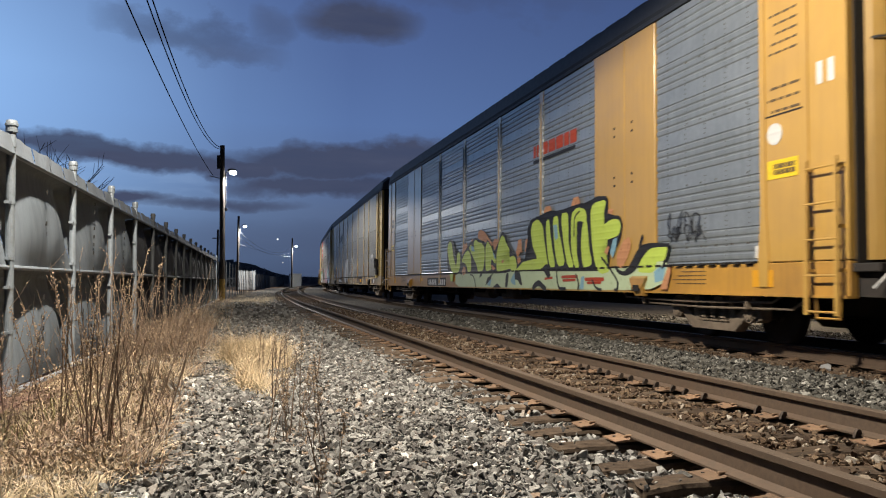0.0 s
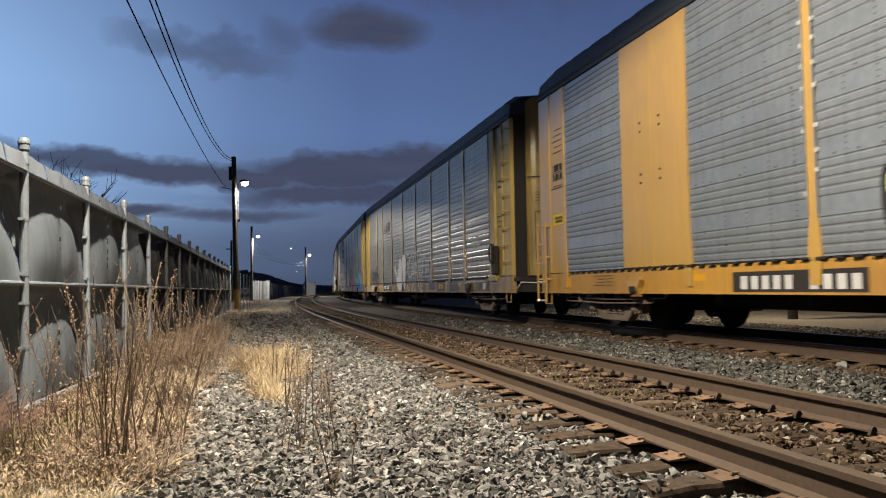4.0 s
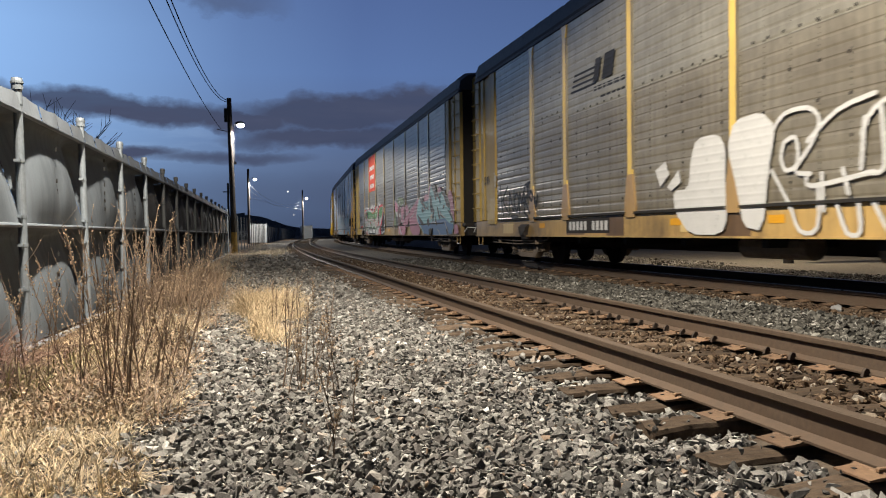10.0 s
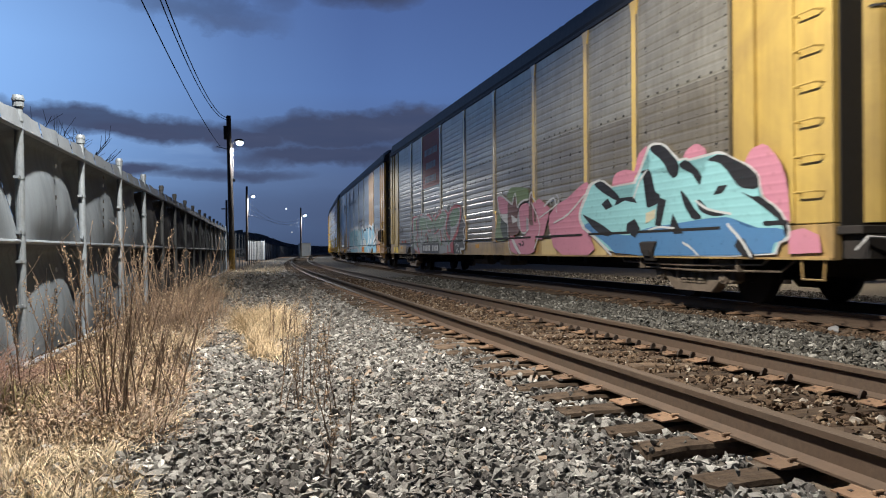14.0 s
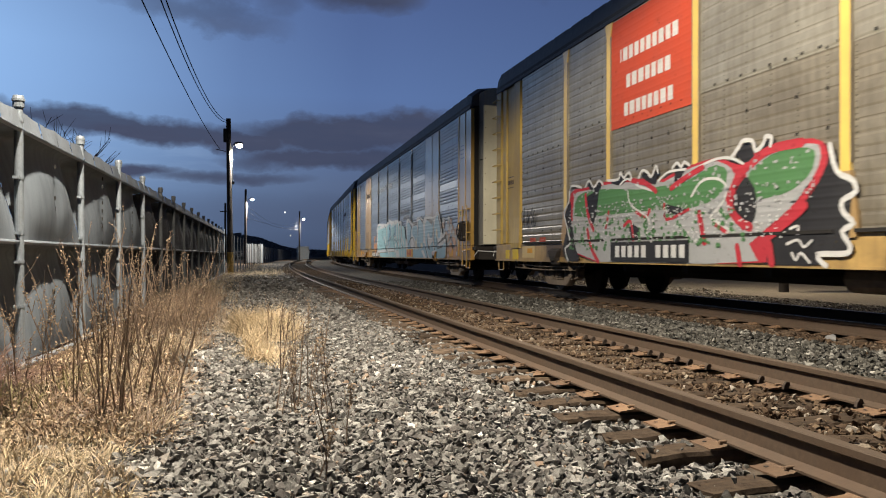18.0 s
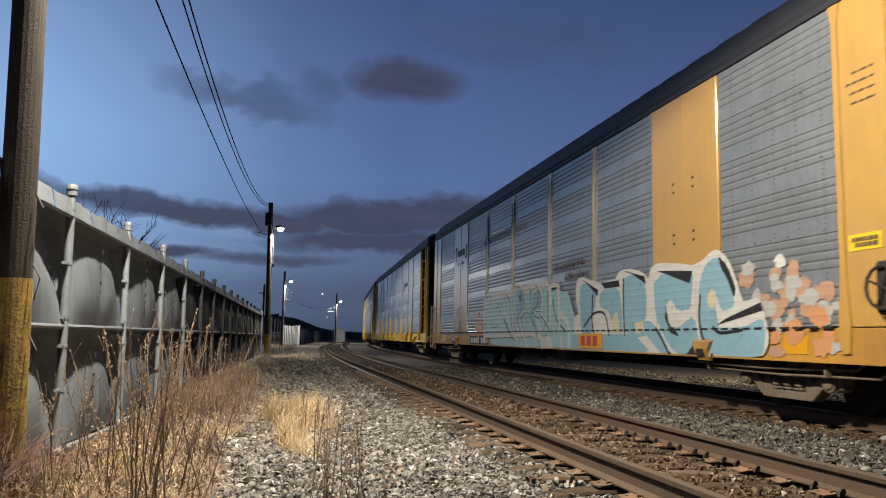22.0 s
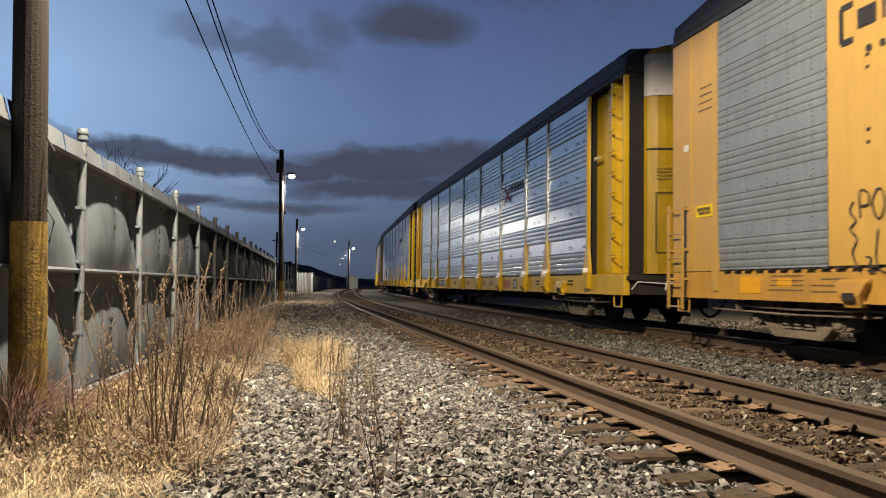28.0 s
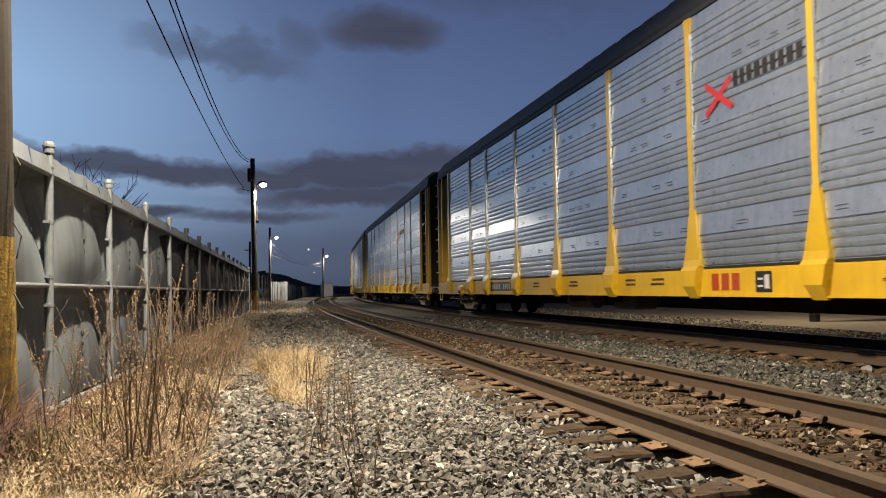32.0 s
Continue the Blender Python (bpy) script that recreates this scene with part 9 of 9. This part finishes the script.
def blades(name, label, mat, spots, seed, category="grass", fine=1.0):
    """spots: x, y, radius, count, height. Each spot leans its own way, with strays and broken blades."""
    rng = np.random.default_rng(seed)
    vs, fs = [], []
    for cx, cy, rad, n, h in spots:
        main = rng.uniform(0, 6.283)
        for _ in range(n):
            a, d = rng.uniform(0, 6.283), rad * math.sqrt(rng.random())
            x, y = cx + d * math.cos(a), cy + d * math.sin(a)
            hh = h * rng.uniform(0.35, 1.2)
            la = main + rng.normal(0, 1.1)
            lean = hh * rng.uniform(0.15, 1.5)
            kink = rng.normal(0, 0.22) * hh
            w = rng.uniform(0.0018, 0.0052) * fine
            px, py = -math.sin(la + 0.6) * w, math.cos(la + 0.6) * w
            qx, qy = -math.sin(la) * kink, math.cos(la) * kink
            drop = rng.uniform(0.25, 0.9) if rng.random() < 0.3 else 0.0
            z = bed(x, y) - 0.02
            b = len(vs)
            for t, ww in ((0, 1.0), (0.35, 0.9), (0.7, 0.65), (1.0, 0.15)):
                ox, oy = math.cos(la) * lean * t * t + qx * t ** 3, math.sin(la) * lean * t * t + qy * t ** 3
                zz = z + hh * (t - min(0.8, 0.42 * lean / hh) * t * t) - drop * hh * max(0.0, t - 0.7)
                vs += [(x + ox - px * ww, y + oy - py * ww, zz), (x + ox + px * ww, y + oy + py * ww, zz)]
            for k in range(3):
                q = b + 2 * k
                fs.append((q, q + 1, q + 3, q + 2))
    tagged(new(name, mesh_of(name, vs, fs, mat)), label, category, kind="stuff")


OLIVE = surface("dry_olive_leaf", (0.17, 0.145, 0.045), 0.8, 0, 0.3, 6, island=0.4, bump=0.0)


def low(spot):
    """Growth thins out to bare dirt along the fence's bottom rail."""
    x, y, r, n, h = spot
    gap = x - fence_x(y)
    return (x, y, r, n, min(h, max(0.03, 0.34 * (gap - r * 0.6)))) if 6.2 < y < 10.5 else spot


def grasses():
    rng = np.random.default_rng(8)
    near = []
    for _ in range(190):
        y = rng.uniform(2.9, 4.8)
        near.append((rng.uniform(-1.85, -0.45 - 0.02 * y), y, rng.uniform(0.05, 0.15), int(rng.uniform(70, 170)), rng.uniform(0.09, 0.20)))
    for _ in range(110):
        y = rng.uniform(-8.0, 2.9)
        near.append((rng.uniform(-1.95, -0.5), y, 0.3, 40, 0.22))
    for _ in range(44):
        y = rng.uniform(4.3, 6.4)
        near.append((rng.uniform(-1.75, -0.5), y, rng.uniform(0.05, 0.16), 55, rng.uniform(0.10, 0.26)))
    for _ in range(80):
        y = rng.uniform(6.0, 9.5)
        near.append((rng.uniform(fence_x(y) + 0.15, -0.62), y, 0.2, 45, 0.28))
    for _ in range(60):
        y = rng.uniform(14.0, 40.0)
        near.append((rng.uniform(fence_x(y) + 0.1, -0.3), y, 0.4, 40, 0.35))
    near = [low(q) for q in near]
    blades("dry_grass", "thick dry straw-coloured grass along the fence", STRAW, near, 21)
    tuft = [(rng.normal(0.24, 0.17), rng.uniform(9.3, 11.6), 0.12, 150, rng.uniform(0.32, 0.50)) for _ in range(60)]
    tuft += [(rng.normal(0.20, 0.09), rng.uniform(7.0, 9.3), 0.10, 80, rng.uniform(0.18, 0.34)) for _ in range(26)]
    blades("straw_tuft", "pale feathery straw tuft growing in the ballast", STRAW_FINE, tuft, 22, fine=0.6)
    red, base = [], []
    for _ in range(150):
        y = rng.uniform(7.0, 19.0)
        red.append((rng.uniform(fence_x(y) + 0.2, -0.45), y, 0.25, 50, rng.uniform(0.35, 0.68)))
    for _ in range(42):
        base.append((rng.uniform(-2.05, -1.58), rng.uniform(4.9, 6.5), 0.13, 60, rng.uniform(0.2, 0.55)))
    for _ in range(34):
        base.append((rng.normal(-1.80, 0.13), rng.uniform(5.25, 5.85), 0.10, 55, rng.uniform(0.25, 0.72)))
    for _ in range(55):
        y = rng.uniform(5.2, 7.6)
        base.append((rng.uniform(fence_x(y) + 0.15, -0.75), y, 0.12, 38, rng.uniform(0.08, 0.24)))
    for _ in range(150):
        red.append((rng.uniform(-1.75, -0.5), rng.uniform(4.5, 7.0), rng.uniform(0.08, 0.2), 45, rng.uniform(0.12, 0.30)))
    red += [(rng.normal(0.32, 0.1), rng.normal(5.4, 0.4), 0.10, 22, 0.11) for _ in range(16)]
    red = [low(q) for q in red]
    blades("russet_grass", "russet dead grass against the fence foot", STRAW_RED, red, 23)
    blades("pole_foot_weeds", "dark red-brown dead weeds round the pole foot", RUSSET_DARK, base, 26)
    olive = [(rng.normal(-1.42, 0.2), rng.normal(6.0, 0.4), 0.12, 50, rng.uniform(0.16, 0.32)) for _ in range(24)]
    blades("olive_bush", "low olive-green dry bush among the grass", OLIVE, olive, 25, "bush", 1.6)
    farv = [(rng.normal(0.6, 0.7), rng.normal(40.0, 3.0), 0.35, 45, 0.3) for _ in range(45)]
    for _ in range(120):
        y = rng.uniform(38, 80)
        farv.append((rng.uniform(-0.5, 2.6) + bend(y) * 0.4, y, 0.6, 14, 0.4))
    blades("far_grass", "pale dry grass under the far lamps", STRAW, farv, 24)


grasses()


LITTER = surface("dead_leaf", (0.44, 0.335, 0.215), 0.8, 0, 0.3, 8, (0.14, 0.09, 0.055), 3.0, 0.6, island=0.6, bump=0.0)


def leaf_litter():
    """Small curled dead leaves and bits of stalk caught in the grass."""
    rng = np.random.default_rng(31)
    vs, fs = [], []
    for _ in range(8000):
        y = 4.3 + 6.3 * rng.random() ** 1.3
        x = rng.uniform(fence_x(y) + 0.1, -0.42 - 0.01 * y + 0.12 * rng.standard_normal())
        z = bed(x, y) + 0.01 + 0.17 * rng.random() ** 1.6
        ln, w = rng.uniform(0.008, 0.024), rng.uniform(0.003, 0.009)
        m = np.array(Euler((rng.normal(0, 0.8), rng.normal(0, 0.8), rng.uniform(0, 6.28))).to_matrix())
        b = len(vs)
        curl = rng.uniform(0.2, 0.8) * ln
        for px, py, pz in ((-ln, 0, curl), (-0.3 * ln, -w, 0), (-0.3 * ln, w, 0), (0.4 * ln, -w, 0), (0.4 * ln, w, 0), (ln, 0, curl)):
            q = m @ (px, py, pz)
            vs.append((x + q[0], y + q[1], z + q[2]))
        fs += [(b, b + 1, b + 2), (b + 1, b + 3, b + 4, b + 2), (b + 3, b + 5, b + 4)]
    tagged(new("leaf_litter", mesh_of("leaf_litter", vs, fs, LITTER)), "curled brown dead leaves caught in the dry grass", "leaves", kind="stuff")


leaf_litter()


def weed(x, y, n, h, spread, seed, thick=1.0, label="dead brown weed stalks with dry seed heads"):
    rnd = random.Random(seed)
    t = thing("dead_weed", label, "weed", pose(x, y, bed(x, y)), "weeds by the track")
    for _ in range(n):
        sv, sf, hv, hf = [], [], [], []

        def tube(pts, r):
            b = len(sv)
            for i, p in enumerate(pts):
                rr = r * (1 - 0.6 * i / (len(pts) - 1))
                for k in range(4):
                    a = k * math.pi / 2
                    sv.append((p.x + rr * math.cos(a), p.y + rr * math.sin(a), p.z))
            for i in range(len(pts) - 1):
                for k in range(4):
                    q = b + 4 * i
                    sf.append((q + k, q + (k + 1) % 4, q + 4 + (k + 1) % 4, q + 4 + k))

        def seed_at(p, s):
            b = len(hv)
            for dx, dy, dz in ((1, 0, 0), (-1, 0, 0), (0, 1, 0), (0, -1, 0), (0, 0, 1.5), (0, 0, -1)):
                hv.append((p.x + dx * s * rnd.uniform(0.5, 1.3), p.y + dy * s * rnd.uniform(0.5, 1.3), p.z + dz * s))
            hf.extend([(b, b + 2, b + 4), (b + 2, b + 1, b + 4), (b + 1, b + 3, b + 4), (b + 3, b, b + 4), (b + 2, b, b + 5), (b + 1, b + 2, b + 5), (b + 3, b + 1, b + 5), (b, b + 3, b + 5)])

        hh = h * rnd.uniform(0.55, 1.12)
        p = Vector((rnd.gauss(0, spread * 0.42), rnd.gauss(0, spread * 0.42), -0.03))
        d = Vector((rnd.gauss(0, 0.15) + p.x * 0.5, rnd.gauss(0, 0.13) + p.y * 0.2, 1)).normalized()
        pts = [p.copy()]
        for i in range(8):
            d = (d + Vector((rnd.gauss(0, 0.06), rnd.gauss(0, 0.06), 0.03))).normalized()
            p = p + d * hh / 8
            pts.append(p.copy())
        tube(pts, thick * rnd.uniform(0.0035, 0.0065))
        for i in range(3, 9):
            for _ in range(rnd.random() < 0.8):
                q = pts[i]
                e = q + Vector((rnd.gauss(0, 0.05), rnd.gauss(0, 0.05), rnd.uniform(0.05, 0.2)))
                sf.append((4 * i, 4 * i + 1, len(sv)))
                tube([q, (q + e) / 2 + Vector((0, 0, -0.01)), e], 0.0020 * thick)
                if i > 4 and rnd.random() < 0.75:
                    for _ in range(rnd.randint(1, 4)):
                        seed_at(q + (e - q) * rnd.uniform(0.3, 1.0), rnd.uniform(0.003, 0.006))
        if rnd.random() < 0.75:
            for j in range(30):
                q = pts[7] + (pts[8] - pts[7]) * rnd.uniform(-1.5, 1)
                seed_at(q + Vector((rnd.gauss(0, 0.009), rnd.gauss(0, 0.009), 0)), rnd.uniform(0.003, 0.008))
        s = part("stem", mesh_of("stem", sv, sf, STEM), None, t)
        if hv:
            o = part("seed_head", mesh_of("seed_head", hv, hf, SEED), None, s)
            o["kind"] = "stuff"


for i, (x, y, n, h, sp) in enumerate(((-0.72, 5.0, 9, 0.95, 0.30), (-0.95, 5.9, 10, 1.15, 0.35), (-0.62, 5.35, 9, 0.9, 0.35), (-1.1, 7.0, 12, 1.25, 0.4), (-0.95, 8.2, 14, 1.3, 0.45), (-1.25, 9.0, 12, 1.3, 0.5),
                                      (-0.8, 9.6, 14, 1.15, 0.5), (-1.3, 5.4, 6, 0.8, 0.3), (-1.5, 6.7, 6, 1.0, 0.3), (-0.9, 11.0, 14, 1.2, 0.6), (-0.7, 6.6, 7, 0.9, 0.3), (-0.9, 13.0, 12, 1.1, 0.6))):
    weed(x, y, n, h, sp, 60 + i)
for i, (x, y, n, h, sp) in enumerate(((0.28, 5.2, 4, 0.68, 0.12), (0.42, 5.5, 4, 0.78, 0.10), (0.60, 5.1, 3, 0.74, 0.08), (0.52, 6.4, 4, 0.7, 0.14), (0.40, 6.9, 3, 0.75, 0.12), (0.56, 4.2, 2, 0.45, 0.06), (0.35, 3.6, 2, 0.3, 0.06), (0.3, 8.6, 3, 0.6, 0.12))):
    weed(x, y, n, h, sp, 90 + i, 0.95, "thin dark weed stalks standing in the ballast")


# ---- what moves ----
def rolled(t):
    i = min(int(t * 2), len(ROLLED) - 2)
    u = t * 2 - i
    a, b = ROLLED[i], ROLLED[i + 1]
    return a + (b - a) * u


def on_line(s):
    """The pose of a car whose middle stands s metres along the main track."""
    return pose(X2 + bend(s), s, HEAD2, 0, 0, -math.degrees(turn(s)))


def motions():
    halves = [k * 0.5 for k in range(65)]
    for car, centre, half in CARS:
        walk(car, [(t, on_line(centre - rolled(t))) for t in halves])
    tenths = [k / 10 for k in range(321)]
    for w, d in WHEELSETS:
        walk(w, [(t, pose(0, d, 0.42, math.degrees(rolled(t) / 0.42), 0, 0)) for t in tenths])


motions()
